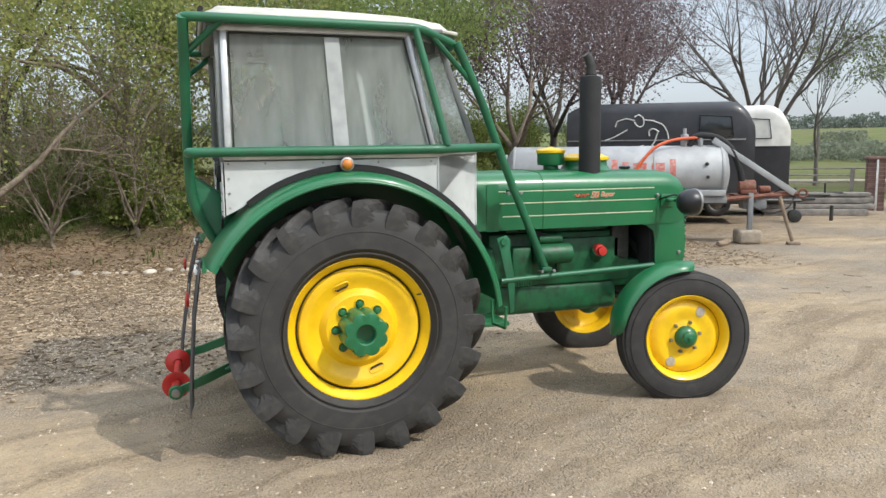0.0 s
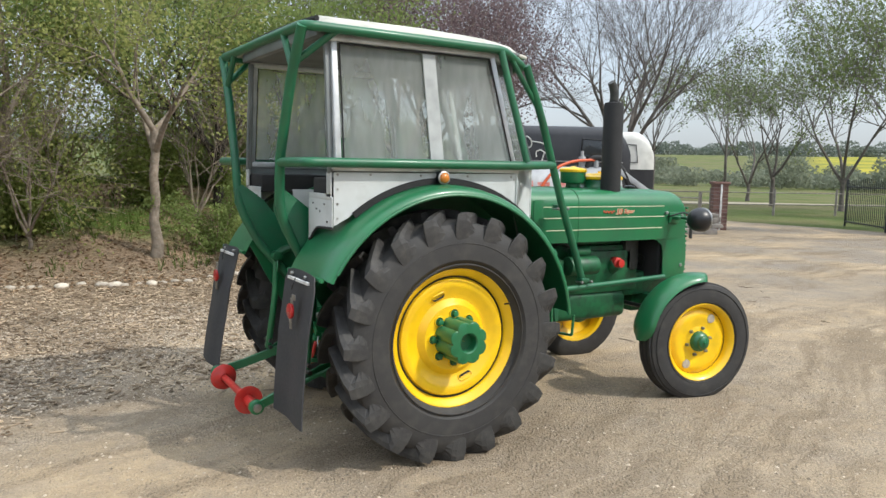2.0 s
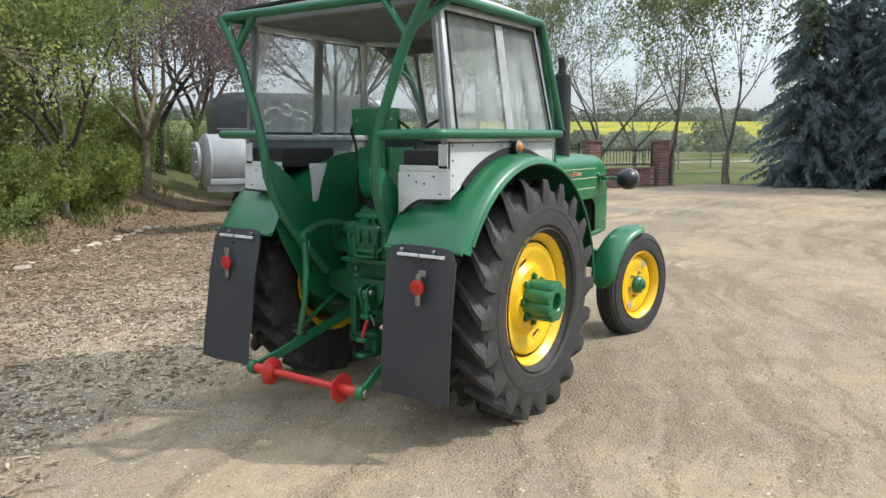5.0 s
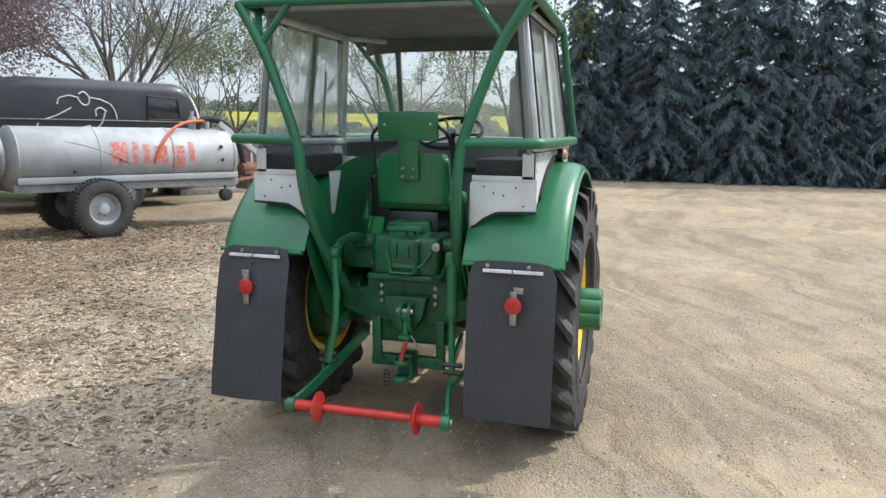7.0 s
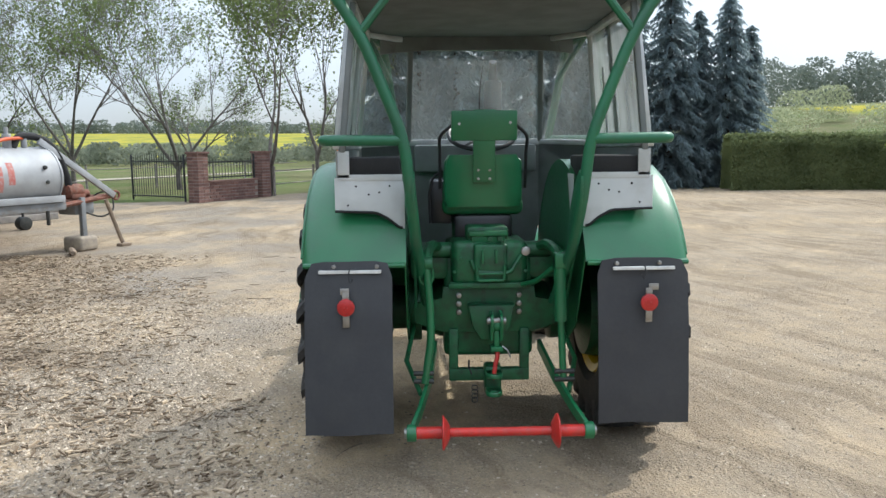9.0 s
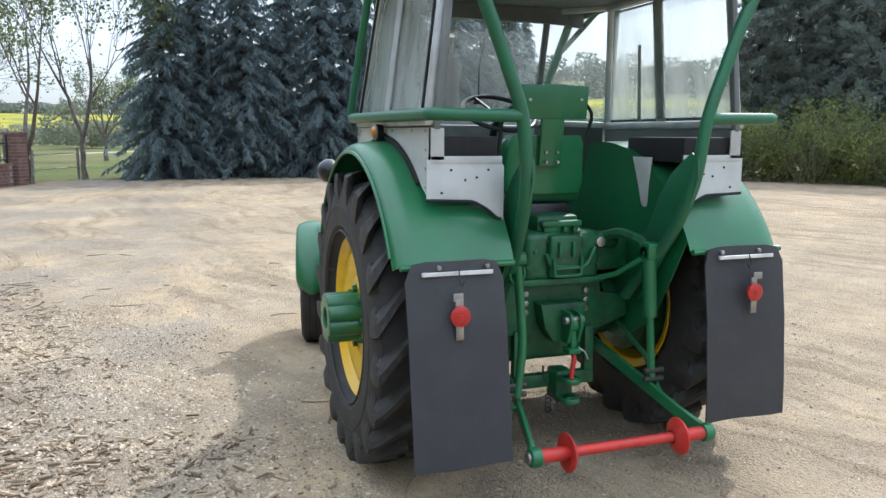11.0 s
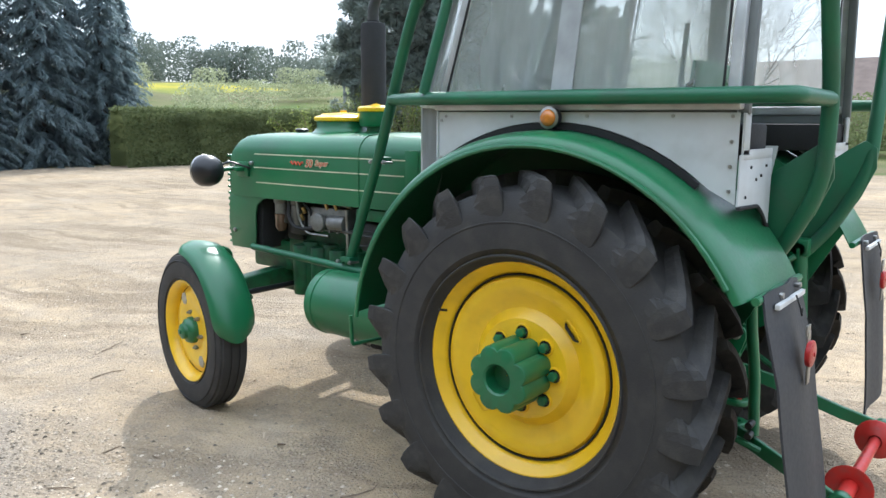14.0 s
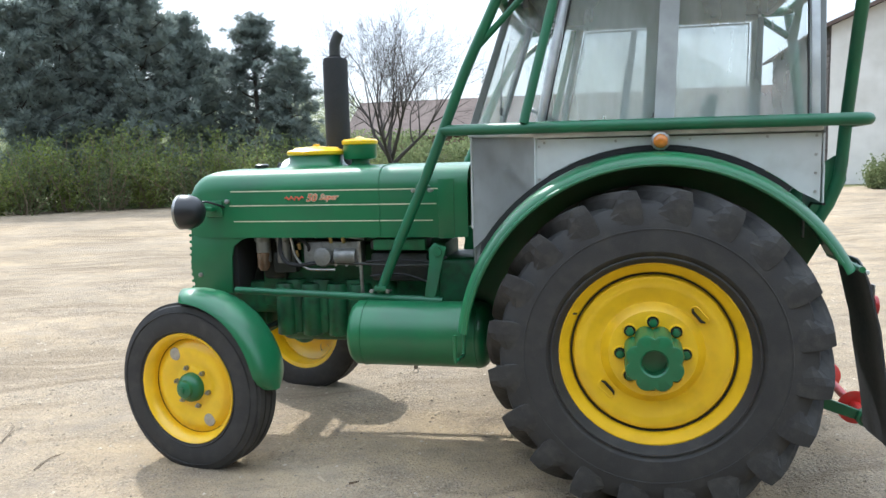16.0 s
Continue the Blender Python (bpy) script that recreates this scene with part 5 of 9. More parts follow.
# corner boxes and plates at the back of the cab
for _s in (-1, 1):
    _bm = B()
    _poly = [(0.762, 1.440), (0.47, 1.452), (0.43, 1.415), (0.43, 1.11), (0.455, 1.11), (0.455, 1.205), (0.50, 1.245), (0.56, 1.278), (0.762, 1.285)]
    plate_yz(_bm, [(_s * y, z) for y, z in _poly], -0.668, 0.006, 0.001)
    _cp = part("rear_corner_plate", _bm, PANEL, tractor, "pale grey rear corner plate")
    for _y, _z in ((0.60, 1.36), (0.55, 1.37), (0.66, 1.40), (0.70, 1.31), (0.50, 1.40)):
        _bm = B()
        cyl(_bm, (-0.672, _s * _y, _z), (-0.667, _s * _y, _z), 0.005, seg=8)
        part("plate_bolt", _bm, MATT_BLACK, _cp)
    _bm = B()
    tube(_bm, [(-0.668, _s * y, z) for y, z in ((0.762, 1.281), (0.565, 1.274), (0.503, 1.241), (0.459, 1.203), (0.440, 1.200))], 0.007, 6, 0.02)
    part("rubber_edge", _bm, MATT_BLACK, _cp, "black rubber edging")
    _bm = B()
    box(_bm, -0.670, -0.662, _s * 0.69, _s * 0.745, 1.44, 1.565, 0.001)
    box(_bm, -0.670, -0.662, _s * 0.44, _s * 0.745, 1.425, 1.455, 0.001)
    part("corner_frame", _bm, PANEL, _cp)
    _bm = B()
    box(_bm, -0.652, -0.20, _s * 0.45, _s * 0.735, 1.42, 1.535, 0.012)
    part("corner_box", _bm, MATT_BLACK, tractor, "black box on the mudguard")

# amber lamps on the mudguards
LAMP_Z = {-1: 1.546, 1: 1.550}
for _s in (-1, 1):
    _bm = B()
    lathe(_bm, [(0.0, -0.02), (0.034, -0.02), (0.037, 0.0), (0.036, 0.010), (0.0, 0.012)], (-0.03, _s * 0.79, LAMP_Z[_s]), (0, _s, 0), 24)
    _al = part("lamp_body", _bm, BLACK, tractor, "black side lamp body")
    _bm = B()
    lathe(_bm, [(0.030, 0.008), (0.029, 0.018), (0.024, 0.027), (0.013, 0.032), (0.0, 0.033)], (-0.03, _s * 0.79, LAMP_Z[_s]), (0, _s, 0), 24)
    part("amber_glass", _bm, AMBER, _al, "amber lamp glass")
    _bm = B()
    lathe(_bm, [(0.030, 0.006), (0.038, 0.009), (0.038, 0.014), (0.029, 0.017)], (-0.03, _s * 0.79, LAMP_Z[_s]), (0, _s, 0), 24)
    part("chrome_ring", _bm, STEEL, _al)
    _bm = B()
    box(_bm, -0.045, -0.025, _s * 0.74, _s * 0.80, 1.495, 1.545, 0.004)
    part("lamp_foot", _bm, BLACK, _al)

# ---- tube frame round the cab ----
TR = 0.025
_ring = [(-0.82, 0.0, 2.285), (-0.82, 0.745, 2.285), (0.40, 0.715, 2.278), (0.66, 0.56, 2.215), (0.68, 0.0, 2.215)]
_full = _ring + [(x, -y, z) for x, y, z in reversed(_ring[1:-1])]
_bm = B()
_pts = [Vector(p) for p in _full]
_pts = fillet(_pts + [_pts[0]], 0.06)[0:-1]
tube(_bm, _pts, TR, 12, closed=True)
part("top_ring", _bm, GREEN_TUBE, tractor, "green tube ring round the roof")
for _s in (-1, 1):
    # rear upright, leaning in to the axle
    _bm = B()
    tube(_bm, [mirror_y(p, _s) for p in ((-0.82, 0.740, 2.285), (-0.825, 0.60, 2.06), (-0.83, 0.425, 1.62), (-0.82, 0.395, 1.34), (-0.70, 0.375, 1.10), (-0.42, 0.33, 0.78))], TR + 0.002, 12, 0.10)
    _up = part("rear_upright", _bm, GREEN_TUBE, tractor, "green leaning rear tube")
    _bm = B()
    plate_xz(_bm, [(-0.845, 1.44), (-0.85, 1.36), (-0.80, 1.235), (-0.70, 1.08), (-0.45, 0.76), (-0.34, 0.80), (-0.50, 1.10), (-0.585, 1.27), (-0.66, 1.37), (-0.74, 1.43), (-0.80, 1.47)], _s * 0.385 - 0.006, 0.012, 0.002)
    part("upright_plate", _bm, GREEN_TUBE, _up, "green gusset plate")
    # side rail with its rear corner
    _bm = B()
    tube(_bm, [mirror_y(p, _s) for p in ((-0.83, 0.43, 1.612), (-0.82, 0.795, 1.615), (0.50, 0.795, 1.622), (0.945, 0.515, 1.632))], TR, 12, 0.045)
    part("side_rail", _bm, GREEN_TUBE, tractor, "green side rail")
    # front leg to the engine
    _bm = B()
    tube(_bm, [mirror_y(p, _s) for p in ((0.66, 0.585, 2.225), (0.83, 0.545, 1.90), (0.938, 0.515, 1.650), (1.06, 0.48, 1.38), (1.20, 0.45, 1.09), (1.315, 0.43, 0.83))], TR, 12, 0.08)
    part("front_leg", _bm, GREEN_TUBE, tractor, "green front leg tube")
    _bm = B()
    tube(_bm, [mirror_y(p, _s) for p in ((0.38, 0.72, 2.27), (0.535, 0.79, 1.642))], 0.021, 10)
    part("front_post", _bm, GREEN_TUBE, tractor)
    _bm = B()
    tube(_bm, [mirror_y(p, _s) for p in ((0.47, 0.67, 2.265), (0.775, 0.542, 2.00))], 0.016, 8)
    part("front_brace", _bm, GREEN_TUBE, tractor)
    _bm = B()
    tube(_bm, [mirror_y(p, _s) for p in ((-0.825, 0.61, 2.09), (-0.82, 0.46, 2.28))], 0.019, 8)
    part("rear_brace", _bm, GREEN_TUBE, tractor)
    _bm = B()
    tube(_bm, [mirror_y(p, _s) for p in ((-0.825, 0.625, 2.11), (-0.64, 0.735, 2.275))], 0.019, 8)
    part("rear_brace", _bm, GREEN_TUBE, tractor)
    # clamps on the leg
    for _z, _x in ((1.36, 1.07), (0.86, 1.30)):
        _bm = B()
        box(_bm, _x - 0.032, _x + 0.032, _s * 0.445 - 0.030, _s * 0.445 + 0.034, _z - 0.012, _z + 0.012, 0.004)
        _cl = part("leg_clamp", _bm, GREEN_TUBE, tractor, "green clamp on the leg")
        for _dx in (-0.042, 0.042):
            _bm = B()
            cyl(_bm, (_x + _dx, _s * 0.425, _z - 0.014), (_x + _dx, _s * 0.495, _z - 0.010), 0.006, seg=8)
            cyl(_bm, (_x + _dx, _s * 0.478, _z - 0.011), (_x + _dx, _s * 0.488, _z - 0.010), 0.011, seg=6)
            part("clamp_bolt", _bm, STEEL, _cl, "bright clamp bolt")
    # long rail beside the engine
    _bm = B()
    tube(_bm, [mirror_y(p, _s) for p in ((0.98, 0.47, 0.803), (1.30, 0.45, 0.812), (2.13, 0.39, 0.830))], 0.019, 10)
    part("engine_rail", _bm, GREEN_TUBE, tractor, "green rail beside the engine")
    _bm = B()
    plate_xz(_bm, [(0.955, 1.07), (1.015, 1.09), (1.045, 1.06), (1.04, 1.00), (1.075, 0.80), (1.07, 0.60), (1.04, 0.60), (1.03, 0.78), (0.975, 1.0)], _s * 0.47 - 0.006, 0.012, 0.002)
    cyl(_bm, (1.0, _s * 0.46, 1.05), (1.0, _s * 0.49, 1.05), 0.022, seg=14)
    part("rail_bracket", _bm, GREEN_TUBE, tractor, "green lever bracket")

# ---- engine side parts ----
_bm = B()
cyl(_bm, (1.30, -0.27, 0.93), (1.56, -0.27, 0.93), 0.068, seg=24, bev=0.01)
cyl(_bm, (1.33, -0.26, 1.03), (1.50, -0.26, 1.03), 0.034, seg=18, bev=0.006)
_st = part("starter_motor", _bm, ENGINE, tractor, "green starter motor")
_bm = B()
for _k in range(7):
    tube(_bm, [(1.33 + 0.01 * _k, -0.28, 1.05), (1.24 - 0.02 * _k, -0.30, 1.10 + 0.012 * _k), (1.18, -0.26, 1.08 + 0.01 * _k), (1.26, -0.22, 1.14)], 0.006, 6, 0.05)
part("cable_bundle", _bm, MATT_BLACK, _st, "tangled black cables")
_bm = B()
lathe(_bm, [(0.0, 0.0), (0.040, 0.0), (0.044, 0.02), (0.040, 0.055), (0.030, 0.065), (0.030, 0.09), (0.0, 0.095)], (1.80, -0.20, 0.93), (0, -1, 0), 20)
part("red_cap", _bm, RED, tractor, "bright red oil cap")
_bm = B()
cyl(_bm, (1.80, -0.16, 0.88), (1.80, -0.24, 0.93), 0.05, seg=18, bev=0.008)
box(_bm, 1.50, 1.98, -0.20, -0.16, 0.78, 1.02, 0.015)
box(_bm, 1.15, 1.30, -0.26, -0.16, 0.74, 0.98, 0.03)
part("engine_cover", _bm, ENGINE, tractor, "green crankcase covers")
_bm = B()
for _k in range(9):
    tube(_bm, [(1.14 + 0.018 * _k, -0.25, 0.72), (1.14 + 0.018 * _k, -0.25, 0.79)], 0.006, 6)
part("cooling_fin", _bm, ENGINE, tractor)
_bm = B()
box(_bm, 1.92, 2.06, -0.20, 0.20, 0.86, 1.22, 0.02)
cyl(_bm, (2.06, 0, 1.02), (2.10, 0, 1.02), 0.07, seg=20)
part("water_pump", _bm, ENGINE_DARK, tractor, "dark pump housing")
for _k in range(4):
    _bm = B()
    _a = math.pi / 2 * _k + 0.5
    _d = Vector((0, math.cos(_a), math.sin(_a)))
    _q = Vector((0, -math.sin(_a), math.cos(_a)))
    _c = Vector((2.12, 0, 1.02))
    skin(_bm, [[_c + _d * 0.05 - _q * 0.03 - Vector((0.02, 0, 0)), _c + _d * 0.05 + _q * 0.03 + Vector((0.02, 0, 0))],
               [_c + _d * 0.22 - _q * 0.05 - Vector((0.02, 0, 0)), _c + _d * 0.22 + _q * 0.05 + Vector((0.02, 0, 0))]], 0.003)
    part("fan_blade", _bm, ENGINE_DARK, tractor)
# left side: filters, injection pump, pipes
for _x in (2.02, 1.90):
    _bm = B()
    lathe(_bm, [(0.0, 0.0), (0.036, 0.002), (0.040, 0.012), (0.040, 0.115), (0.048, 0.120), (0.048, 0.150), (0.030, 0.158), (0.012, 0.160), (0.012, 0.175), (0.0, 0.176)], (_x, 0.26, 0.96), (0, 0, 1), 20)
    part("fuel_filter", _bm, CAST_ALU, tractor, "cast aluminium fuel filter")
BOWL = material("brown fuel in a glass bowl", (0.13, 0.075, 0.045), 0.12, scale=30, bump=0.0, coat=0.7)
BRASS = material("tarnished brass", (0.46, 0.33, 0.13), 0.4, metal=0.8, scale=25, bump=0.1)
_bm = B()
lathe(_bm, [(0.0, -0.070), (0.022, -0.066), (0.036, -0.045), (0.038, 0.030), (0.034, 0.034)], (2.02, 0.268, 0.985), (0, 0, 1), 20)
part("filter_bowl", _bm, BOWL, tractor, "glass filter bowl with brown fuel")
for _pts, _r in (([(1.900, 0.30, 1.115), (1.905, 0.315, 1.03), (1.87, 0.320, 0.965), (1.80, 0.312, 0.952), (1.70, 0.305, 0.965)], 0.011),
                 ([(2.10, 0.24, 1.13), (2.06, 0.30, 1.145), (1.98, 0.31, 1.12)], 0.010),
                 ([(1.42, 0.312, 0.975), (1.25, 0.318, 0.985), (1.05, 0.315, 0.975), (0.99, 0.30, 1.0)], 0.006),
                 ([(1.40, 0.312, 0.90), (1.22, 0.318, 0.915), (1.06, 0.31, 0.86)], 0.006),
                 ([(1.82, 0.25, 1.07), (1.80, 0.30, 1.10), (1.74, 0.30, 1.06), (1.76, 0.27, 1.0)], 0.008)):
    _bm = B()
    tube(_bm, _pts, _r, 8, 0.05)
    part("rubber_hose", _bm, MATT_BLACK, tractor, "black rubber hose")
for _x, _z in ((1.80, 1.055), (1.815, 1.015), (1.90, 1.12), (1.62, 1.09), (1.55, 1.09), (2.02, 1.14)):
    _bm = B()
    cyl(_bm, (_x, 0.285, _z - 0.018), (_x, 0.300, _z + 0.016), 0.011, seg=6, bev=0.002)
    part("brass_fitting", _bm, BRASS, tractor, "brass fitting")
_bm = B()
box(_bm, 1.44, 1.86, 0.16, 0.235, 1.085, 1.135, 0.01)
box(_bm, 1.84, 1.98, 0.17, 0.25, 0.90, 1.02, 0.02)
part("pump_flange", _bm, ENGINE_DARK, tractor, "dark pump flange")
for _x in (1.475, 1.535, 1.595, 1.655):
    _bm = B()
    cyl(_bm, (_x, 0.292, 0.955), (_x, 0.300, 0.955), 0.009, seg=6)
    part("pump_bolt", _bm, STEEL, tractor)
_bm = B()
box(_bm, 1.46, 1.78, 0.19, 0.29, 0.95, 1.08, 0.012)
cyl(_bm, (1.48, 0.28, 1.00), (1.60, 0.28, 1.00), 0.045, seg=18, bev=0.008)
cyl(_bm, (1.66, 0.30, 1.00), (1.66, 0.33, 1.00), 0.05, seg=18, bev=0.006)
_ip = part("injection_pump", _bm, CAST_ALU, tractor, "grey fuel injection pump")
_bm = B()
for _k in range(4):
    _x = 1.50 + 0.075 * _k
    tube(_bm, [(_x, 0.24, 1.08), (_x, 0.25, 1.14), (_x + 0.05, 0.23, 1.17), (_x + 0.06, 0.14, 1.19)], 0.005, 6, 0.03)
tube(_bm, [(2.02, 0.27, 1.13), (1.85, 0.30, 1.145), (1.60, 0.30, 1.12), (1.44, 0.28, 1.09)], 0.008, 8, 0.05)
tube(_bm, [(1.84, 0.31, 1.12), (1.82, 0.31, 1.00), (1.76, 0.31, 0.93), (1.60, 0.30, 0.93)], 0.007, 8, 0.05)
tube(_bm, [(1.46, 0.30, 1.08), (1.45, 0.30, 0.80)], 0.010, 8)
part("fuel_pipe", _bm, STEEL, _ip, "bright fuel pipes")
_bm = B()
box(_bm, 1.10, 1.40, 0.17, 0.30, 1.04, 1.09, 0.01)
box(_bm, 1.10, 1.42, 0.16, 0.26, 0.86, 1.02, 0.03)
tube(_bm, [(1.02, 0.30, 0.96), (1.25, 0.31, 0.955), (1.62, 0.30, 0.97)], 0.008, 8)
part("manifold_cover", _bm, ENGINE_DARK, tractor, "dark engine side cover")
for _x in (1.50, 1.63, 1.78, 1.93):
    _bm = B()
    cyl(_bm, (_x, 0.19, 0.55), (_x, 0.19, 0.84), 0.058, seg=18, bev=0.01)
    part("crankcase_column", _bm, ENGINE, tractor, "green rounded crankcase column")
_bm = B()
box(_bm, 1.10, 1.38, 0.27, 0.315, 1.035, 1.095, 0.008)
part("side_strip", _bm, GREEN_OLD, tractor, "pale green strip on the engine")
# air reservoir on the left
_bm = B()
lathe(_bm, [(0.0, -0.012), (0.08, -0.006), (0.140, 0.012), (0.158, 0.035), (0.160, 0.05), (0.160, 0.655), (0.158, 0.67), (0.140, 0.69), (0.08, 0.705), (0.0, 0.712)], (0.735, 0.50, 0.645), (1, 0, 0), 40)
_res = part("air_reservoir", _bm, GREEN, tractor, "green cylindrical air reservoir")
for _x in (0.795, 1.36):
    _bm = B()
    lathe(_bm, [(0.158, -0.006), (0.1635, -0.004), (0.1635, 0.004), (0.158, 0.006)], (_x, 0.50, 0.645), (1, 0, 0), 40)
    part("weld_seam", _bm, GREEN, _res)
_bm = B()
cyl(_bm, (1.12, 0.50, 0.49), (1.12, 0.50, 0.465), 0.010, seg=8)
tube(_bm, [(1.12 + 0.012 * math.cos(a), 0.50, 0.452 + 0.012 * math.sin(a)) for a in (k * 0.7 for k in range(9))], 0.002, 5)
part("drain_ring", _bm, STEEL, _res)
# step below the right side
_bm = B()
box(_bm, 0.70, 1.02, -0.52, -0.24, 0.53, 0.555, 0.004)
part("side_step", _bm, GREEN_OLD, tractor, "green step plate")

# ---- rear of the tractor: lift, links, hitch ----
_bm = B()
box(_bm, -0.40, -0.10, -0.20, 0.20, 0.86, 1.10, 0.04, 3)
box(_bm, -0.36, -0.08, -0.10, 0.12, 1.08, 1.17, 0.02)
cyl(_bm, (-0.30, -0.33, 1.04), (-0.30, 0.33, 1.04), 0.042, seg=18)
part("lift_housing", _bm, ENGINE, tractor, "green hydraulic lift housing")
_bm = B()
plate_yz(_bm, [(-0.245, 0.845), (0.245, 0.845), (0.245, 0.78), (0.40, 0.76), (0.40, 0.655), (0.24, 0.60), (-0.24, 0.60), (-0.40, 0.655), (-0.40, 0.76), (-0.245, 0.78)], -0.325, 0.03, 0.004)
_rp = part("rear_plate", _bm, ENGINE, tractor, "green rear cross plate")
for _y in (-0.160, 0.160):
    for _z in (0.800, 0.755, 0.710):
        _bm = B()
        cyl(_bm, (-0.345, _y, _z), (-0.322, _y, _z), 0.0155, seg=6, bev=0.003)
        part("rear_bolt", _bm, STEEL, _rp, "bright bolt head")
_bm = B()
for _k in range(4):
    cyl(_bm, (-0.42, -0.05 + 0.05 * (_k % 2), 1.06 + 0.05 * (_k // 2)), (-0.39, -0.05 + 0.05 * (_k % 2), 1.06 + 0.05 * (_k // 2)), 0.012, seg=8)
tube(_bm, [(-0.42, 0.10, 1.0), (-0.43, 0.08, 0.94), (-0.43, -0.10, 0.93), (-0.41, -0.16, 1.02)], 0.011, 8, 0.03)
tube(_bm, [(-0.42, 0.06, 1.08), (-0.43, 0.06, 0.96)], 0.009, 8)
tube(_bm, [(-0.42, -0.06, 1.10), (-0.43, -0.08, 0.98)], 0.009, 8)
part("lift_pipe", _bm, ENGINE, tractor)
_bm = B()
box(_bm, -0.432, -0.380, -0.090, 0.085, 0.885, 1.085, 0.016, 3)
box(_bm, -0.415, -0.360, -0.215, 0.215, 0.850, 0.880, 0.006)
part("lift_cover", _bm, ENGINE, tractor, "green bolted cover of the lift")
for _y in (0.040, -0.030):
    _bm = B()
    box(_bm, -0.450, -0.425, _y - 0.007, _y + 0.007, 0.985, 1.055, 0.004)
    part("cover_rib", _bm, GREEN_OLD, tractor)
_bm = B()
tube(_bm, [(-0.445, 0.072, 0.975), (-0.450, 0.068, 0.898), (-0.450, -0.070, 0.898), (-0.445, -0.074, 0.975)], 0.008, 8, 0.015)
tube(_bm, [(-0.448, 0.070, 0.932), (-0.448, -0.072, 0.932)], 0.006, 8)
part("valve_bow", _bm, GREEN_OLD, tractor, "green bent bow on the lift cover")
_bm = B()
box(_bm, -0.400, -0.300, -0.095, 0.110, 1.120, 1.148, 0.008)
box(_bm, -0.385, -0.330, -0.080, 0.095, 1.090, 1.124, 0.006)
part("lift_cap", _bm, GREEN_OLD, tractor, "dull green cap on the lift")
_bm = B()
tube(_bm, [(-0.590, -0.300, 0.985), (-0.480, -0.235, 0.900), (-0.400, -0.160, 0.866)], 0.013, 8)
part("lift_brace", _bm, GREEN, tractor, "green slanting brace")
_bm = B()
box(_bm, -0.640, -0.560, -0.375, -0.300, 0.985, 1.060, 0.010)
part("lift_knuckle", _bm, GREEN, tractor, "green knuckle of the lift arm")
for _k in range(7):
    _bm = B()
    _a = math.pi * (_k + 0.5) / 7
    cyl(_bm, (-0.412, 0.19 * math.cos(_a), 0.90 + 0.17 * math.sin(_a)), (-0.392, 0.19 * math.cos(_a), 0.90 + 0.17 * math.sin(_a)), 0.010, seg=6, bev=0.002)
    part("cover_bolt", _bm, ENGINE, tractor)
_bm = B()
box(_bm, -0.14, 0.14, 0.185, 0.305, 1.165, 1.400, 0.012)
_tb = part("seat_box", _bm, BLACK, tractor, "black box beside the seat")
_bm = B()
tube(_bm, [(-0.150, 0.235, 1.455), (-0.150, 0.290, 1.420), (-0.150, 0.310, 1.34), (-0.150, 0.305, 1.17)], 0.007, 8, 0.05)
part("box_edge", _bm, MATT_BLACK, _tb)
_bm = B()
cyl(_bm, (-0.425, -0.185, 1.045), (-0.40, -0.185, 1.045), 0.024, seg=16, bev=0.004)
part("dial", _bm, STEEL, tractor, "bright round plug")
for _s in (-1, 1):
    _bm = B()
    lathe(_bm, [(0.0, 0.15), (0.17, 0.15), (0.17, 0.26), (0.15, 0.30), (0.125, 0.40), (0.125, 0.52), (0.20, 0.54), (0.285, 0.56), (0.295, 0.62), (0.295, 0.70), (0.0, 0.70)], (RX, 0, RZ), (0, _s, 0), 36)
    part("axle_housing", _bm, ENGINE, tractor, "green axle housing with brake drum")
    _bm = B()
    box(_bm, -0.30, 0.10, _s * 0.20, _s * 0.42, 0.88, 1.04, 0.03)
    part("footwell", _bm, ENGINE, tractor, "dark green footwell beside the gearbox")
# drawbar frame
_bm = B()
box(_bm, -0.34, -0.30, 0.165, 0.215, 0.335, 0.62, 0.006)
box(_bm, -0.34, -0.30, -0.215, -0.165, 0.335, 0.62, 0.006)
box(_bm, -0.345, -0.295, -0.215, 0.215, 0.335, 0.400, 0.006)
_df = part("drawbar_frame", _bm, ENGINE, tractor, "green drawbar frame")
_bm = B()
prism(_bm, [(0.115, 0.760), (-0.130, 0.760), (-0.105, 0.640), (-0.060, 0.575), (0.045, 0.575), (0.090, 0.640)], 0.085,
      Matrix(((0, 0, 1, -0.410), (1, 0, 0, 0), (0, 1, 0, 0), (0, 0, 0, 1))), 0.010)
part("top_link_bracket", _bm, ENGINE, _df, "green cast top link bracket")
for _y in (-0.062, -0.012):
    _bm = B()
    plate_xz(_bm, [(-0.395, 0.735), (-0.40, 0.60), (-0.425, 0.575), (-0.470, 0.585), (-0.490, 0.640)] + [(-0.465 + 0.038 * math.cos(radians(a)), 0.690 + 0.038 * math.sin(radians(a))) for a in range(200, 60, -20)], _y, 0.016, 0.003)
    part("link_ear", _bm, GREEN, _df, "green rounded lug of the top link")
_bm = B()
cyl(_bm, (-0.465, -0.078, 0.690), (-0.465, 0.022, 0.690), 0.019, seg=16, bev=0.004)
part("link_ear_pin", _bm, STEEL, _df, "bright pin through the lugs")
_bm = B()
cyl(_bm, (-0.455, -0.046, 0.665), (-0.455, -0.012, 0.665), 0.034, seg=18, bev=0.005)
box(_bm, -0.475, -0.435, -0.044, -0.014, 0.545, 0.650, 0.008)
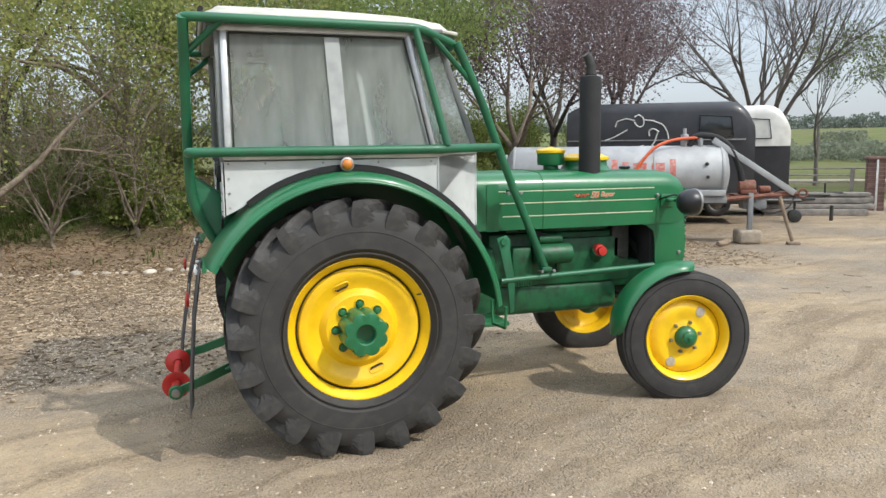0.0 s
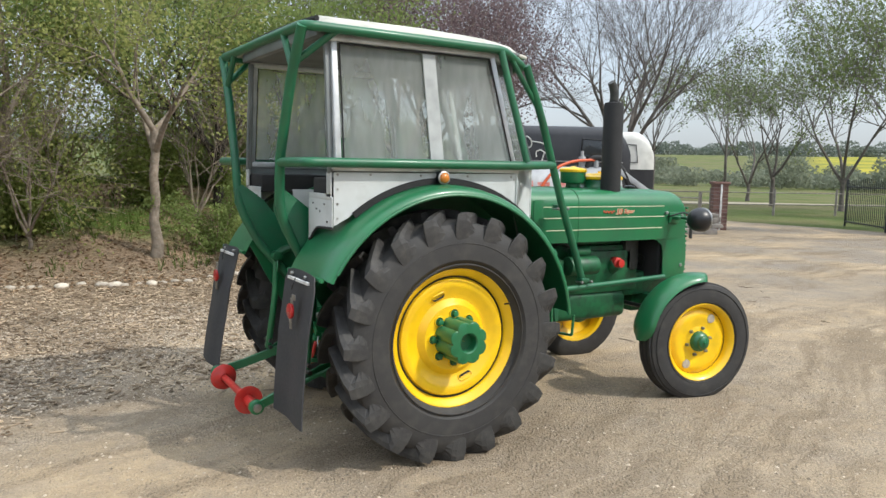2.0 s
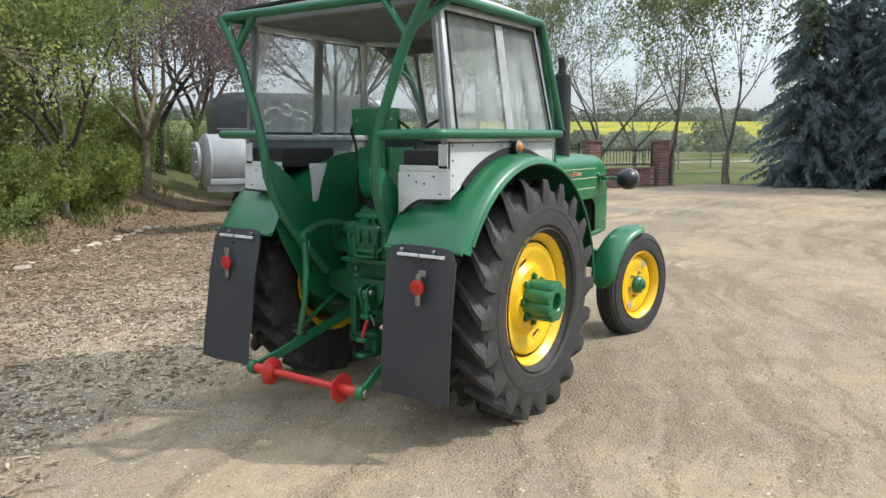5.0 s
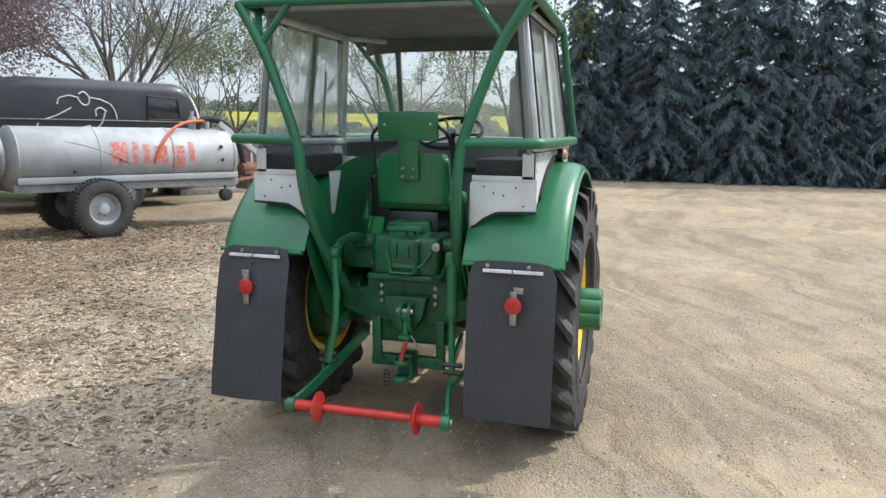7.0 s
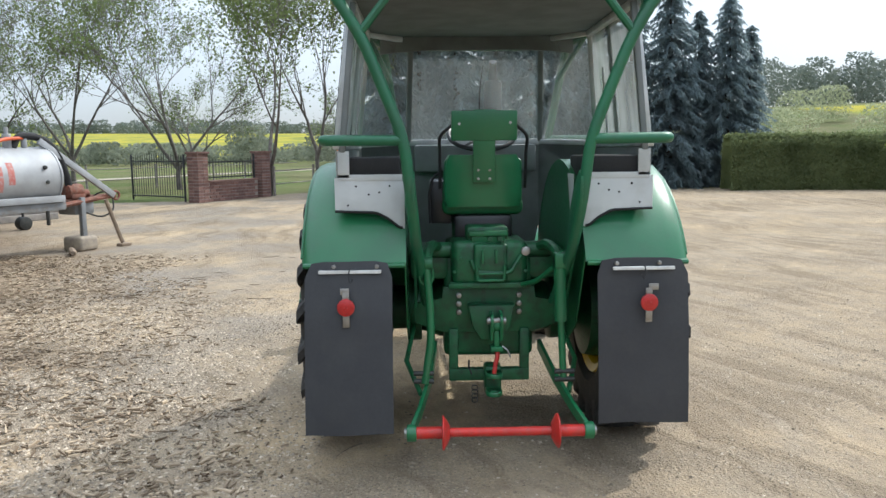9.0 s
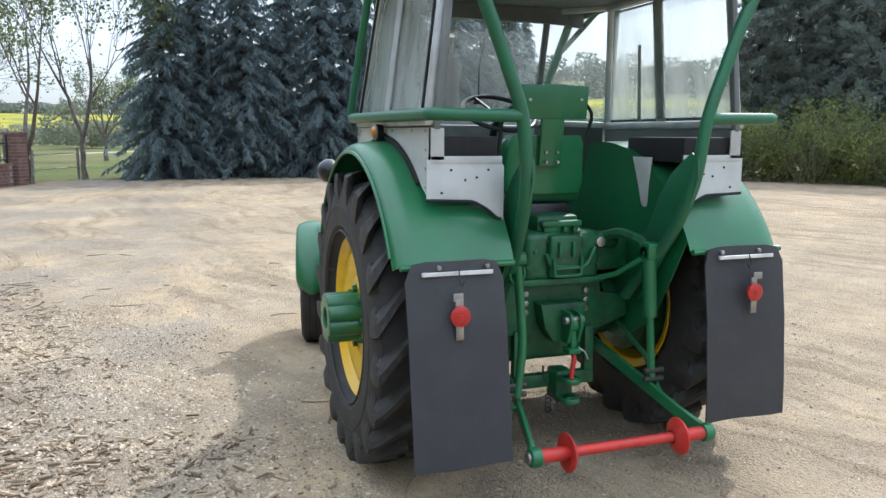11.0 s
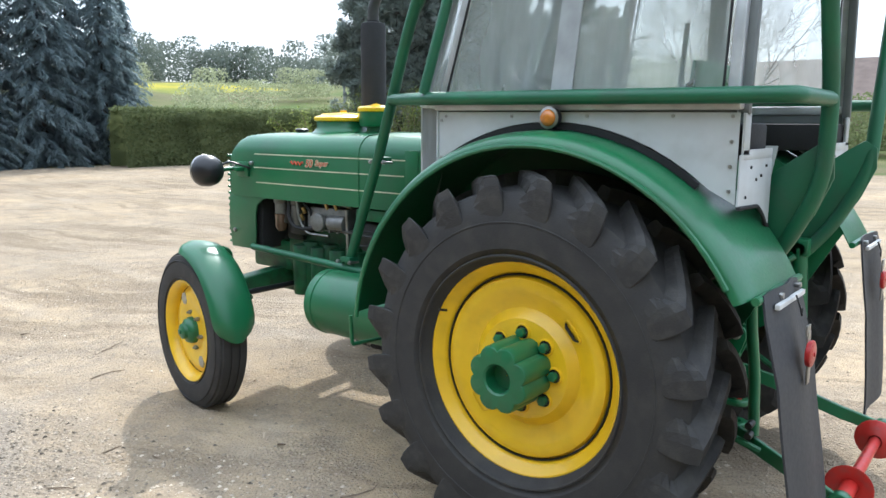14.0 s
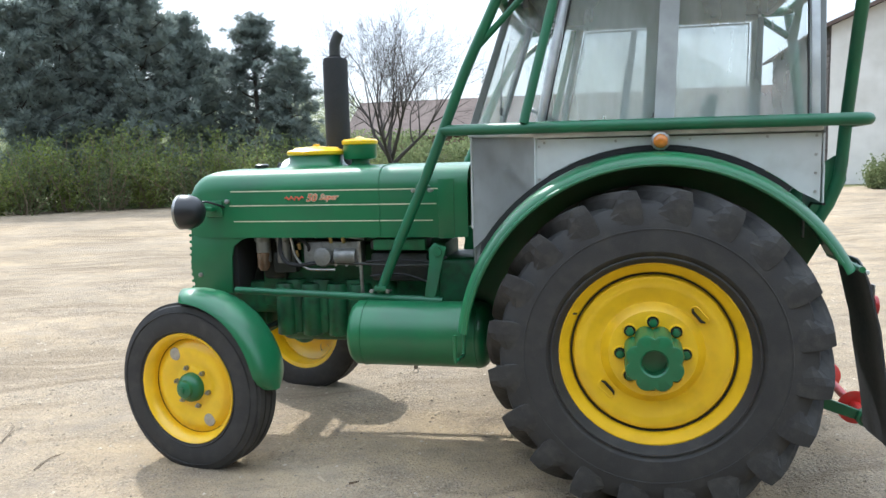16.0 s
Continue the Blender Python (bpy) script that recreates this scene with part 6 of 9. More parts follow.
box(_bm, -0.490, -0.420, -0.060, 0.004, 0.530, 0.556, 0.006)
part("top_link_end", _bm, GREEN_OLD, _df, "green end of the top link")
_bm = B()
box(_bm, -0.425, -0.315, -0.058, 0.030, 0.285, 0.435, 0.014, 3)
part("tow_block", _bm, ENGINE, _df, "green cast block of the tow hitch")
for _z in (0.395, 0.300):
    _bm = B()
    prism(_bm, [(-0.40, 0.030), (-0.485, 0.026), (-0.485, -0.054), (-0.40, -0.058)], 0.024, Matrix.Translation((0, 0, _z)), 0.003)
    lathe(_bm, [(0.018, 0.0), (0.040, 0.0), (0.043, 0.004), (0.043, 0.020), (0.040, 0.024), (0.018, 0.024)], (-0.485, -0.014, _z), (0, 0, 1), 24, closed=True)
    part("tow_jaw", _bm, GREEN, _df, "green jaw plate with an eye")
_bm = B()
tube(_bm, [(-0.452, -0.030, 0.545), (-0.472, -0.034, 0.510), (-0.478, -0.022, 0.465), (-0.486, -0.014, 0.425), (-0.486, -0.014, 0.385)], 0.012, 8, 0.02)
part("hitch_lever", _bm, RED, _df, "red bent locking lever")
_bm = B()
tube(_bm, [(-0.462, -0.058, 0.556), (-0.478, -0.085, 0.535), (-0.480, -0.100, 0.500)], 0.005, 6)
part("locking_pin", _bm, STEEL, _df, "thin steel locking pin")
_bm = B()
tube(_bm, [(-0.44, 0.10, 0.40), (-0.445, 0.115, 0.44), (-0.445, 0.115, 0.48)], 0.005, 6)
part("locking_pin", _bm, MATT_BLACK, _df, "dark locking pin")
for _k in range(4):
    _bm = B()
    tube(_bm, [(-0.45, 0.085 + 0.016 * math.cos(a), 0.330 - 0.022 * _k + 0.014 * math.sin(a)) for a in (i * 0.785 for i in range(9))], 0.003, 5)
    part("chain_link", _bm, MATT_BLACK, _df)
for _s in (-1, 1):
    _bm = B()
    _pts = [(-0.22, 0.285, 0.50), (-0.55, 0.315, 0.42), (-0.80, 0.370, 0.33), (-0.955, 0.408, 0.285)]
    flat_bar(_bm, [mirror_y(p, _s) for p in _pts], 0.020, (0.060, 0.060, 0.056, 0.050))
    cyl(_bm, (-0.958, _s * 0.385, 0.283), (-0.958, _s * 0.430, 0.283), 0.040, seg=18, bev=0.006)
    _ll = part("lower_link", _bm, GREEN, tractor, "green lower link arm")
    _bm = B()
    cyl(_bm, (-0.958, _s * 0.425, 0.283), (-0.958, _s * 0.442, 0.283), 0.024, seg=16, bev=0.004)
    part("link_ball", _bm, STEEL, _ll, "bright link ball")
    _bm = B()
    tube(_bm, [mirror_y(p, _s) for p in ((-0.30, 0.26, 1.05), (-0.40, 0.30, 1.085), (-0.55, 0.325, 1.06), (-0.60, 0.33, 1.02))], 0.026, 8, 0.05)
    cyl(_bm, (-0.60, _s * 0.30, 1.015), (-0.60, _s * 0.36, 1.015), 0.034, seg=14, bev=0.005)
    part("lift_arm", _bm, ENGINE, tractor, "green lift arm")
    _bm = B()
    if _s < 0:
        tube(_bm, [(-0.60, -0.33, 1.02), (-0.62, -0.335, 0.72)], 0.032, 12)
        tube(_bm, [(-0.62, -0.335, 0.72), (-0.64, -0.345, 0.44)], 0.018, 10)
    else:
        tube(_bm, [(-0.60, 0.33, 1.00), (-0.61, 0.315, 0.80), (-0.63, 0.31, 0.64), (-0.65, 0.345, 0.42)], 0.020, 10, 0.06)
        tube(_bm, [(-0.60, 0.33 + 0.035 * math.cos(a), 0.955 + 0.05 * math.sin(a)) for a in (k * 0.52 for k in range(13))], 0.006, 6)
    _lr = part("lift_rod", _bm, GREEN, tractor, "green lift rod")
    _bm = B()
    for _z in (0.47, 0.43):
        cyl(_bm, (-0.645, _s * 0.30, _z), (-0.645, _s * 0.40, _z), 0.013, seg=10)
    part("link_pin", _bm, ENGINE_DARK, _lr)
    _bm = B()
    tube(_bm, [mirror_y(p, _s) for p in ((-0.22, 0.40, 0.62), (-0.45, 0.44, 0.48), (-0.68, 0.365, 0.375))], 0.013, 8)
    part("check_chain", _bm, GREEN_OLD, tractor, "dull green stabiliser rod")
# red roller bar between the links
_bm = B()
cyl(_bm, (-0.958, -0.385, 0.283), (-0.958, 0.385, 0.283), 0.021, seg=16)
cyl(_bm, (-0.958, -0.385, 0.283), (-0.958, -0.25, 0.283), 0.028, seg=16)
cyl(_bm, (-0.958, 0.25, 0.283), (-0.958, 0.385, 0.283), 0.028, seg=16)
_rb = part("hitch_bar", _bm, RED, tractor, "red cross bar between the lower links")
for _s in (-1, 1):
    _bm = B()
    lathe(_bm, [(0.028, 0.030), (0.050, 0.020), (0.078, 0.002), (0.080, -0.004), (0.074, -0.006), (0.028, 0.006)], (-0.958, _s * 0.262, 0.283), (0, -_s, 0), 28)
    part("bar_flange", _bm, RED, _rb, "red dished flange")

# ---- plants ----
def leaf_material(name, a, b, trans=0.35):
    m = bpy.data.materials.new(name)
    m.use_nodes = True
    nt = m.node_tree
    n, l = nt.nodes, nt.links
    out = n["Material Output"]
    pr = n["Principled BSDF"]
    geo = n.new("ShaderNodeNewGeometry")
    col = mixc(n, l, geo.outputs["Random Per Island"], a, b)
    big = n.new("ShaderNodeTexNoise")
    big.inputs["Scale"].default_value = 0.9
    l.new(geo.outputs["Position"], big.inputs["Vector"])
    dark = tuple(c * 0.72 for c in a)
    mr = n.new("ShaderNodeMapRange")
    mr.inputs["From Min"].default_value, mr.inputs["From Max"].default_value, mr.inputs["To Max"].default_value = 0.5, 0.7, 0.6
    l.new(big.outputs["Fac"], mr.inputs["Value"])
    col = mixc(n, l, mr.outputs["Result"], col, dark)
    l.new(col, pr.inputs["Base Color"])
    pr.inputs["Roughness"].default_value = 0.6
    pr.inputs["Specular IOR Level"].default_value = 0.12
    tl = n.new("ShaderNodeBsdfTranslucent")
    l.new(col, tl.inputs["Color"])
    mx = n.new("ShaderNodeMixShader")
    mx.inputs["Fac"].default_value = trans
    l.new(pr.outputs["BSDF"], mx.inputs[1])
    l.new(tl.outputs["BSDF"], mx.inputs[2])
    l.new(mx.outputs["Shader"], out.inputs["Surface"])
    return m


BARK = material("pale grey-brown bark", (0.26, 0.21, 0.16), 0.9, col2=(0.15, 0.12, 0.09), scale=14, bump=0.8, bscale=50, dirt=(0.30, 0.28, 0.24), dirt_amount=0.4)
BARK_DARK = material("dark bark", (0.075, 0.062, 0.052), 0.9, col2=(0.045, 0.038, 0.032), scale=12, bump=0.8, bscale=40)
BARK_GREY = material("grey twig bark", (0.15, 0.13, 0.115), 0.9, col2=(0.09, 0.08, 0.07), scale=8, bump=0.6, bscale=40)
LEAF_SPRING = leaf_material("fresh spring leaves", (0.255, 0.280, 0.085), (0.40, 0.415, 0.150), 0.55)
LEAF_GREEN = leaf_material("mid green leaves", (0.165, 0.225, 0.070), (0.285, 0.345, 0.120), 0.55)
LEAF_SHRUB = leaf_material("shrub leaves", (0.160, 0.215, 0.055), (0.300, 0.335, 0.110), 0.55)
LEAF_PURPLE = leaf_material("purple plum leaves", (0.125, 0.086, 0.092), (0.235, 0.172, 0.172), 0.45)
LEAF_YOUNG = leaf_material("sparse young leaves", (0.130, 0.175, 0.060), (0.23, 0.275, 0.115), 0.5)
# spruce green lifted to a pale blue that imitates haze
NEEDLE = leaf_material("spruce needles paled blue for haze", (0.225, 0.285, 0.302), (0.255, 0.315, 0.328), 0.68)
# pine green raised well above real needles, haze put into the colour
NEEDLE_PINE = leaf_material("pine needles paled for haze", (0.205, 0.245, 0.222), (0.255, 0.290, 0.250), 0.55)
LEAF_HEDGE = leaf_material("clipped hedge leaves", (0.135, 0.170, 0.078), (0.215, 0.245, 0.112), 0.55)
# far leaves greyed and paled in colour to suggest distance haze
LEAF_FAR = leaf_material("haze-paled distant wood", (0.210, 0.235, 0.170), (0.26, 0.28, 0.205), 0.55)
LEAF_BUDDING = leaf_material("pale budding leaves", (0.30, 0.33, 0.20), (0.40, 0.42, 0.26), 0.6)
# lifted grey-green with little contrast imitates aerial haze on the far woods
LEAF_FAR_PINE = leaf_material("haze-paled distant pines", (0.155, 0.185, 0.160), (0.205, 0.230, 0.185), 0.4)
GRASS = leaf_material("grass blades", (0.075, 0.125, 0.025), (0.15, 0.185, 0.055), 0.4)
DEAD_LEAF = leaf_material("dead leaves", (0.19, 0.115, 0.065), (0.36, 0.25, 0.155), 0.15)
TWIG = material("dry twigs", (0.15, 0.105, 0.07), 0.9, col2=(0.24, 0.19, 0.135), scale=20, bump=0.2)


def raw_mesh(name, verts, faces, mat, smooth=False):
    me = bpy.data.meshes.new(name)
    me.from_pydata(verts, [], faces)
    if smooth:
        me.polygons.foreach_set("use_smooth", [True] * len(me.polygons))
    me.materials.append(mat)
    return me


def add_limb(V, F, pts, rs, seg):
    """A tapered round limb into raw lists."""
    fr = ring_frames(pts)
    base = len(V)
    for p, (u, v), r in zip(pts, fr, rs):
        for k in range(seg):
            a = 2 * math.pi * k / seg
            q = p + (u * math.cos(a) + v * math.sin(a)) * r
            V.append((q.x, q.y, q.z))
    for i in range(len(pts) - 1):
        for k in range(seg):
            j = (k + 1) % seg
            F.append((base + i * seg + k, base + i * seg + j, base + (i + 1) * seg + j, base + (i + 1) * seg + k))


def add_leaf(V, F, p, rng, size, flat=0.0):
    """A small folded leaf: two triangles-wide blade."""
    d = Vector((rng.gauss(0, 1), rng.gauss(0, 1), rng.gauss(0, 1) * (1 - flat))).normalized()
    s = d.orthogonal().normalized()
    s = (s * math.cos(rng.random() * 6.28) + d.cross(s) * math.sin(rng.random() * 6.28)).normalized()
    w = size * 0.32
    b = len(V)
    for q in (p - d * size * 0.5, p + s * w, p + d * size * 0.5, p - s * w):
        V.append((q.x, q.y, q.z))
    F.append((b, b + 1, b + 2, b + 3))


def grow(rng, start, direction, length, radius, depth, wood, tips, spread, up, seg0, kids=(2, 4), wander=0.25):
    """Grows a limb and its branches; keeps the outer points for leaves."""
    n = 5 if depth > 1 else 4
    pts, rs = [Vector(start)], [radius]
    d = Vector(direction).normalized()
    for i in range(n):
        d = (d + Vector((rng.gauss(0, 1), rng.gauss(0, 1), rng.gauss(0, 1))) * wander * 0.5 + Vector((0, 0, up * 0.12))).normalized()
        pts.append(pts[-1] + d * (length / n))
        rs.append(radius * (1 - 0.72 * (i + 1) / n))
    wood.append((pts, rs, (3, 4, 6, 9, 11)[max(0, min(4, depth))]))
    if depth <= 0:
        tips.extend(pts[1:])
        return
    if depth == 1:
        tips.extend(pts[2:])
    for k in range(rng.randint(*kids)):
        f = 0.35 + 0.65 * (k + rng.random()) / (kids[1] + 0.2)
        f = min(f, 0.98)
        i = min(int(f * n), n - 1)
        q = pts[i].lerp(pts[i + 1], f * n - i)
        ax = d.orthogonal().normalized()
        ang = rng.random() * 6.28
        side = (ax * math.cos(ang) + d.cross(ax) * math.sin(ang))
        nd = (d * math.cos(spread) + side * math.sin(spread) + Vector((0, 0, up * 0.25))).normalized()
        grow(rng, q, nd, length * (0.52 + 0.25 * rng.random()), rs[i] * 0.62, depth - 1, wood, tips, spread, up, seg0, kids, wander)
    grow(rng, pts[-1], d, length * 0.6, rs[-1] * 0.9, depth - 1, wood, tips, spread, up, seg0, kids, wander)


def broad_tree(seed, at, height, trunk_r, fork, stems, leaf_mat, leaves, leaf_size, bark, label, lean=(0, 0), spread=0.55, up=0.35, depth=3,
               kids=(2, 4), bush=0.0, name="tree", group="", wander=0.25, twig=0.0035):
    """A leafy or bare tree: a trunk, limbs from the fork, branches, and single leaves round the twigs."""
    rng = random.Random(seed)
    wood, tips = [], []
    base = Vector((0, 0, -0.12))
    top = Vector((lean[0] * fork, lean[1] * fork, fork))
    tp, tr = [], []
    for i in range(7):
        f = i / 6
        p = base.lerp(top, f) + Vector((rng.gauss(0, 0.02), rng.gauss(0, 0.02), 0)) * (1 if 0 < i < 6 else 0)
        tp.append(p)
        tr.append(trunk_r * (1.35 if i == 0 else (1.08 if i == 1 else 1.0 - 0.25 * f)))
    wood.append((tp, tr, 14))
    for s in range(stems):
        a = 2 * math.pi * (s + rng.random() * 0.5) / stems
        tilt = spread * (0.7 + 0.5 * rng.random())
        d = Vector((math.cos(a) * math.sin(tilt) + lean[0] * 0.4, math.sin(a) * math.sin(tilt) + lean[1] * 0.4, math.cos(tilt)))
        grow(rng, tp[-1 if s % 2 == 0 else -2], d, (height - fork) * 0.52, trunk_r * (0.62 if stems > 2 else 0.75), depth, wood, tips, spread, up, 10, kids, wander)
    V, F = [], []
    for pts, rs, seg in wood:
        if leaves or seg >= 9:
            add_limb(V, F, pts, [max(r, twig) for r in rs], seg)
    ob = thing(name, label, "tree", group, m=Matrix.Translation((at[0], at[1], ground_z(at[0], at[1]))))
    t = new("trunk", raw_mesh("trunk", V, F, bark, True))
    t.parent = ob
    if not leaves:
        V, F = [], []
        for pts, rs, seg in wood:
            if seg < 9:
                add_limb(V, F, pts, [max(r, twig) for r in rs], seg)
        c = new("crown", raw_mesh("crown", V, F, bark, True))
        c.parent = ob
        c["label"] = "bare twigs"
    else:
        V, F = [], []
        for k in range(leaves):
            q = tips[rng.randrange(len(tips))]
            p = q + Vector((rng.gauss(0, 1), rng.gauss(0, 1), rng.gauss(0, 1))) * (0.16 + bush)
            add_leaf(V, F, p, rng, leaf_size * (0.6 + 0.8 * rng.random()))
        c = new("crown", raw_mesh("crown", V, F, leaf_mat))
        c.parent = ob
    return ob


def shrub(seed, at, radius, height, leaf_mat, leaves, leaf_size, label, name="shrub", group=""):
    """A bush of many thin stems with leaves along them."""
    rng = random.Random(seed)
    V, F, tips = [], [], []
    for s in range(max(7, int(radius * 14))):
        a = rng.random() * 6.28
        tilt = rng.random() * 0.75
        d = Vector((math.cos(a) * math.sin(tilt), math.sin(a) * math.sin(tilt), math.cos(tilt)))
        ln = height * (0.55 + 0.5 * rng.random())
        p = Vector((math.cos(a), math.sin(a), 0)) * radius * 0.25 * rng.random() + Vector((0, 0, -0.06))
        pts, rs = [p], [0.012 + 0.004 * height]
        for i in range(5):
            d = (d + Vector((rng.gauss(0, 0.16), rng.gauss(0, 0.16), 0.05 - 0.06 * i * tilt))).normalized()
            pts.append(pts[-1] + d * ln / 5 * (1 + 0.5 * radius / max(height, 0.1) * math.sin(tilt)))
            rs.append(rs[0] * (1 - i / 6))
        add_limb(V, F, pts, rs, 5)
        tips += pts[1:]
    ob = thing(name, label, "shrub", group, m=Matrix.Translation((at[0], at[1], ground_z(at[0], at[1]))))
    t = new("bush_wood", raw_mesh("bush_wood", V, F, TWIG, True))
    t.parent = ob
    V, F = [], []
    for k in range(leaves):
        q = tips[rng.randrange(len(tips))]
        p = q + Vector((rng.gauss(0, 1), rng.gauss(0, 1), rng.gauss(0, 1))) * 0.11 * max(0.7, radius)
        if p.z > 0.03:
            add_leaf(V, F, p, rng, leaf_size * (0.6 + 0.8 * rng.random()))
    c = new("foliage", raw_mesh("foliage", V, F, leaf_mat))
    c.parent = ob
    return ob


def spruce_proto(seed, height):
    """A spruce: whorls of drooping boughs set with small needle sprays, down to the ground."""
    rng = random.Random(seed)
    V, F = [], []
    add_limb(V, F, [Vector((0, 0, -0.1)), Vector((0, 0, height * 0.5)), Vector((0.03, 0, height))], [0.17, 0.10, 0.012], 8)
    tv, tf = V, F
    V, F = [], []
    z = 0.15
    while z < height - 0.10:
        k = 1 - z / height
        reach = (0.18 + 1.80 * k ** 0.75) * (0.80 + 0.35 * rng.random())
        for b in range(max(4, int(4 + 5 * k))):
            a = rng.random() * 6.28
            zz = z + rng.gauss(0, 0.10)
            ln = reach * (0.62 + 0.5 * rng.random())
            out = Vector((math.cos(a), math.sin(a), 0))
            side = Vector((-math.sin(a), math.cos(a), 0))
            n = max(4, int(ln * 8))
            for i in range(n):
                f = (i + 0.9) / n
                p = out * ln * f + Vector((0, 0, zz + 0.16 * ln * f - 0.44 * ln * f * f))
                for j in range(7):
                    s = -1 + j / 3
                    tip = p + out * (0.06 + 0.12 * rng.random()) + side * s * (0.10 + 0.20 * (1 - f)) + Vector((rng.gauss(0, 0.05), rng.gauss(0, 0.05), -0.06 - 0.22 * rng.random()))
                    w = (tip - p).cross(Vector((rng.gauss(0, 1), rng.gauss(0, 1), rng.gauss(0, 1)))).normalized() * (0.026 + 0.020 * rng.random())
                    q = len(V)
                    for c in (p + w, p - w, tip):
                        V.append((c.x, c.y, c.z))
                    F.append((q, q + 1, q + 2))
        z += 0.085 + 0.05 * k
    ob = thing("spruce", "tall dark spruce with boughs down to the ground", "tree", "row of spruces")
    t = new("trunk", raw_mesh("trunk", tv, tf, BARK_DARK, True))
    t.parent = ob
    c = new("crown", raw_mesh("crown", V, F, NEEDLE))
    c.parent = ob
    return ob


def pine_proto(seed, height):
    """A pine: bare lower trunk, uneven limbs ending in rounded tufts of needles."""
    rng = random.Random(seed)
    V, F = [], []
    V2, F2 = [], []
    add_limb(V, F, [Vector((0, 0, -0.1)), Vector((0.1, 0, height * 0.5)), Vector((0, 0.1, height))], [0.17, 0.11, 0.02], 9)
    z = height * 0.05
    while z < height:
        k = 1 - z / height
        for b in range(rng.randint(5, 7)):
            a = rng.random() * 6.28
            ln = (0.40 + 1.9 * min(k, 0.80) ** 0.75) * (0.6 + 0.5 * rng.random())
            p0 = Vector((0.05, 0.05, z))
            p1 = p0 + Vector((math.cos(a) * ln, math.sin(a) * ln, 0.30 * ln + 0.1))
            mid = p0.lerp(p1, 0.5) + Vector((0, 0, -0.08))
            add_limb(V, F, [p0, mid, p1], [0.035, 0.024, 0.012], 5)
            for c in range(rng.randint(7, 10)):
                cc = p0.lerp(p1, 0.35 + 0.70 * rng.random()) + Vector((rng.gauss(0, 0.20), rng.gauss(0, 0.20), rng.gauss(0, 0.14)))
                for q in range(40):
                    d = Vector((rng.gauss(0, 1), rng.gauss(0, 1), rng.gauss(0, 0.8) + 0.35)).normalized()
                    s = d.orthogonal().normalized() * 0.021
                    e = cc + d * (0.20 + 0.10 * rng.random())
                    i = len(V2)
                    for w in (cc + d * 0.05 - s, cc + d * 0.05 + s, e + s * 0.5, e - s * 0.5):
                        V2.append((w.x, w.y, w.z))
                    F2.append((i, i + 1, i + 2, i + 3))
        z += 0.36 + 0.12 * rng.random()
    ob = thing("pine", "dark green pine with rounded needle tufts", "tree", "pines behind the yard")
    t = new("trunk", raw_mesh("trunk", V, F, BARK_DARK, True))
    t.parent = ob
    c = new("crown", raw_mesh("crown", V2, F2, NEEDLE_PINE))
    c.parent = ob
    return ob


# trees on the wooded bank
broad_tree(11, (-0.05, 7.55), 4.8, 0.078, 1.85, 4, LEAF_SPRING, 6300, 0.051, BARK, "pale-barked spreading tree with few fresh leaves on the bank", spread=0.72, up=0.12, depth=3, group="trees on the bank")
broad_tree(12, (-3.55, 7.2), 4.8, 0.085, 1.0, 3, LEAF_SPRING, 15925, 0.058, BARK, "leaning pale tree with yellow-green leaves", lean=(0.10, 0.0), spread=0.75, up=0.12, depth=3, bush=0.10, group="trees on the bank")
broad_tree(13, (-6.2, 8.6), 5.6, 0.11, 1.3, 4, LEAF_SPRING, 24500, 0.065, BARK, "bushy tree with yellow-green leaves on the bank", spread=0.7, up=0.2, bush=0.16, group="trees on the bank")
broad_tree(14, (-1.9, 10.6), 6.2, 0.11, 1.2, 4, LEAF_SPRING, 23520, 0.068, BARK, "bushy spring-green tree deep on the bank", spread=0.7, up=0.2, bush=0.2, group="trees on the bank")
broad_tree(15, (1.6, 10.4), 5.8, 0.10, 1.0, 4, LEAF_GREEN, 29400, 0.068, BARK_DARK, "dense green tree on the bank", spread=0.62, up=0.2, bush=0.2, group="trees on the bank")
broad_tree(16, (3.3, 9.9), 5.2, 0.085, 1.2, 4, LEAF_GREEN, 22050, 0.065, BARK_DARK, "small dense green tree with dark trunk", spread=0.62, up=0.18, bush=0.18, group="trees on the bank")
broad_tree(17, (-9.5, 11.5), 6.5, 0.12, 1.2, 4, LEAF_GREEN, 12495, 0.078, BARK, "bushy green tree on the bank", spread=0.7, up=0.2, bush=0.2, group="trees on the bank")
broad_tree(18, (-4.4, 13.0), 7.0, 0.13, 1.6, 4, LEAF_GREEN, 14700, 0.082, BARK_DARK, "tall green tree deep on the bank", spread=0.62, up=0.2, bush=0.22, group="trees on the bank")
broad_tree(19, (0.6, 14.0), 7.2, 0.13, 1.6, 4, LEAF_SPRING, 15925, 0.082, BARK_DARK, "tall spring-green tree deep on the bank", spread=0.62, up=0.2, bush=0.22, group="trees on the bank")
broad_tree(20, (4.6, 13.2), 6.6, 0.12, 1.4, 4, LEAF_GREEN, 15434, 0.078, BARK_DARK, "green tree deep on the bank", spread=0.6, up=0.2, bush=0.2, group="trees on the bank")
for _i, (_x, _y, _h) in enumerate(((-1.7, 8.1, 3.2), (-4.3, 8.7, 3.6), (0.9, 9.0, 3.0), (-2.9, 8.0, 2.4), (-5.6, 9.2, 3.4))):
    broad_tree(24 + _i, (_x, _y), _h, 0.035, 0.25, 7, None, 0, 0.05, BARK, "leafless shrub of many thin dry stems", spread=0.62, up=0.15, depth=3, kids=(2, 4), name="bare_shrub", group="bare shrubs on the bank", wander=0.28)
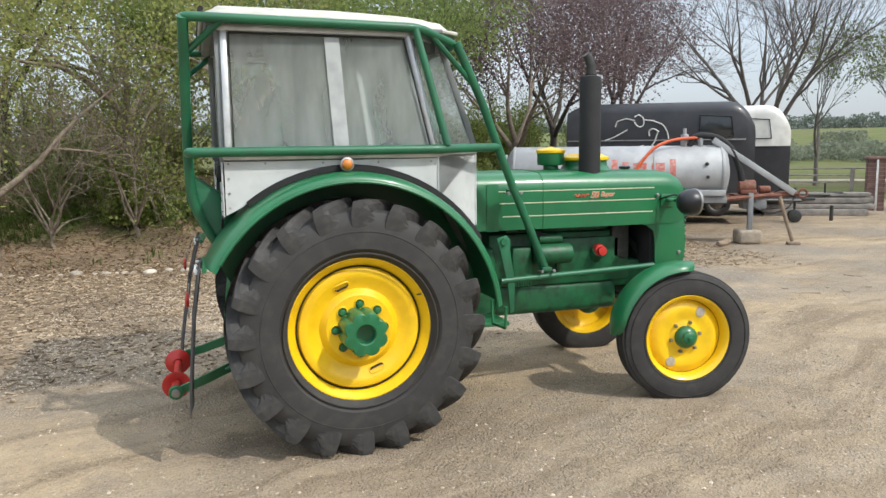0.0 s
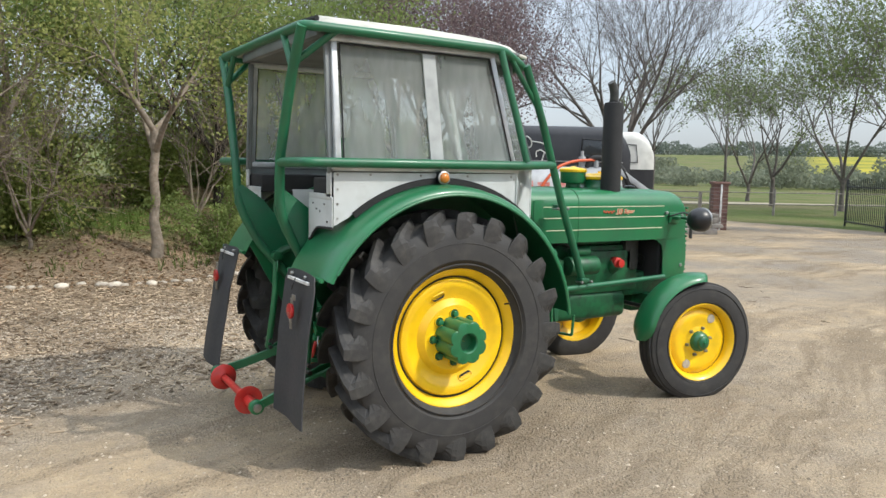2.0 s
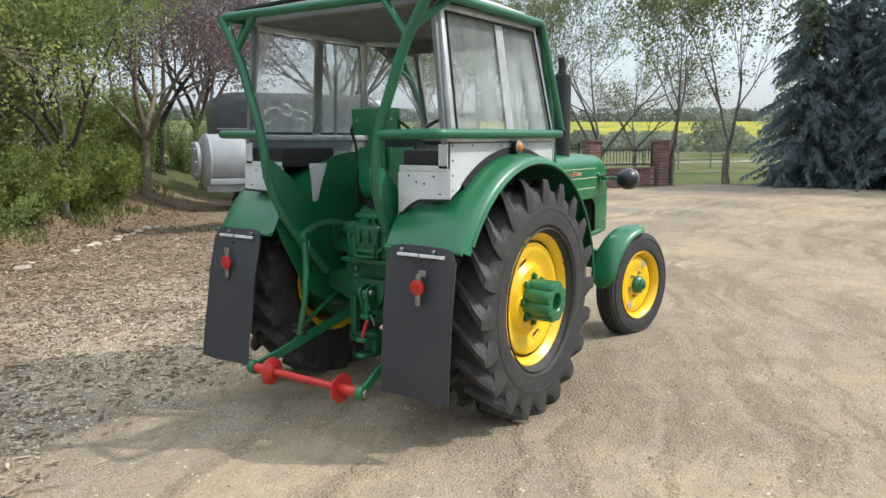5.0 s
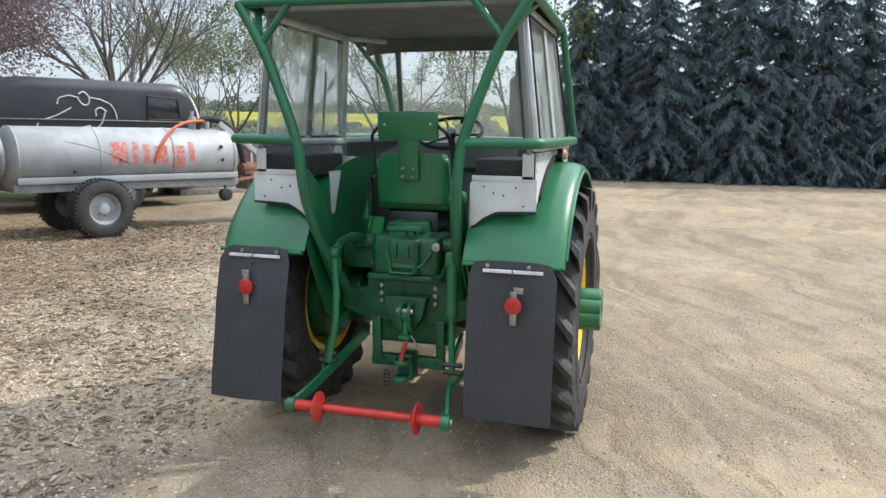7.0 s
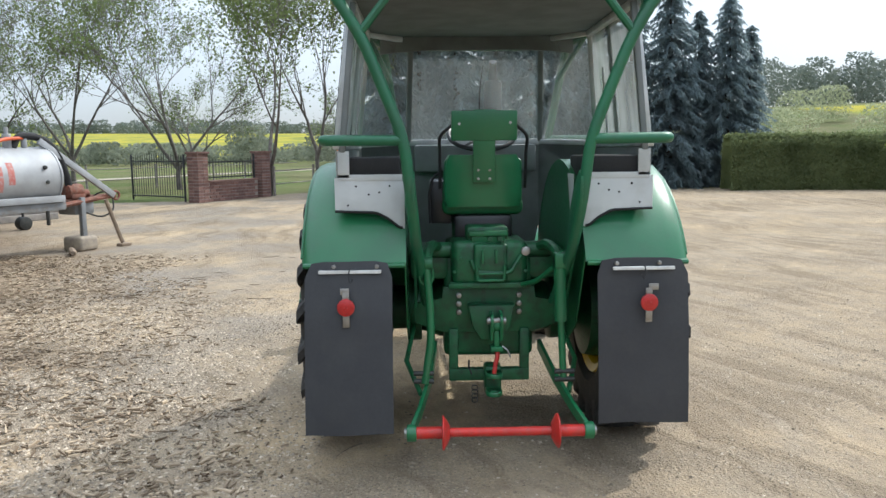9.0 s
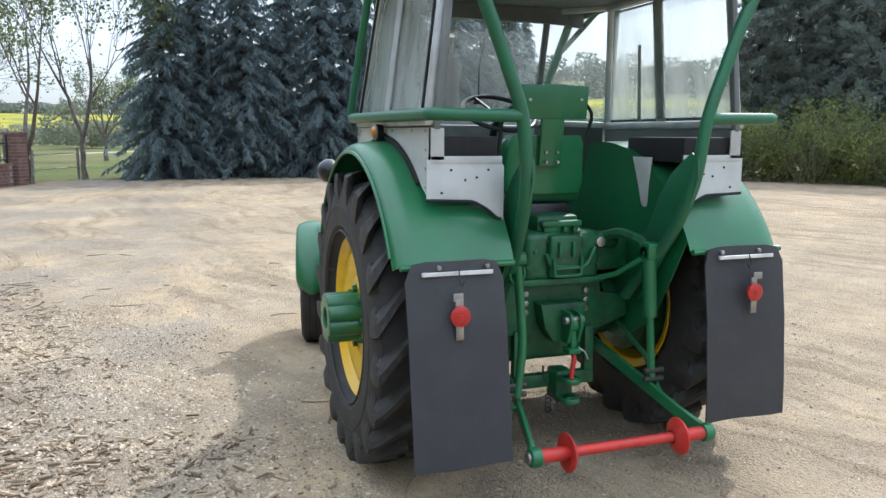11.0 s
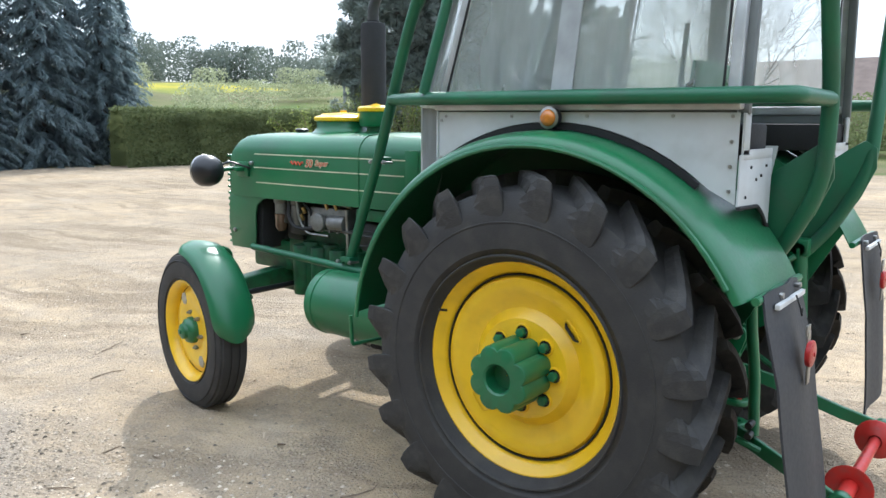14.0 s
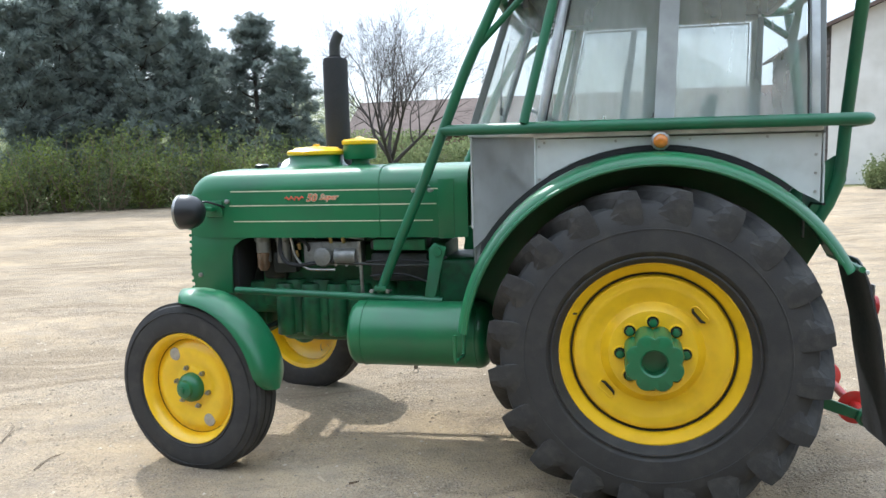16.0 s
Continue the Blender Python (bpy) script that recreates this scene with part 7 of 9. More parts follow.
# purple plums
broad_tree(31, (6.7, 12.5), 6.0, 0.115, 1.55, 4, LEAF_PURPLE, 25287, 0.058, BARK, "plum tree with small purple leaves", spread=0.55, up=0.25, bush=0.14, group="purple plum trees")
broad_tree(32, (9.0, 15.2), 7.4, 0.12, 1.6, 4, LEAF_PURPLE, 20825, 0.065, BARK_DARK, "tall plum tree with small purple leaves", spread=0.55, up=0.3, bush=0.16, group="purple plum trees")
broad_tree(33, (5.6, 16.4), 7.6, 0.12, 1.6, 4, LEAF_PURPLE, 15750, 0.065, BARK_DARK, "tall plum tree with small purple leaves", spread=0.55, up=0.3, bush=0.16, group="purple plum trees")
broad_tree(34, (11.6, 17.0), 7.0, 0.12, 1.6, 4, LEAF_PURPLE, 13475, 0.065, BARK_DARK, "thin plum tree with small purple leaves", spread=0.5, up=0.3, bush=0.16, group="purple plum trees")
# shrubs and undergrowth on the bank
for _i, (_x, _y, _r, _h) in enumerate(((0.95, 7.95, 0.7, 1.35), (-1.8, 8.6, 0.9, 1.1), (-4.8, 8.0, 0.9, 1.2), (-6.8, 9.9, 1.1, 1.6), (2.2, 9.3, 0.8, 1.4), (3.9, 10.6, 0.9, 1.5), (-3.0, 9.6, 1.0, 1.7),
                                       (5.2, 11.6, 0.8, 1.0), (0.3, 9.6, 0.9, 1.5), (1.9, 11.8, 1.0, 2.0), (-1.2, 11.8, 1.1, 2.2), (7.7, 14.3, 1.2, 1.8), (10.5, 16.2, 1.2, 1.8), (-8.6, 9.4, 1.2, 1.7),
                                       (6.0, 14.0, 1.2, 2.2), (3.4, 12.4, 1.2, 2.2), (-5.6, 11.6, 1.2, 2.2), (-11.5, 10.2, 1.3, 1.8),
                                       (-3.6, 11.2, 1.3, 2.4), (0.4, 12.6, 1.4, 2.6), (2.6, 14.4, 1.5, 2.8), (5.0, 15.6, 1.5, 2.8), (-2.4, 13.8, 1.5, 2.8), (-7.8, 12.6, 1.5, 2.6), (8.6, 17.4, 1.5, 2.6), (-10.6, 13.0, 1.6, 2.8))):
    shrub(100 + _i, (_x, _y), _r, _h, LEAF_SHRUB if _i % 3 else LEAF_GREEN, int(3600 + 4200 * _r), 0.047 + 0.010 * (_i % 3), "loose green shrub on the leaf-strewn bank" if _i % 2 else "arching shrub with small green leaves", group="shrubs on the bank")
# large bare tree behind the trailers, young trees along the fence
broad_tree(41, (16.2, 15.0), 9.5, 0.145, 1.9, 6, None, 0, 0.05, BARK_GREY, "large bare spreading tree beyond the trailers", spread=0.55, up=0.25, depth=4, kids=(3, 5), wander=0.22)
broad_tree(42, (13.4, 18.6), 8.5, 0.115, 1.9, 5, None, 0, 0.05, BARK_GREY, "bare tree with many thin twigs", spread=0.5, up=0.3, depth=4, kids=(3, 4), wander=0.22)
for _i, (_x, _y, _h, _n, _st) in enumerate(((22.7, 5.75, 8.6, 1500, 2), (25.0, 4.4, 7.6, 1100, 2), (28.0, 10.6, 9.4, 2600, 4), (31.2, 16.4, 10.0, 1900, 4), (27.4, 19.8, 7.4, 700, 2), (32.0, 20.6, 7.6, 900, 3), (36.5, 25.5, 8.6, 900, 3),
                                           (24.5, 21.5, 6.6, 350, 2), (40.0, 13.5, 6.0, 800, 3), (44.0, 5.0, 5.0, 800, 4))):
    broad_tree(60 + _i, (_x, _y), _h, 0.095 if _st < 3 else 0.12, 1.0 + 0.5 * (_i % 2), _st, LEAF_YOUNG, int(_n * 3.2), 0.118, BARK_GREY, "slender young tree with sparse fresh leaves", spread=0.46 if _st < 3 else 0.56, up=0.22, depth=4, kids=(2, 4), bush=0.03, group="young trees by the fence", wander=0.17, twig=0.006)
# spruces
_protos = [spruce_proto(71, 8.6), spruce_proto(72, 9.6), spruce_proto(73, 7.9)]
_sp = [(25.0, 1.8, 0, 0.98), (25.6, 0.5, 1, 0.96), (25.1, -0.9, 2, 1.08), (25.7, -2.4, 1, 0.93), (25.2, -3.7, 0, 1.02), (25.8, -5.05, 2, 1.1), (25.3, -6.5, 0, 0.97), (25.8, -7.7, 1, 0.86), (25.4, -9.1, 2, 0.94), (26.0, -10.4, 0, 0.80), (25.8, -11.5, 2, 0.86), (26.4, -12.6, 1, 0.68)]
for _i, (_x, _y, _k, _s) in enumerate(_sp):
    _m = Matrix.Translation((_x, _y, ground_z(_x, _y))) @ Matrix.Rotation(_i * 1.7, 4, "Z") @ Matrix.Scale(_s, 4)
    if _i < 3:
        _protos[_k].matrix_basis = _m
    else:
        copy_thing(_protos[_k], _m)
# pines
_pp = [pine_proto(81, 8.2), pine_proto(82, 7.2)]
for _i, (_x, _y, _k, _s) in enumerate(((20.1, -21.1, 0, 1.02), (20.8, -19.8, 1, 0.97), (19.5, -22.8, 0, 1.1), (17.5, -22.4, 0, 1.0), (16.8, -24.0, 1, 1.0), (14.2, -24.9, 1, 1.0), (12.5, -24.6, 1, 0.8), (21.9, -24.8, 0, 1.12), (16.4, -26.0, 1, 0.85))):
    _m = Matrix.Translation((_x, _y, ground_z(_x, _y))) @ Matrix.Rotation(_i * 2.1, 4, "Z") @ Matrix.Scale(_s, 4)
    if _i < 2:
        _pp[_k].matrix_basis = _m
    else:
        copy_thing(_pp[_k], _m)
broad_tree(91, (9.83, -29.18), 8.2, 0.16, 1.4, 6, None, 0, 0.05, BARK_DARK, "round bare tree before the long barn", spread=0.62, up=0.15, depth=4, kids=(3, 5), wander=0.25)
for _i, (_x, _y, _r, _h) in enumerate(((19.9, -16.6, 1.5, 2.0), (18.7, -17.1, 1.6, 2.3), (18.0, -18.3, 1.6, 2.5), (16.7, -18.7, 1.7, 2.6), (15.9, -19.8, 1.7, 2.4), (14.6, -20.1, 1.7, 2.6), (13.7, -21.2, 1.6, 2.4), (12.4, -21.3, 1.6, 2.3), (11.4, -22.3, 1.5, 2.0), (10.4, -23.3, 1.3, 1.4), (9.0, -25.4, 1.2, 1.1), (5.4, -26.5, 1.2, 1.0), (-4.0, -27.5, 1.2, 0.9), (-9.0, -25.4, 1.1, 0.8))):
    shrub(140 + _i, (_x, _y), _r, _h, LEAF_HEDGE if _i % 2 else LEAF_SHRUB, 4200, 0.09, "dense dark shrub at the edge of the yard", group="shrubs at the yard's edge")


# clipped hedge
def hedge():
    rng = random.Random(5)
    V, F = [], []
    a, b = Vector((23.4, -10.6, 0)), Vector((22.4, -20.4, 0))
    d = (b - a)
    ln = d.length
    d.normalize()
    nrm = Vector((-d.y, d.x, 0))
    ob = thing("hedge", "long clipped green hedge at the edge of the yard", "hedge")
    bm = B()
    rows = []
    n = 24
    for i in range(n + 1):
        p = a + d * ln * i / n
        row = []
        for o, z in ((-0.62, -0.05), (-0.66, 0.7), (-0.60, 1.45), (-0.40, 1.86), (0.0, 1.93), (0.40, 1.86), (0.60, 1.45), (0.66, 0.7), (0.62, -0.05)):
            row.append(p + nrm * (o + rng.gauss(0, 0.03)) + Vector((0, 0, z + rng.gauss(0, 0.03) * (z > 0.1))))
        rows.append(row)
    skin(bm, rows)
    part("hedge_core", bm, LEAF_HEDGE, ob)
    for k in range(26000):
        f = rng.random()
        side = rng.random()
        if side < 0.5:
            o, z = -0.66, rng.random() * 1.8
        elif side < 0.8:
            o, z = (rng.random() * 1.2 - 0.6), 1.92
        else:
            o, z = 0.66, rng.random() * 1.8
        p = a + d * ln * f + nrm * (o + rng.gauss(0, 0.05)) + Vector((0, 0, max(0.02, z + rng.gauss(0, 0.05))))
        add_leaf(V, F, p, rng, 0.10)
    c = new("foliage", raw_mesh("foliage", V, F, LEAF_HEDGE))
    c.parent = ob


hedge()


# far woods: one belt of crowns on the ridge and one of pines on the right
def far_wood(name, label, mat, seed, spots, w, h, per, leaf):
    rng = random.Random(seed)
    V, F = [], []
    for x, y in spots:
        z = ground_z(x, y)
        hh = h * (0.7 + 0.5 * rng.random())
        for k in range(per):
            u = rng.random()
            r = w * math.sqrt(rng.random()) * (1 - abs(u - 0.45) ** 1.6)
            a = rng.random() * 6.28
            add_leaf(V, F, Vector((x + r * math.cos(a), y + r * math.sin(a), z + 0.1 * hh + 0.9 * hh * u)), rng, leaf * (0.6 + 0.8 * rng.random()))
    return tagged(new(name, raw_mesh(name, V, F, mat)), label, "woods", kind="stuff")


def polar(az, r):
    return r * math.cos(radians(az)), r * math.sin(radians(az))


_r = random.Random(9)
far_wood("far_wood", "distant line of woods on the low ridge", LEAF_FAR_PINE, 1, [polar(-16 + 110 * i / 240 + _r.gauss(0, 0.2), 470 + _r.random() * 60) for i in range(240)], 7.0, 8.5, 260, 1.5)
far_wood("pine_wood", "haze-paled distant wood beyond the hedge", LEAF_FAR_PINE, 2, [polar(-24 - 34 * i / 70 + _r.gauss(0, 0.3), 150 + _r.random() * 30) for i in range(70)], 3.2, 8.6, 700, 0.55)
far_wood("wayside_trees", "pale budding trees on the slope beyond the hedge", LEAF_BUDDING, 3, [polar(-24 - 32 * i / 12 + _r.gauss(0, 0.9), 62 + _r.random() * 34) for i in range(11)], 2.3, 4.2, 1500, 0.22)
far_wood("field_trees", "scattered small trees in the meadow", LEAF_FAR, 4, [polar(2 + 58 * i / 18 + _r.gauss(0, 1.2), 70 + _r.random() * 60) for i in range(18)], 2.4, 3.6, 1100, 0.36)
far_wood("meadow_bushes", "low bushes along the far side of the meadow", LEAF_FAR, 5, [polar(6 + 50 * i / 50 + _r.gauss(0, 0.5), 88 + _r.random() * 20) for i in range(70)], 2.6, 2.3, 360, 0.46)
far_wood("slope_scrub", "olive scrub on the slope beyond the parked car", LEAF_HEDGE, 8, [polar(-57 - 42 * i / 60 + _r.gauss(0, 0.4), 36 + _r.random() * 9) for i in range(60)], 2.0, 2.6, 900, 0.16)
far_wood("slope_trees", "budding trees along the top of the slope", LEAF_BUDDING, 9, [polar(-54 - 30 * i / 26 + _r.gauss(0, 0.5), 74 + _r.random() * 20) for i in range(26)], 3.2, 4.8, 1300, 0.26)
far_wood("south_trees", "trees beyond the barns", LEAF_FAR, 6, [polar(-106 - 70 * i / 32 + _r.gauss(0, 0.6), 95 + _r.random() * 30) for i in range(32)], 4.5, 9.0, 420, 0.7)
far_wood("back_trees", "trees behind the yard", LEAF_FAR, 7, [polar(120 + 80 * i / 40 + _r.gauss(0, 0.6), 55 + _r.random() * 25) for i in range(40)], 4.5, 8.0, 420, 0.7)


# ---- litter on the ground ----
CHIP = leaf_material("weathered wood chips", (0.115, 0.080, 0.052), (0.50, 0.395, 0.275), 0.0)
GRIT = leaf_material("coarse grit", (0.10, 0.082, 0.062), (0.62, 0.52, 0.40), 0.0)
PEBBLE = leaf_material("yard pebbles", (0.16, 0.13, 0.095), (0.58, 0.485, 0.37), 0.0)
EDGE_STONE = material("pale rough field stone", (0.52, 0.47, 0.39), 0.9, col2=(0.36, 0.31, 0.25), scale=9, bump=0.6, bscale=40, dirt=(0.20, 0.15, 0.10), dirt_amount=0.5, obj_random=0.25)


def scatter(name, label, category, mat, seed, count, box_xy, inside, add):
    """Many small loose pieces on the ground, where inside(x, y) allows them."""
    rng = random.Random(seed)
    V, F = [], []
    (x0, x1), (y0, y1) = box_xy
    for k in range(count):
        x, y = rng.uniform(x0, x1), rng.uniform(y0, y1)
        if rng.random() < inside(x, y):
            add(V, F, Vector((x, y, ground_z(x, y))), rng)
    return tagged(new(name, raw_mesh(name, V, F, mat)), label, category, kind="stuff")


def add_chip(V, F, p, rng):
    """A flat splinter of wood, thicker at one end and lying askew."""
    a = rng.random() * 6.28
    ln, w, h = 0.018 + 0.075 * rng.random() ** 2, 0.007 + 0.017 * rng.random(), 0.004 + 0.008 * rng.random()
    d = Vector((math.cos(a), math.sin(a), rng.gauss(0, 0.12)))
    s = Vector((-math.sin(a), math.cos(a), rng.gauss(0, 0.15)))
    c = p + Vector((0, 0, h * 0.6 + abs(d.z) * ln * 0.5))
    b = len(V)
    for u, v, z in ((-1, -1, 0), (1, -0.5, 0), (1, 0.5, 0), (-1, 1, 0), (-1, -0.8, 1), (1, -0.3, 0.7), (1, 0.3, 0.7), (-1, 0.8, 1)):
        q = c + d * (u * ln * 0.5) + s * (v * w * 0.5) + Vector((0, 0, z * h))
        V.append((q.x, q.y, q.z))
    F += [(b + 4, b + 5, b + 6, b + 7), (b, b + 1, b + 5, b + 4), (b + 2, b + 3, b + 7, b + 6)]


def add_pebble(V, F, p, rng):
    r = 0.0035 + 0.009 * rng.random() ** 2
    b = len(V)
    a0 = rng.random() * 6.28
    for k in range(5):
        a = a0 + k * 1.2566
        q = p + Vector((math.cos(a), math.sin(a), 0)) * r * (0.7 + 0.6 * rng.random())
        V.append((q.x, q.y, q.z + r * 0.1))
    V.append((p.x + rng.gauss(0, r * 0.2), p.y + rng.gauss(0, r * 0.2), p.z + r * (0.6 + 0.3 * rng.random())))
    for k in range(5):
        F.append((b + k, b + (k + 1) % 5, b + 5))


def add_dead_leaf(V, F, p, rng):
    a = rng.random() * 6.28
    ln, w = 0.03 + 0.04 * rng.random(), 0.012 + 0.015 * rng.random()
    d, s = Vector((math.cos(a), math.sin(a), 0)), Vector((-math.sin(a), math.cos(a), 0))
    b = len(V)
    for u, v, z in ((-0.5, 0, 0.002), (0, -0.5, 0.006 + 0.015 * rng.random()), (0.5, 0, 0.004 + 0.02 * rng.random()), (0, 0.5, 0.006 + 0.02 * rng.random()), (0, 0, 0.002)):
        q = p + d * u * ln + s * v * 2 * w + Vector((0, 0, z + 0.003))
        V.append((q.x, q.y, q.z))
    F += [(b, b + 1, b + 4), (b + 1, b + 2, b + 4), (b + 2, b + 3, b + 4), (b + 3, b, b + 4)]


def add_twig(V, F, p, rng):
    a = rng.random() * 6.28
    ln = 0.06 + 0.28 * rng.random() ** 2
    pts = [p + Vector((0, 0, 0.006))]
    for k in range(3):
        a += rng.gauss(0, 0.25)
        pts.append(pts[-1] + Vector((math.cos(a), math.sin(a), rng.gauss(0, 0.03))) * ln / 3)
    add_limb(V, F, pts, [0.004, 0.004, 0.003, 0.0015], 4)


def add_blade(V, F, p, rng):
    for k in range(5):
        a = rng.random() * 6.28
        h = 0.06 + 0.12 * rng.random()
        d = Vector((math.cos(a), math.sin(a), 0))
        s = Vector((-math.sin(a), math.cos(a), 0)) * 0.004
        q = p + d * 0.02 * rng.random()
        m, t = q + d * h * 0.25 + Vector((0, 0, h * 0.7)), q + d * h * (0.5 + 0.4 * rng.random()) + Vector((0, 0, h))
        b = len(V)
        for c in (q - s, q + s, m + s * 0.8, m - s * 0.8, t):
            V.append((c.x, c.y, c.z))
        F += [(b, b + 1, b + 2, b + 3), (b + 3, b + 2, b + 4)]


def chip_zone(x, y):
    """How thickly wood chips lie: towards the bank, thinning out over the yard."""
    d = y - 0.42 * x - 2.5 + 1.6 * noise.noise((x * 0.8, y * 0.8, 2.0))
    k = min(1.0, max(0.0, (d + 1.6) / 2.4))
    return k * (0.35 + 0.65 * min(1.0, max(0.0, 0.6 + noise.noise((x * 1.9, y * 1.9, 9.0))))) if y < bank_y(x) + 0.6 else 0.15


def bank_zone(x, y):
    d = y - bank_y(x)
    return 0.06 if d < -0.6 else (0.4 if d < 0 else max(0.15, 1.0 - 0.14 * d))


def grass_zone(x, y):
    d = y - bank_y(x)
    g = noise.noise((x * 0.7, y * 0.7, 4.0))
    return 0.0 if d < 0.5 else min(1.0, max(0.0, 0.25 + 1.5 * g)) * min(1.0, d / 1.5)


scatter("wood_chips", "pale and brown wood chips strewn by the bank", "wood chips", CHIP, 301, 84000, ((-9.0, 7.5), (0.4, 9.0)), chip_zone, add_chip)
scatter("pebbles", "small pale pebbles on the gravel yard", "gravel", PEBBLE, 302, 36000, ((-6.0, 6.5), (-6.5, 7.0)), lambda x, y: 0.35 + 0.65 * max(0.0, noise.noise((x * 0.9, y * 0.9, 1.0)) + 0.4), add_pebble)
scatter("grit", "coarse pale grit on the gravel yard", "gravel", GRIT, 306, 64000, ((-2.2, 3.8), (0.9, 4.6)), lambda x, y: 0.95 * min(1.0, max(0.0, (y - 0.25 * x - 0.6) / 1.2)) * (0.4 + 0.6 * max(0.0, 0.7 + noise.noise((x * 1.1, y * 1.1, 6.0)))), add_pebble)
scatter("dead_leaves", "brown dead leaves on the bank", "leaf litter", DEAD_LEAF, 303, 26000, ((-10.0, 7.0), (4.5, 13.0)), bank_zone, add_dead_leaf)
scatter("twigs", "dry twigs on the ground by the bank", "twigs", TWIG, 304, 2600, ((-9.0, 7.0), (0.5, 12.0)), lambda x, y: 0.12 + 0.5 * chip_zone(x, y), add_twig)
scatter("bank_grass", "tufts of grass on the bank", "grass", GRASS, 305, 30000, ((-10.0, 9.0), (6.0, 14.0)), grass_zone, add_blade)


def edge_stones():
    """A loose row of pale stones along the foot of the bank."""
    rng = random.Random(17)
    shapes = []
    for k in range(5):
        bm = B()
        bmesh.ops.create_icosphere(bm, subdivisions=2, radius=1.0)
        for v in bm.verts:
            v.co *= 1 + 0.16 * noise.noise(v.co * 1.6 + Vector((k * 7, 0, 0))) + 0.06 * noise.noise(v.co * 4 + Vector((k * 3, 0, 0)))
            v.co.z *= 0.55
        me = bpy.data.meshes.new("edge_stone")
        bm.to_mesh(me)
        bm.free()
        me.polygons.foreach_set("use_smooth", [True] * len(me.polygons))
        me.materials.append(EDGE_STONE)
        shapes.append(me)
    x = -8.5
    while x < 4.6:
        r = 0.03 + 0.06 * rng.random() ** 2
        y = bank_y(x) - 0.12 + rng.gauss(0, 0.07)
        ob = tagged(new("edge_stone", shapes[rng.randrange(5)]), "pale rough stone at the foot of the bank", "stone", "stones along the bank")
        ob.matrix_basis = Matrix.Translation((x, y, ground_z(x, y) + r * 0.15)) @ Matrix.Rotation(rng.random() * 6.28, 4, "Z") @ Matrix.Diagonal((r * (1 + 0.5 * rng.random()), r, r, 1))
        x += 0.09 + 0.16 * rng.random()


edge_stones()

# ---- slurry tanker ----
ZINC = material("weathered galvanised steel", (0.37, 0.38, 0.39), 0.62, metal=0.25, col2=(0.29, 0.30, 0.31), scale=3.0, bump=0.1, bscale=40, dirt=(0.26, 0.26, 0.25), dirt_amount=0.5)
GREY_FRAME = material("grey painted frame", (0.22, 0.23, 0.235), 0.6, scale=5, bump=0.2, bscale=50, dirt=(0.15, 0.11, 0.08), dirt_amount=0.5)
RUST = material("rusty red steel", (0.20, 0.065, 0.038), 0.8, col2=(0.12, 0.055, 0.038), scale=9, bump=0.4, bscale=60, dirt=(0.25, 0.18, 0.13), dirt_amount=0.5)
FADED_RED = material("faded red block paint", (0.42, 0.09, 0.07), 0.7, col2=(0.45, 0.20, 0.17), scale=10, bump=0.0, dirt=(0.45, 0.40, 0.38), dirt_amount=0.7)
ORANGE = material("orange hose", (0.62, 0.10, 0.025), 0.5, scale=6, bump=0.05)
WOOD_BLOCK = material("weathered wood", (0.27, 0.20, 0.135), 0.9, col2=(0.17, 0.13, 0.095), scale=10, bump=0.5, bscale=50)
WOOD_GREY = material("grey weathered planks", (0.26, 0.235, 0.205), 0.9, col2=(0.17, 0.155, 0.14), scale=6, bump=0.5, bscale=50, obj_random=0.2)
CAR_BLACK = material("dull black trailer paint", (0.012, 0.013, 0.017), 0.42, col2=(0.020, 0.020, 0.024), scale=2, bump=0.03, coat=0.2, dirt=(0.06, 0.06, 0.06), dirt_amount=0.15)
CAR_WHITE = material("white trailer shell", (0.66, 0.66, 0.62), 0.4, scale=3, bump=0.03, coat=0.2, dirt=(0.4, 0.4, 0.36), dirt_amount=0.3)
LOGO = material("pale drawn emblem", (0.62, 0.63, 0.60), 0.5, scale=6, bump=0.0)
DARK_GLASS = material("dark window glass", (0.020, 0.024, 0.028), 0.08, scale=3, bump=0.0, coat=0.5)
CONCRETE = material("concrete block", (0.34, 0.29, 0.22), 0.9, col2=(0.24, 0.20, 0.16), scale=10, bump=0.4, bscale=50)
SILVER_CAR = material("silver car paint", (0.27, 0.285, 0.31), 0.34, metal=0.4, scale=4, bump=0.0, coat=0.6)


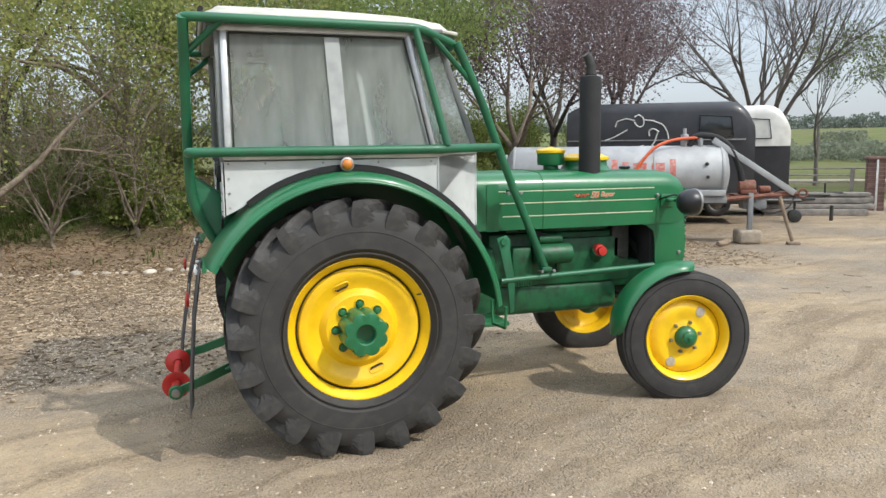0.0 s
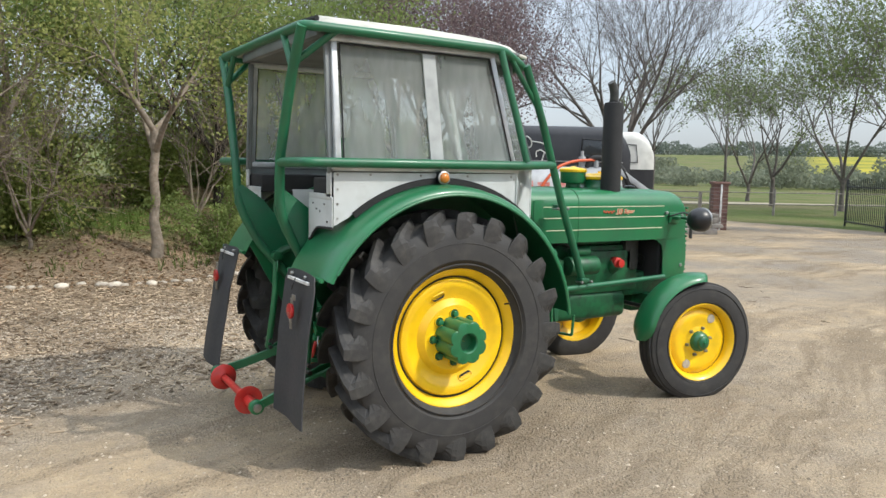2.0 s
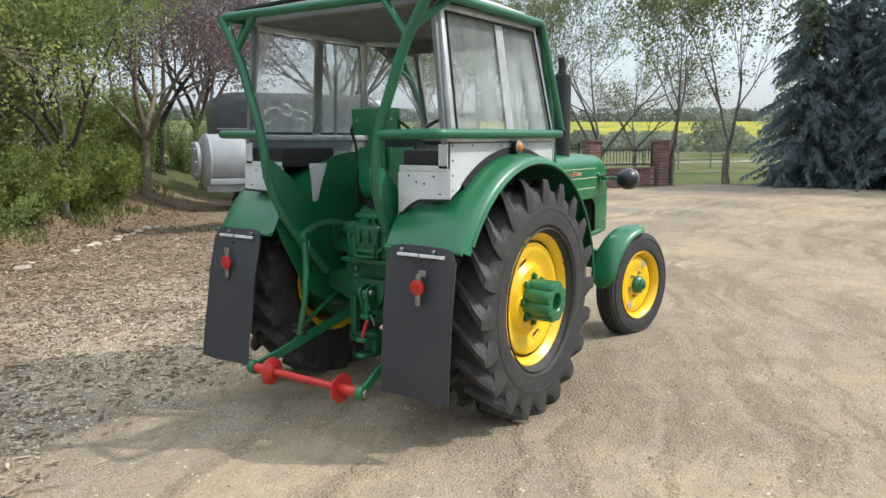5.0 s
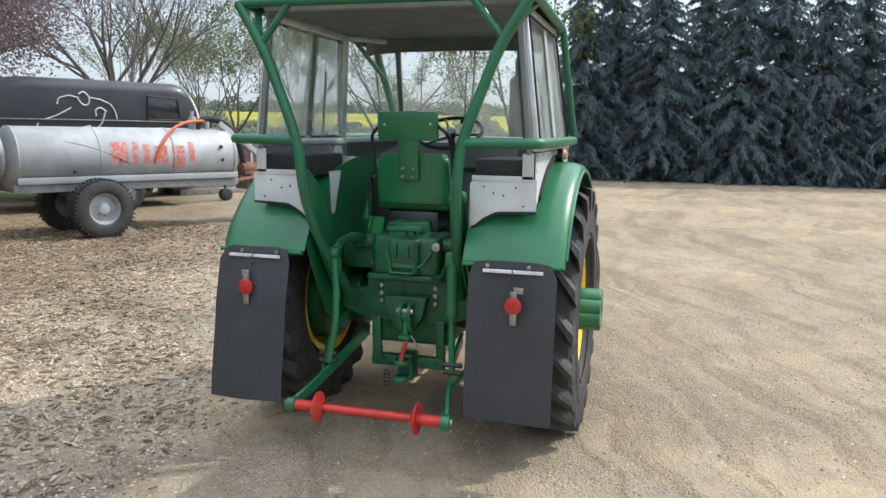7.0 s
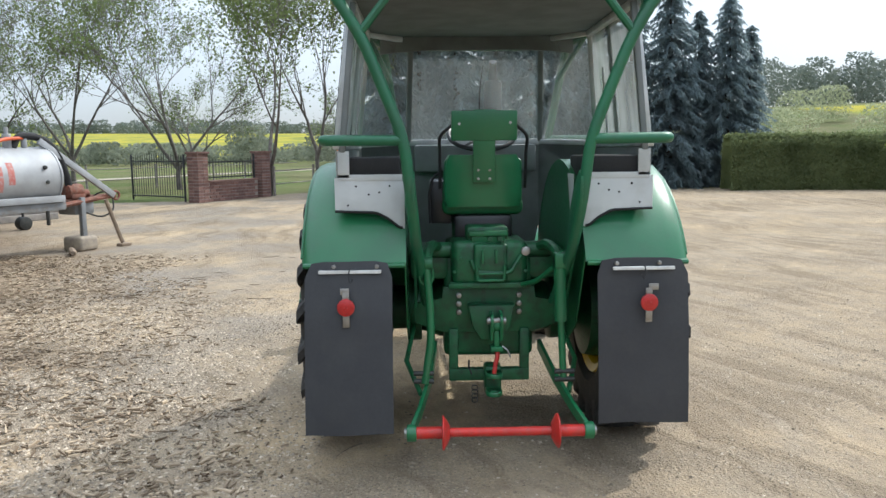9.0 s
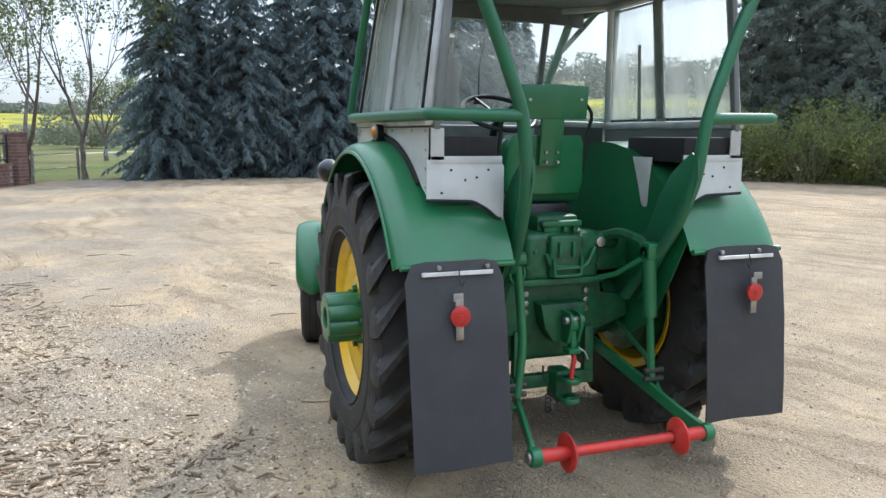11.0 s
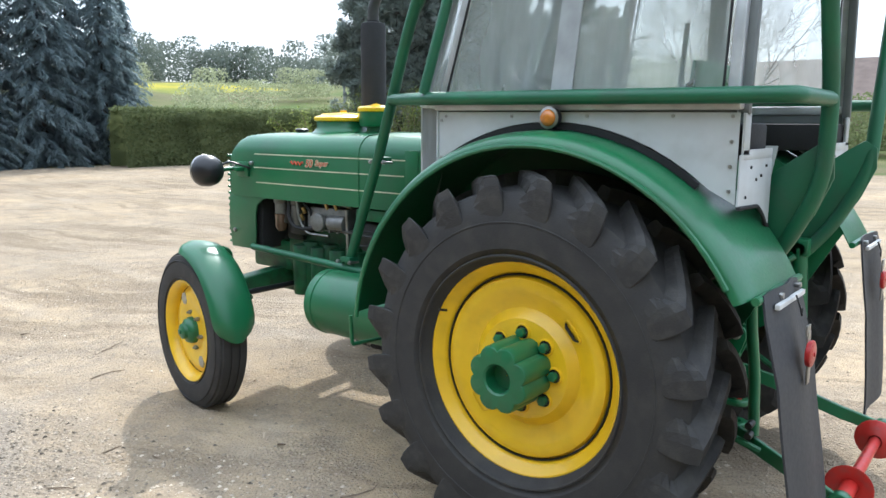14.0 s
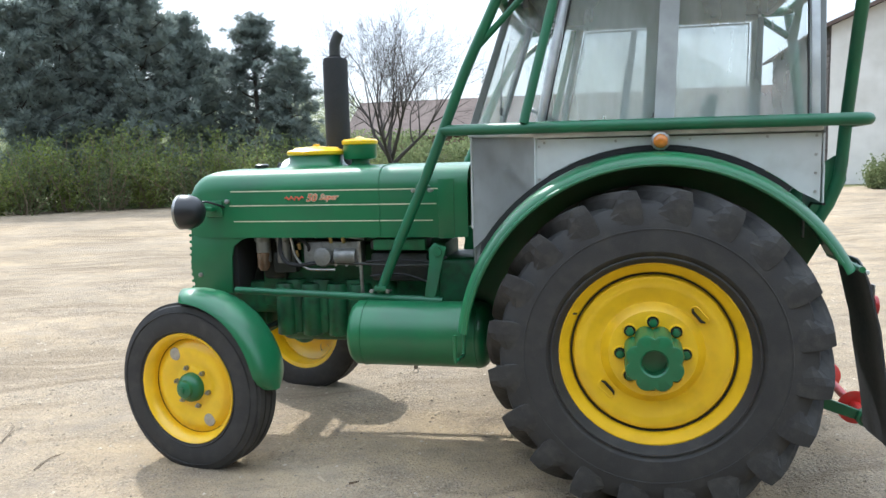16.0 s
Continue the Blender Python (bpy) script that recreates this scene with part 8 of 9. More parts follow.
def road_wheel(parent, c, r, w, axis, rim_mat, rim_r, label="", treads=0):
    """A wheel with tyre, dished rim, hub and nuts; axis points outwards."""
    ax = Vector(axis).normalized()
    bm = B()
    lathe(bm, tyre_profile(r, w, rim_r, 0.006), c, ax, 40)
    if treads:
        u = ax.orthogonal().normalized()
        v = ax.cross(u)
        for k in range(treads):
            a = 2 * math.pi * k / treads
            d = u * math.cos(a) + v * math.sin(a)
            t = ax.cross(d)
            for o in (-1, 1):
                p = Vector(c) + d * (r + 0.004) + ax * (o * w * 0.30)
                m = Matrix((t, ax, d)).transposed().to_4x4()
                m.translation = p
                box(bm, -r * 0.030, r * 0.030, -w * 0.17, w * 0.17, -0.012, 0.010, 0, 1, m)
    wheel = part("wheel", bm, RUBBER, parent, label)
    bm = B()
    h = w * 0.5
    lathe(bm, [(rim_r * 0.9, -h * 0.7), (rim_r + 0.012, -h * 0.8), (rim_r * 0.96, 0), (rim_r + 0.012, h * 0.82), (rim_r * 0.97, h * 0.80), (rim_r * 0.90, h * 0.50), (rim_r * 0.82, h * 0.25), (rim_r * 0.55, h * 0.30),
               (rim_r * 0.36, h * 0.45), (rim_r * 0.34, h * 0.65), (rim_r * 0.16, h * 0.70), (0, h * 0.70)], c, ax, 32)
    part("rim", bm, rim_mat, wheel)
    u = ax.orthogonal().normalized()
    v = ax.cross(u)
    bm = B()
    for k in range(6):
        a = 2 * math.pi * k / 6
        p = Vector(c) + (u * math.cos(a) + v * math.sin(a)) * rim_r * 0.46 + ax * h * 0.36
        cyl(bm, p, p + ax * 0.02, 0.012, seg=6)
    part("nuts", bm, STEEL, wheel)
    return wheel


def slurry_tanker():
    """Local frame: x ahead to the drawbar, y to its left, origin below the front end of the tank."""
    tk = thing("slurry_tanker", "grey galvanised slurry tanker with orange hose, parked on jack stand", "tanker", m=pose(7.84, 6.30, 0, 0, 0, -27))
    bm = B()
    L, R, zc = 3.55, 0.465, 1.205
    lathe(bm, [(0.0, -L - 0.13), (0.2, -L - 0.115), (0.36, -L - 0.07), (R - 0.01, -L), (R, -L + 0.02), (R, -0.02), (R - 0.01, 0.0), (0.37, 0.075), (0.2, 0.12), (0.0, 0.135)], (0, 0, zc), (1, 0, 0), 44)
    tank = part("tank", bm, ZINC, tk, "weathered grey cylindrical tank")
    for x in (-0.03, -1.15, -2.35, -L + 0.03):
        bm = B()
        lathe(bm, [(R - 0.004, -0.018), (R + 0.010, -0.014), (R + 0.010, 0.014), (R - 0.004, 0.018)], (x, 0, zc), (1, 0, 0), 44)
        part("tank_hoop", bm, ZINC, tank)
    # plain faded blocks where the maker's name was painted
    def on_tank(x0, x1, z0, z1):
        bm = B()
        a0, a1 = math.asin((z0 - zc) / R), math.asin((z1 - zc) / R)
        rows = []
        for i in range(5):
            a = a0 + (a1 - a0) * i / 4
            rows.append([(x0, -math.cos(a) * (R + 0.002), zc + math.sin(a) * (R + 0.002)), (x1, -math.cos(a) * (R + 0.002), zc + math.sin(a) * (R + 0.002))])
        skin(bm, rows, 0.002)
        part("faded_mark", bm, FADED_RED, tank, "faded red painted block")
    for x0, x1, z0, z1 in ((-2.20, -1.94, 1.10, 1.44), (-1.86, -1.76, 1.10, 1.44), (-1.68, -1.58, 1.10, 1.40), (-1.50, -1.28, 1.10, 1.38), (-1.20, -0.98, 1.02, 1.38), (-0.90, -0.80, 1.12, 1.44)):
        on_tank(x0, x1, z0, z1)
    for x, z in ((-0.30, 1.36), (-0.28, 1.14), (-2.75, 1.0)):
        bm = B()
        cyl(bm, (x, -R - 0.01, z), (x, -R + 0.05, z), 0.03, seg=12, bev=0.004)
        part("bung", bm, ENGINE_DARK, tank)
    # sight port and rear hatch with hinges
    bm = B()
    cyl(bm, (-L - 0.10, 0, zc), (-L - 0.17, 0, zc), 0.33, seg=32, bev=0.015)
    for k in range(8):
        a = k * math.pi / 4
        cyl(bm, (-L - 0.16, 0.30 * math.cos(a), zc + 0.30 * math.sin(a)), (-L - 0.21, 0.30 * math.cos(a), zc + 0.30 * math.sin(a)), 0.018, seg=8)
    part("rear_hatch", bm, ZINC, tk, "round bolted rear hatch")
    # frame and drawbar
    bm = B()
    for y in (-0.36, 0.36):
        box(bm, -L - 0.05, 0.05, y - 0.05, y + 0.05, 0.70, 0.82, 0.01)
    box(bm, -L, -L + 0.1, -0.4, 0.4, 0.70, 0.80, 0.01)
    box(bm, -0.10, 0.05, -0.4, 0.4, 0.70, 0.82, 0.01)
    box(bm, -2.55, -2.40, -0.62, 0.62, 0.42, 0.54, 0.01)
    box(bm, -2.6, -2.35, -0.40, -0.30, 0.5, 0.75, 0.01)
    box(bm, -2.6, -2.35, 0.30, 0.40, 0.5, 0.75, 0.01)
    part("chassis", bm, GREY_FRAME, tk, "grey chassis rails")
    for y in (-0.43, 0.43):
        bm = B()
        box(bm, -L, 0.02, y - 0.015, y + 0.015, 0.825, 0.925, 0.006)
        part("tank_saddle", bm, ZINC, tk, "pale steel saddle strip along the tank")
    bm = B()
    for s in (-1, 1):
        tube(bm, [(0.0, s * 0.36, 0.76), (0.95, s * 0.13, 0.83), (1.25, s * 0.10, 0.84)], 0.042, 6)
    box(bm, 0.2, 0.95, -0.22, 0.22, 0.80, 0.835, 0.004)
    db = part("drawbar", bm, RUST, tk, "rusty red drawbar")
    bm = B()
    tube(bm, [(1.36 + 0.07 * math.cos(a), 0, 0.84 + 0.07 * math.sin(a)) for a in (2 * math.pi * k / 18 for k in range(18))], 0.022, 8, closed=True)
    part("tow_eye", bm, RUST, db)
    # vacuum pump on the drawbar
    bm = B()
    cyl(bm, (0.28, -0.12, 0.96), (0.55, -0.12, 0.96), 0.12, seg=20, bev=0.015)
    box(bm, 0.30, 0.56, -0.24, 0.02, 0.835, 0.92, 0.02)
    cyl(bm, (0.66, 0.06, 0.90), (0.84, 0.06, 0.90), 0.07, seg=16, bev=0.01)
    part("vacuum_pump", bm, RUST, tk, "rusty vacuum pump")
    bm = B()
    box(bm, 0.36, 0.74, -0.20, 0.20, 0.58, 0.80, 0.03)
    part("pump_box", bm, GREY_FRAME, tk, "grey box below the drawbar")
    # jack stand on a concrete block, and slanting prop
    bm = B()
    box(bm, 0.42, 0.50, -0.29, -0.21, 0.12, 0.86, 0.006)
    part("jack_stand", bm, GREY_FRAME, tk, "square jack stand")
    bm = B()
    tube(bm, [(0.92, -0.26, 0.80), (1.10, -0.34, 0.16), (1.13, -0.36, 0.06)], 0.034, 8)
    box(bm, 1.04, 1.24, -0.44, -0.30, 0.0, 0.05, 0.01)
    part("prop_leg", bm, WOOD_BLOCK, tk, "rusty yellow prop leg")
    # suction mast: flat lift arm, black hose and orange hose
    bm = B()
    vs = box(bm, 0, 1.62, -0.03, 0.03, -0.05, 0.05, 0.006)
    m = Vector((1.18, 0, -0.80)).to_track_quat("X", "Z").to_matrix().to_4x4()
    m.translation = (-0.16, -0.16, 1.76)
    xf(bm, bm.verts, m)
    part("lift_arm", bm, ZINC, tk, "grey slanting arm")
    bm = B()
    tube(bm, [(-0.55, -0.10, 1.66), (-0.45, -0.10, 1.84), (-0.10, -0.12, 1.82), (0.15, -0.14, 1.62), (0.30, -0.14, 1.25), (0.34, -0.14, 1.0)], 0.055, 12, 0.22)
    part("suction_hose", bm, MATT_BLACK, tk, "thick black suction hose")
    bm = B()
    cyl(bm, (-0.62, -0.08, 1.62), (-0.62, -0.08, 1.86), 0.065, seg=16, bev=0.008)
    cyl(bm, (-0.36, -0.10, 1.62), (-0.36, -0.10, 1.80), 0.045, seg=14, bev=0.008)
    cyl(bm, (-0.62, -0.08, 1.86), (-0.62, -0.08, 1.96), 0.03, seg=12)
    part("top_valve", bm, ZINC, tk, "valve stub on the tank")
    bm = B()
    tube(bm, [(-0.40, -0.12, 1.80), (-0.80, -0.24, 1.78), (-1.15, -0.38, 1.66), (-1.42, -0.475, 1.34), (-1.50, -0.485, 1.12)], 0.026, 10, 0.3)
    part("orange_hose", bm, ORANGE, tk, "orange hose hanging over the tank")
    bm = B()
    tube(bm, [(-3.2, -0.35, 1.50), (-2.5, -0.44, 1.38), (-1.9, -0.48, 1.10)], 0.006, 6, 0.3)
    part("cable", bm, MATT_BLACK, tk)
    bm = B()
    tube(bm, [(0.5, -0.25, 0.62), (0.8, -0.3, 0.50), (1.1, -0.24, 0.62), (1.2, -0.1, 0.80)], 0.014, 8, 0.2)
    part("cable", bm, MATT_BLACK, tk)
    bm = B()
    tube(bm, [(0.9, 0.0, 0.86), (1.0, -0.1, 0.93), (1.15, -0.12, 0.90)], 0.012, 8, 0.1)
    part("cable", bm, MATT_BLACK, tk)
    for s in (-1, 1):
        road_wheel(tk, (-2.475, s * 0.66, 0.445), 0.445, 0.30, (0, s, 0), ZINC, 0.235, "large dusty tanker tyre", 44)
    return tk


tanker = slurry_tanker()


def placed(name, bm, mat, label, category, m, group=""):
    ob = finish(name, bm, mat)
    ob.matrix_basis = m
    return tagged(ob, label, category, group)


_bm = B()
box(_bm, -0.19, 0.19, -0.19, 0.19, 0.0, 0.24, 0.05, 3)
placed("concrete_block", _bm, CONCRETE, "chipped concrete block under the jack stand", "block", pose(8.14, 5.93, 0, 0, 0, -20))
_bm = B()
tube(_bm, [(-0.22, 0.0, 0.05), (0.0, 0.02, 0.04), (0.22, 0.06, 0.06)], [0.035, 0.06, 0.04], 8)
placed("timber_chock", _bm, WOOD_BLOCK, "dark weathered timber lying on the gravel", "timber", pose(7.60, 5.80, 0, 0, 0, 20))
_bm = B()
prism(_bm, [(-0.16, 0), (0.16, 0), (0.12, 0.07), (-0.02, 0.15), (-0.12, 0.12)], 0.2, pose(0, 0.1, 0, 90, 0, 0), 0.01)
placed("wheel_chock", _bm, CONCRETE, "stone wedged against the tanker wheel", "stone", pose(5.74, 6.73, 0, 0, 0, -27))


# ---- horse trailers ----
def trailer_shell(length, width, z0, z1, nose, tail):
    """Body section swept along x with a rounded front and roof."""
    bm = B()
    rows = []
    n = 24
    for i in range(n + 1):
        f = 1 - (1 - i / n) ** 1.7
        x = -length + length * f
        fr = max(0.0, (x + nose) / nose) if nose else 0
        bk = max(0.0, (-length + tail - x) / tail) if tail else 0
        top = z1 - 0.50 * fr ** 3.0 - 0.18 * bk ** 2
        hw = width / 2 * (1 - 0.14 * fr ** 2.5)
        r = 0.22
        row = [(x, -hw, z0)]
        row += [(x, -hw, z0 + (top - r - z0) * k / 3) for k in (1, 2, 3)]
        row += [(x, -hw + r - r * math.cos(radians(a)), top - r + r * math.sin(radians(a))) for a in (30, 60, 90)]
        row += [(x, 0, top + 0.03)]
        row += [(x, hw - r + r * math.cos(radians(a)), top - r + r * math.sin(radians(a))) for a in (90, 60, 30)]
        row += [(x, hw, z0 + (top - r - z0) * k / 3) for k in (3, 2, 1)]
        row += [(x, hw, z0)]
        rows.append(row)
    skin(bm, rows)
    for end in (0, -1):
        g = [bm.verts.new(p) for p in rows[end]]
        bm.faces.new(g)
    return bm


def horse_trailer(m, body, upper, label, emblem):
    tr = thing("horse_trailer", label, "trailer", "parked horse trailers", m=m)
    part("body", trailer_shell(3.9, 1.72, 0.55, 2.60, 0.62, 0.5), body, tr, "dull rounded trailer body")
    if upper is not None:
        bm = trailer_shell(3.92, 1.74, 1.66, 2.62, 0.62, 0.5)
        part("upper_shell", bm, upper, tr, "white upper shell")
    for s in (-1, 1):
        bm = B()
        plate_xz(bm, [(-1.12, 1.86), (-0.46, 1.86), (-0.52, 2.26), (-1.10, 2.30)], s * 0.862 - 0.004, 0.012, 0.003)
        w = part("window", bm, DARK_GLASS, tr, "dark side window")
        bm = B()
        tube(bm, [(x, s * 0.872, z) for x, z in ((-1.14, 1.84), (-0.44, 1.84), (-0.50, 2.28), (-1.12, 2.32))], 0.014, 6, closed=True)
        part("window_frame", bm, BLACK, w)
        bm = B()
        zm = 1.635 if upper is not None else 1.79
        box(bm, -3.88, -0.20, s * 0.862, s * 0.876, zm, zm + 0.024, 0.003)
        part("side_moulding", bm, STEEL if upper is None else BLACK, tr)
        for x in (-2.35, -1.62):
            road_wheel(tr, (x, s * 0.93, 0.32), 0.32, 0.17, (0, s, 0), STEEL, 0.19, "dusty trailer wheel")
        bm = B()
        rows = []
        for k in range(13):
            a = math.pi * k / 12
            rows.append([(-1.985 + 0.80 * math.cos(a), s * 0.83, 0.36 + 0.40 * math.sin(a)), (-1.985 + 0.80 * math.cos(a), s * 1.03, 0.36 + 0.40 * math.sin(a))])
        skin(bm, rows, 0.012)
        part("mudguard", bm, BLACK, tr, "black mudguard")
    if emblem:
        # the emblem on the side is kept as a few plain curved strokes
        for line in (((110, 170), (115, 150), (150, 140), (180, 148)), ((180, 135), (195, 125), (212, 140), (215, 160), (205, 172), (190, 168), (178, 152)),
                     ((212, 145), (250, 150), (285, 165), (300, 190), (305, 215)), ((235, 205), (232, 185), (250, 176), (270, 190)), ((155, 180), (110, 205), (70, 220)),
                     ((265, 190), (255, 225), (235, 250)), ((50, 232), (35, 255)), ((120, 262), (160, 250), (215, 238))):
            bm = B()
            tube(bm, [(-3.486 + u * 0.0057, -0.866, 3.097 - v * 0.0059) for u, v in line], 0.015, 6, 0.04)
            part("emblem_stroke", bm, LOGO, tr, "pale curved stroke")
    bm = B()
    for s in (-1, 1):
        tube(bm, [(0.0, s * 0.6, 0.52), (1.05, s * 0.06, 0.48)], 0.035, 6)
    box(bm, -3.8, 0.0, -0.8, 0.8, 0.44, 0.56, 0.01)
    tube(bm, [(1.0, 0, 0.50), (1.35, 0, 0.52)], 0.04, 8)
    part("tow_frame", bm, ENGINE_DARK, tr, "dark tow frame")
    bm = B()
    cyl(bm, (0.95, -0.10, 0.14), (0.95, 0.10, 0.14), 0.14, seg=20, bev=0.02)
    cyl(bm, (0.95, 0.0, 0.14), (0.95, 0.0, 0.75), 0.025, seg=10)
    part("jockey_wheel", bm, ENGINE_DARK, tr, "dark jockey wheel")
    return tr


horse_trailer(pose(10.81, 9.14, 0, 0, 0, -32.5), CAR_BLACK, None, "black horse trailer with pale line emblem", True)
horse_trailer(pose(13.0, 10.55, 0, 0, 0, -32.5), CAR_BLACK, CAR_WHITE, "black horse trailer with white top", False)

# ---- brick pillars, gate and fence ----
BRICK = material("red-brown brick", (0.190, 0.112, 0.094), 0.9, col2=(0.145, 0.078, 0.066), scale=9, bump=0.5, bscale=60, dirt=(0.30, 0.20, 0.16), dirt_amount=0.3, obj_random=0.25)
MORTAR = material("grey mortar", (0.30, 0.27, 0.24), 0.95, scale=12, bump=0.4, bscale=90)
IRON = material("black wrought iron", (0.020, 0.022, 0.024), 0.55, scale=9, bump=0.2)
_fd = Vector((2.6, -1.4, 0)).normalized()
_fang = math.degrees(math.atan2(_fd.y, _fd.x))
BRICK_MESH = {}


def brick_mesh(lx, ly, lz):
    key = (round(lx, 3), round(ly, 3), round(lz, 3))
    if key not in BRICK_MESH:
        bm = B()
        box(bm, -lx / 2, lx / 2, -ly / 2, ly / 2, -lz / 2, lz / 2, 0.006, 1)
        me = bpy.data.meshes.new("brick")
        bm.to_mesh(me)
        bm.free()
        me.materials.append(BRICK)
        BRICK_MESH[key] = me
    return BRICK_MESH[key]


def brick_pillar(at, ang, w, h, label, white_edge=False):
    pl = thing("brick_pillar", label, "pillar", "brick gate pillars", m=pose(at[0], at[1], 0, 0, 0, ang))
    bm = B()
    box(bm, -w / 2 + 0.012, w / 2 - 0.012, -w / 2 + 0.012, w / 2 - 0.012, -0.05, h)
    part("mortar_core", bm, MORTAR, pl)
    course = 0.1
    n = int(h / course)
    for k in range(n):
        z = course * (k + 0.5)
        half = w / 2 - 0.006
        for side in range(4):
            for j in (-1, 1):
                b = new("brick", brick_mesh(half - 0.006, 0.05, course - 0.014))
                off = (half / 2) * j + (0.01 if k % 2 else -0.01)
                b.matrix_basis = Matrix.Rotation(math.pi / 2 * side, 4, "Z") @ Matrix.Translation((off, -w / 2 + 0.024, z))
                b.parent = pl
    bm = B()
    box(bm, -w / 2 - 0.04, w / 2 + 0.04, -w / 2 - 0.04, w / 2 + 0.04, n * course, n * course + 0.07, 0.012)
    part("cap", bm, BRICK, pl, "overhanging brick cap")
    if white_edge:
        bm = B()
        box(bm, -0.02, 0.03, -w / 2 - 0.03, -w / 2 - 0.008, 0.0, h + 0.05, 0.004)
        part("white_edge", bm, WHITE_PAINT, pl, "white marker strip")
    return pl


brick_pillar((19.62, 7.35), _fang, 0.44, 1.55, "square brick gate pillar with flat cap")
brick_pillar((22.2, 5.95), _fang, 0.44, 1.55, "square brick gate pillar with flat cap")
brick_pillar((15.8, 10.45), -38, 0.40, 1.30, "brick gate pillar with white marker strip", True)
# low brick wall between two pillars
_wall = thing("brick_wall", "low red brick wall between the pillars", "wall", m=pose(20.91, 6.65, 0, 0, 0, _fang))
_bm = B()
box(_bm, -1.15, 1.15, -0.10, 0.10, -0.05, 0.60)
part("mortar_core", _bm, MORTAR, _wall)
for _k in range(6):
    for _j in range(9):
        _x = -1.13 + 0.262 * _j + (0.12 if _k % 2 else 0.0)
        if _x > 1.05:
            continue
        _b = new("brick", brick_mesh(0.25, 0.24, 0.086))
        _b.matrix_basis = Matrix.Translation((_x + 0.04, 0, 0.05 + 0.1 * _k))
        _b.parent = _wall
_bm = B()
box(_bm, -1.15, 1.15, -0.15, 0.15, 0.60, 0.66, 0.01)
part("coping", _bm, BRICK, _wall, "brick coping")


def iron_fence(name, at, ang, width, z0, z1, step, label, category, arch=0.0):
    f = thing(name, label, category, m=pose(at[0], at[1], 0, 0, 0, ang))
    for x in (-width / 2, width / 2):
        bm = B()
        box(bm, x - 0.025, x + 0.025, -0.025, 0.025, z0 - 0.05, z1 + 0.05, 0.004)
        part("stile", bm, IRON, f)
    for z in (z0 + 0.10, z1 - 0.18):
        bm = B()
        box(bm, -width / 2, width / 2, -0.015, 0.015, z - 0.02, z + 0.02, 0.003)
        part("rail", bm, IRON, f)
    n = int(width / step)
    for k in range(1, n):
        x = -width / 2 + width * k / n
        top = z1 + arch * (1 - (2 * x / width) ** 2)
        bm = B()
        tube(bm, [(x, 0, z0 + 0.04), (x, 0, top - 0.06), (x, 0, top)], [0.011, 0.011, 0.002], 6)
        part("bar", bm, IRON, f)
    return f


iron_fence("fence_panel", (20.91, 6.65), _fang, 2.2, 0.66, 1.42, 0.13, "black iron fence panel on the brick wall", "fence", -0.12)
iron_fence("iron_gate", (20.29, 8.83), 54, 2.7, 0.08, 1.45, 0.12, "black iron gate leaf swung open beside the pillar", "gate", 0.10)


def rail_fence(pts, label):
    f = thing("field_fence", label, "fence", "field fences")
    for (x0, y0), (x1, y1) in zip(pts, pts[1:]):
        n = max(1, int(math.hypot(x1 - x0, y1 - y0) / 2.6))
        for k in range(n):
            x, y = x0 + (x1 - x0) * k / n, y0 + (y1 - y0) * k / n
            bm = B()
            z = ground_z(x, y)
            tube(bm, [(x, y, z - 0.1), (x + 0.02, y, z + 1.05)], 0.05, 7)
            part("post", bm, WOOD_GREY, f)
        for h in (0.42, 0.88):
            bm = B()
            tube(bm, [(x0, y0, ground_z(x0, y0) + h), (x1, y1, ground_z(x1, y1) + h)], 0.022, 6)
            part("rail", bm, WOOD_GREY, f)
    return f


rail_fence([(22.6, 5.6), (25.2, 4.6), (26.0, 4.4)], "grey wooden rail fence beside the pillar")
rail_fence([(15.4, 10.8), (12.0, 14.8), (11.0, 17.6)], "grey wooden rail fence behind the trailers")
rail_fence([(22.0, 16.0), (27.0, 14.0), (34.0, 10.8), (42.0, 8.0)], "grey wooden rail fence across the meadow")
rail_fence([(18.0, 17.0), (22.0, 16.0)], "grey wooden rail fence by the meadow")
# stack of planks and beams by the pillar
_st = thing("plank_stack", "stack of grey weathered planks and beams", "planks", m=pose(13.72, 10.25, 0, 0, 0, -30))
for _k, (_x0, _x1, _y, _z, _h) in enumerate(((-1.3, 1.0, -0.5, 0.0, 0.16), (-1.2, 1.1, 0.0, 0.0, 0.16), (-1.3, 1.0, 0.5, 0.0, 0.16), (-1.5, 1.2, -0.35, 0.16, 0.11), (-1.3, 1.3, 0.1, 0.16, 0.12), (-1.4, 0.9, 0.5, 0.16, 0.10), (-1.5, 1.1, -0.2, 0.28, 0.13), (-1.2, 1.35, 0.25, 0.28, 0.15), (-1.4, 1.2, 0.0, 0.43, 0.10))):
    _bm = B()
    box(_bm, _x0, _x1, _y - 0.19, _y + 0.19, _z, _z + _h - 0.008, 0.012)
    part("plank", _bm, WOOD_GREY, _st)
_bm = B()
tube(_bm, [(0, 0, -0.05), (0, 0, 0.34)], 0.04, 8)
placed("steel_post", _bm, ENGINE_DARK, "short dark post beside the planks", "post", pose(12.6, 8.6, 0))


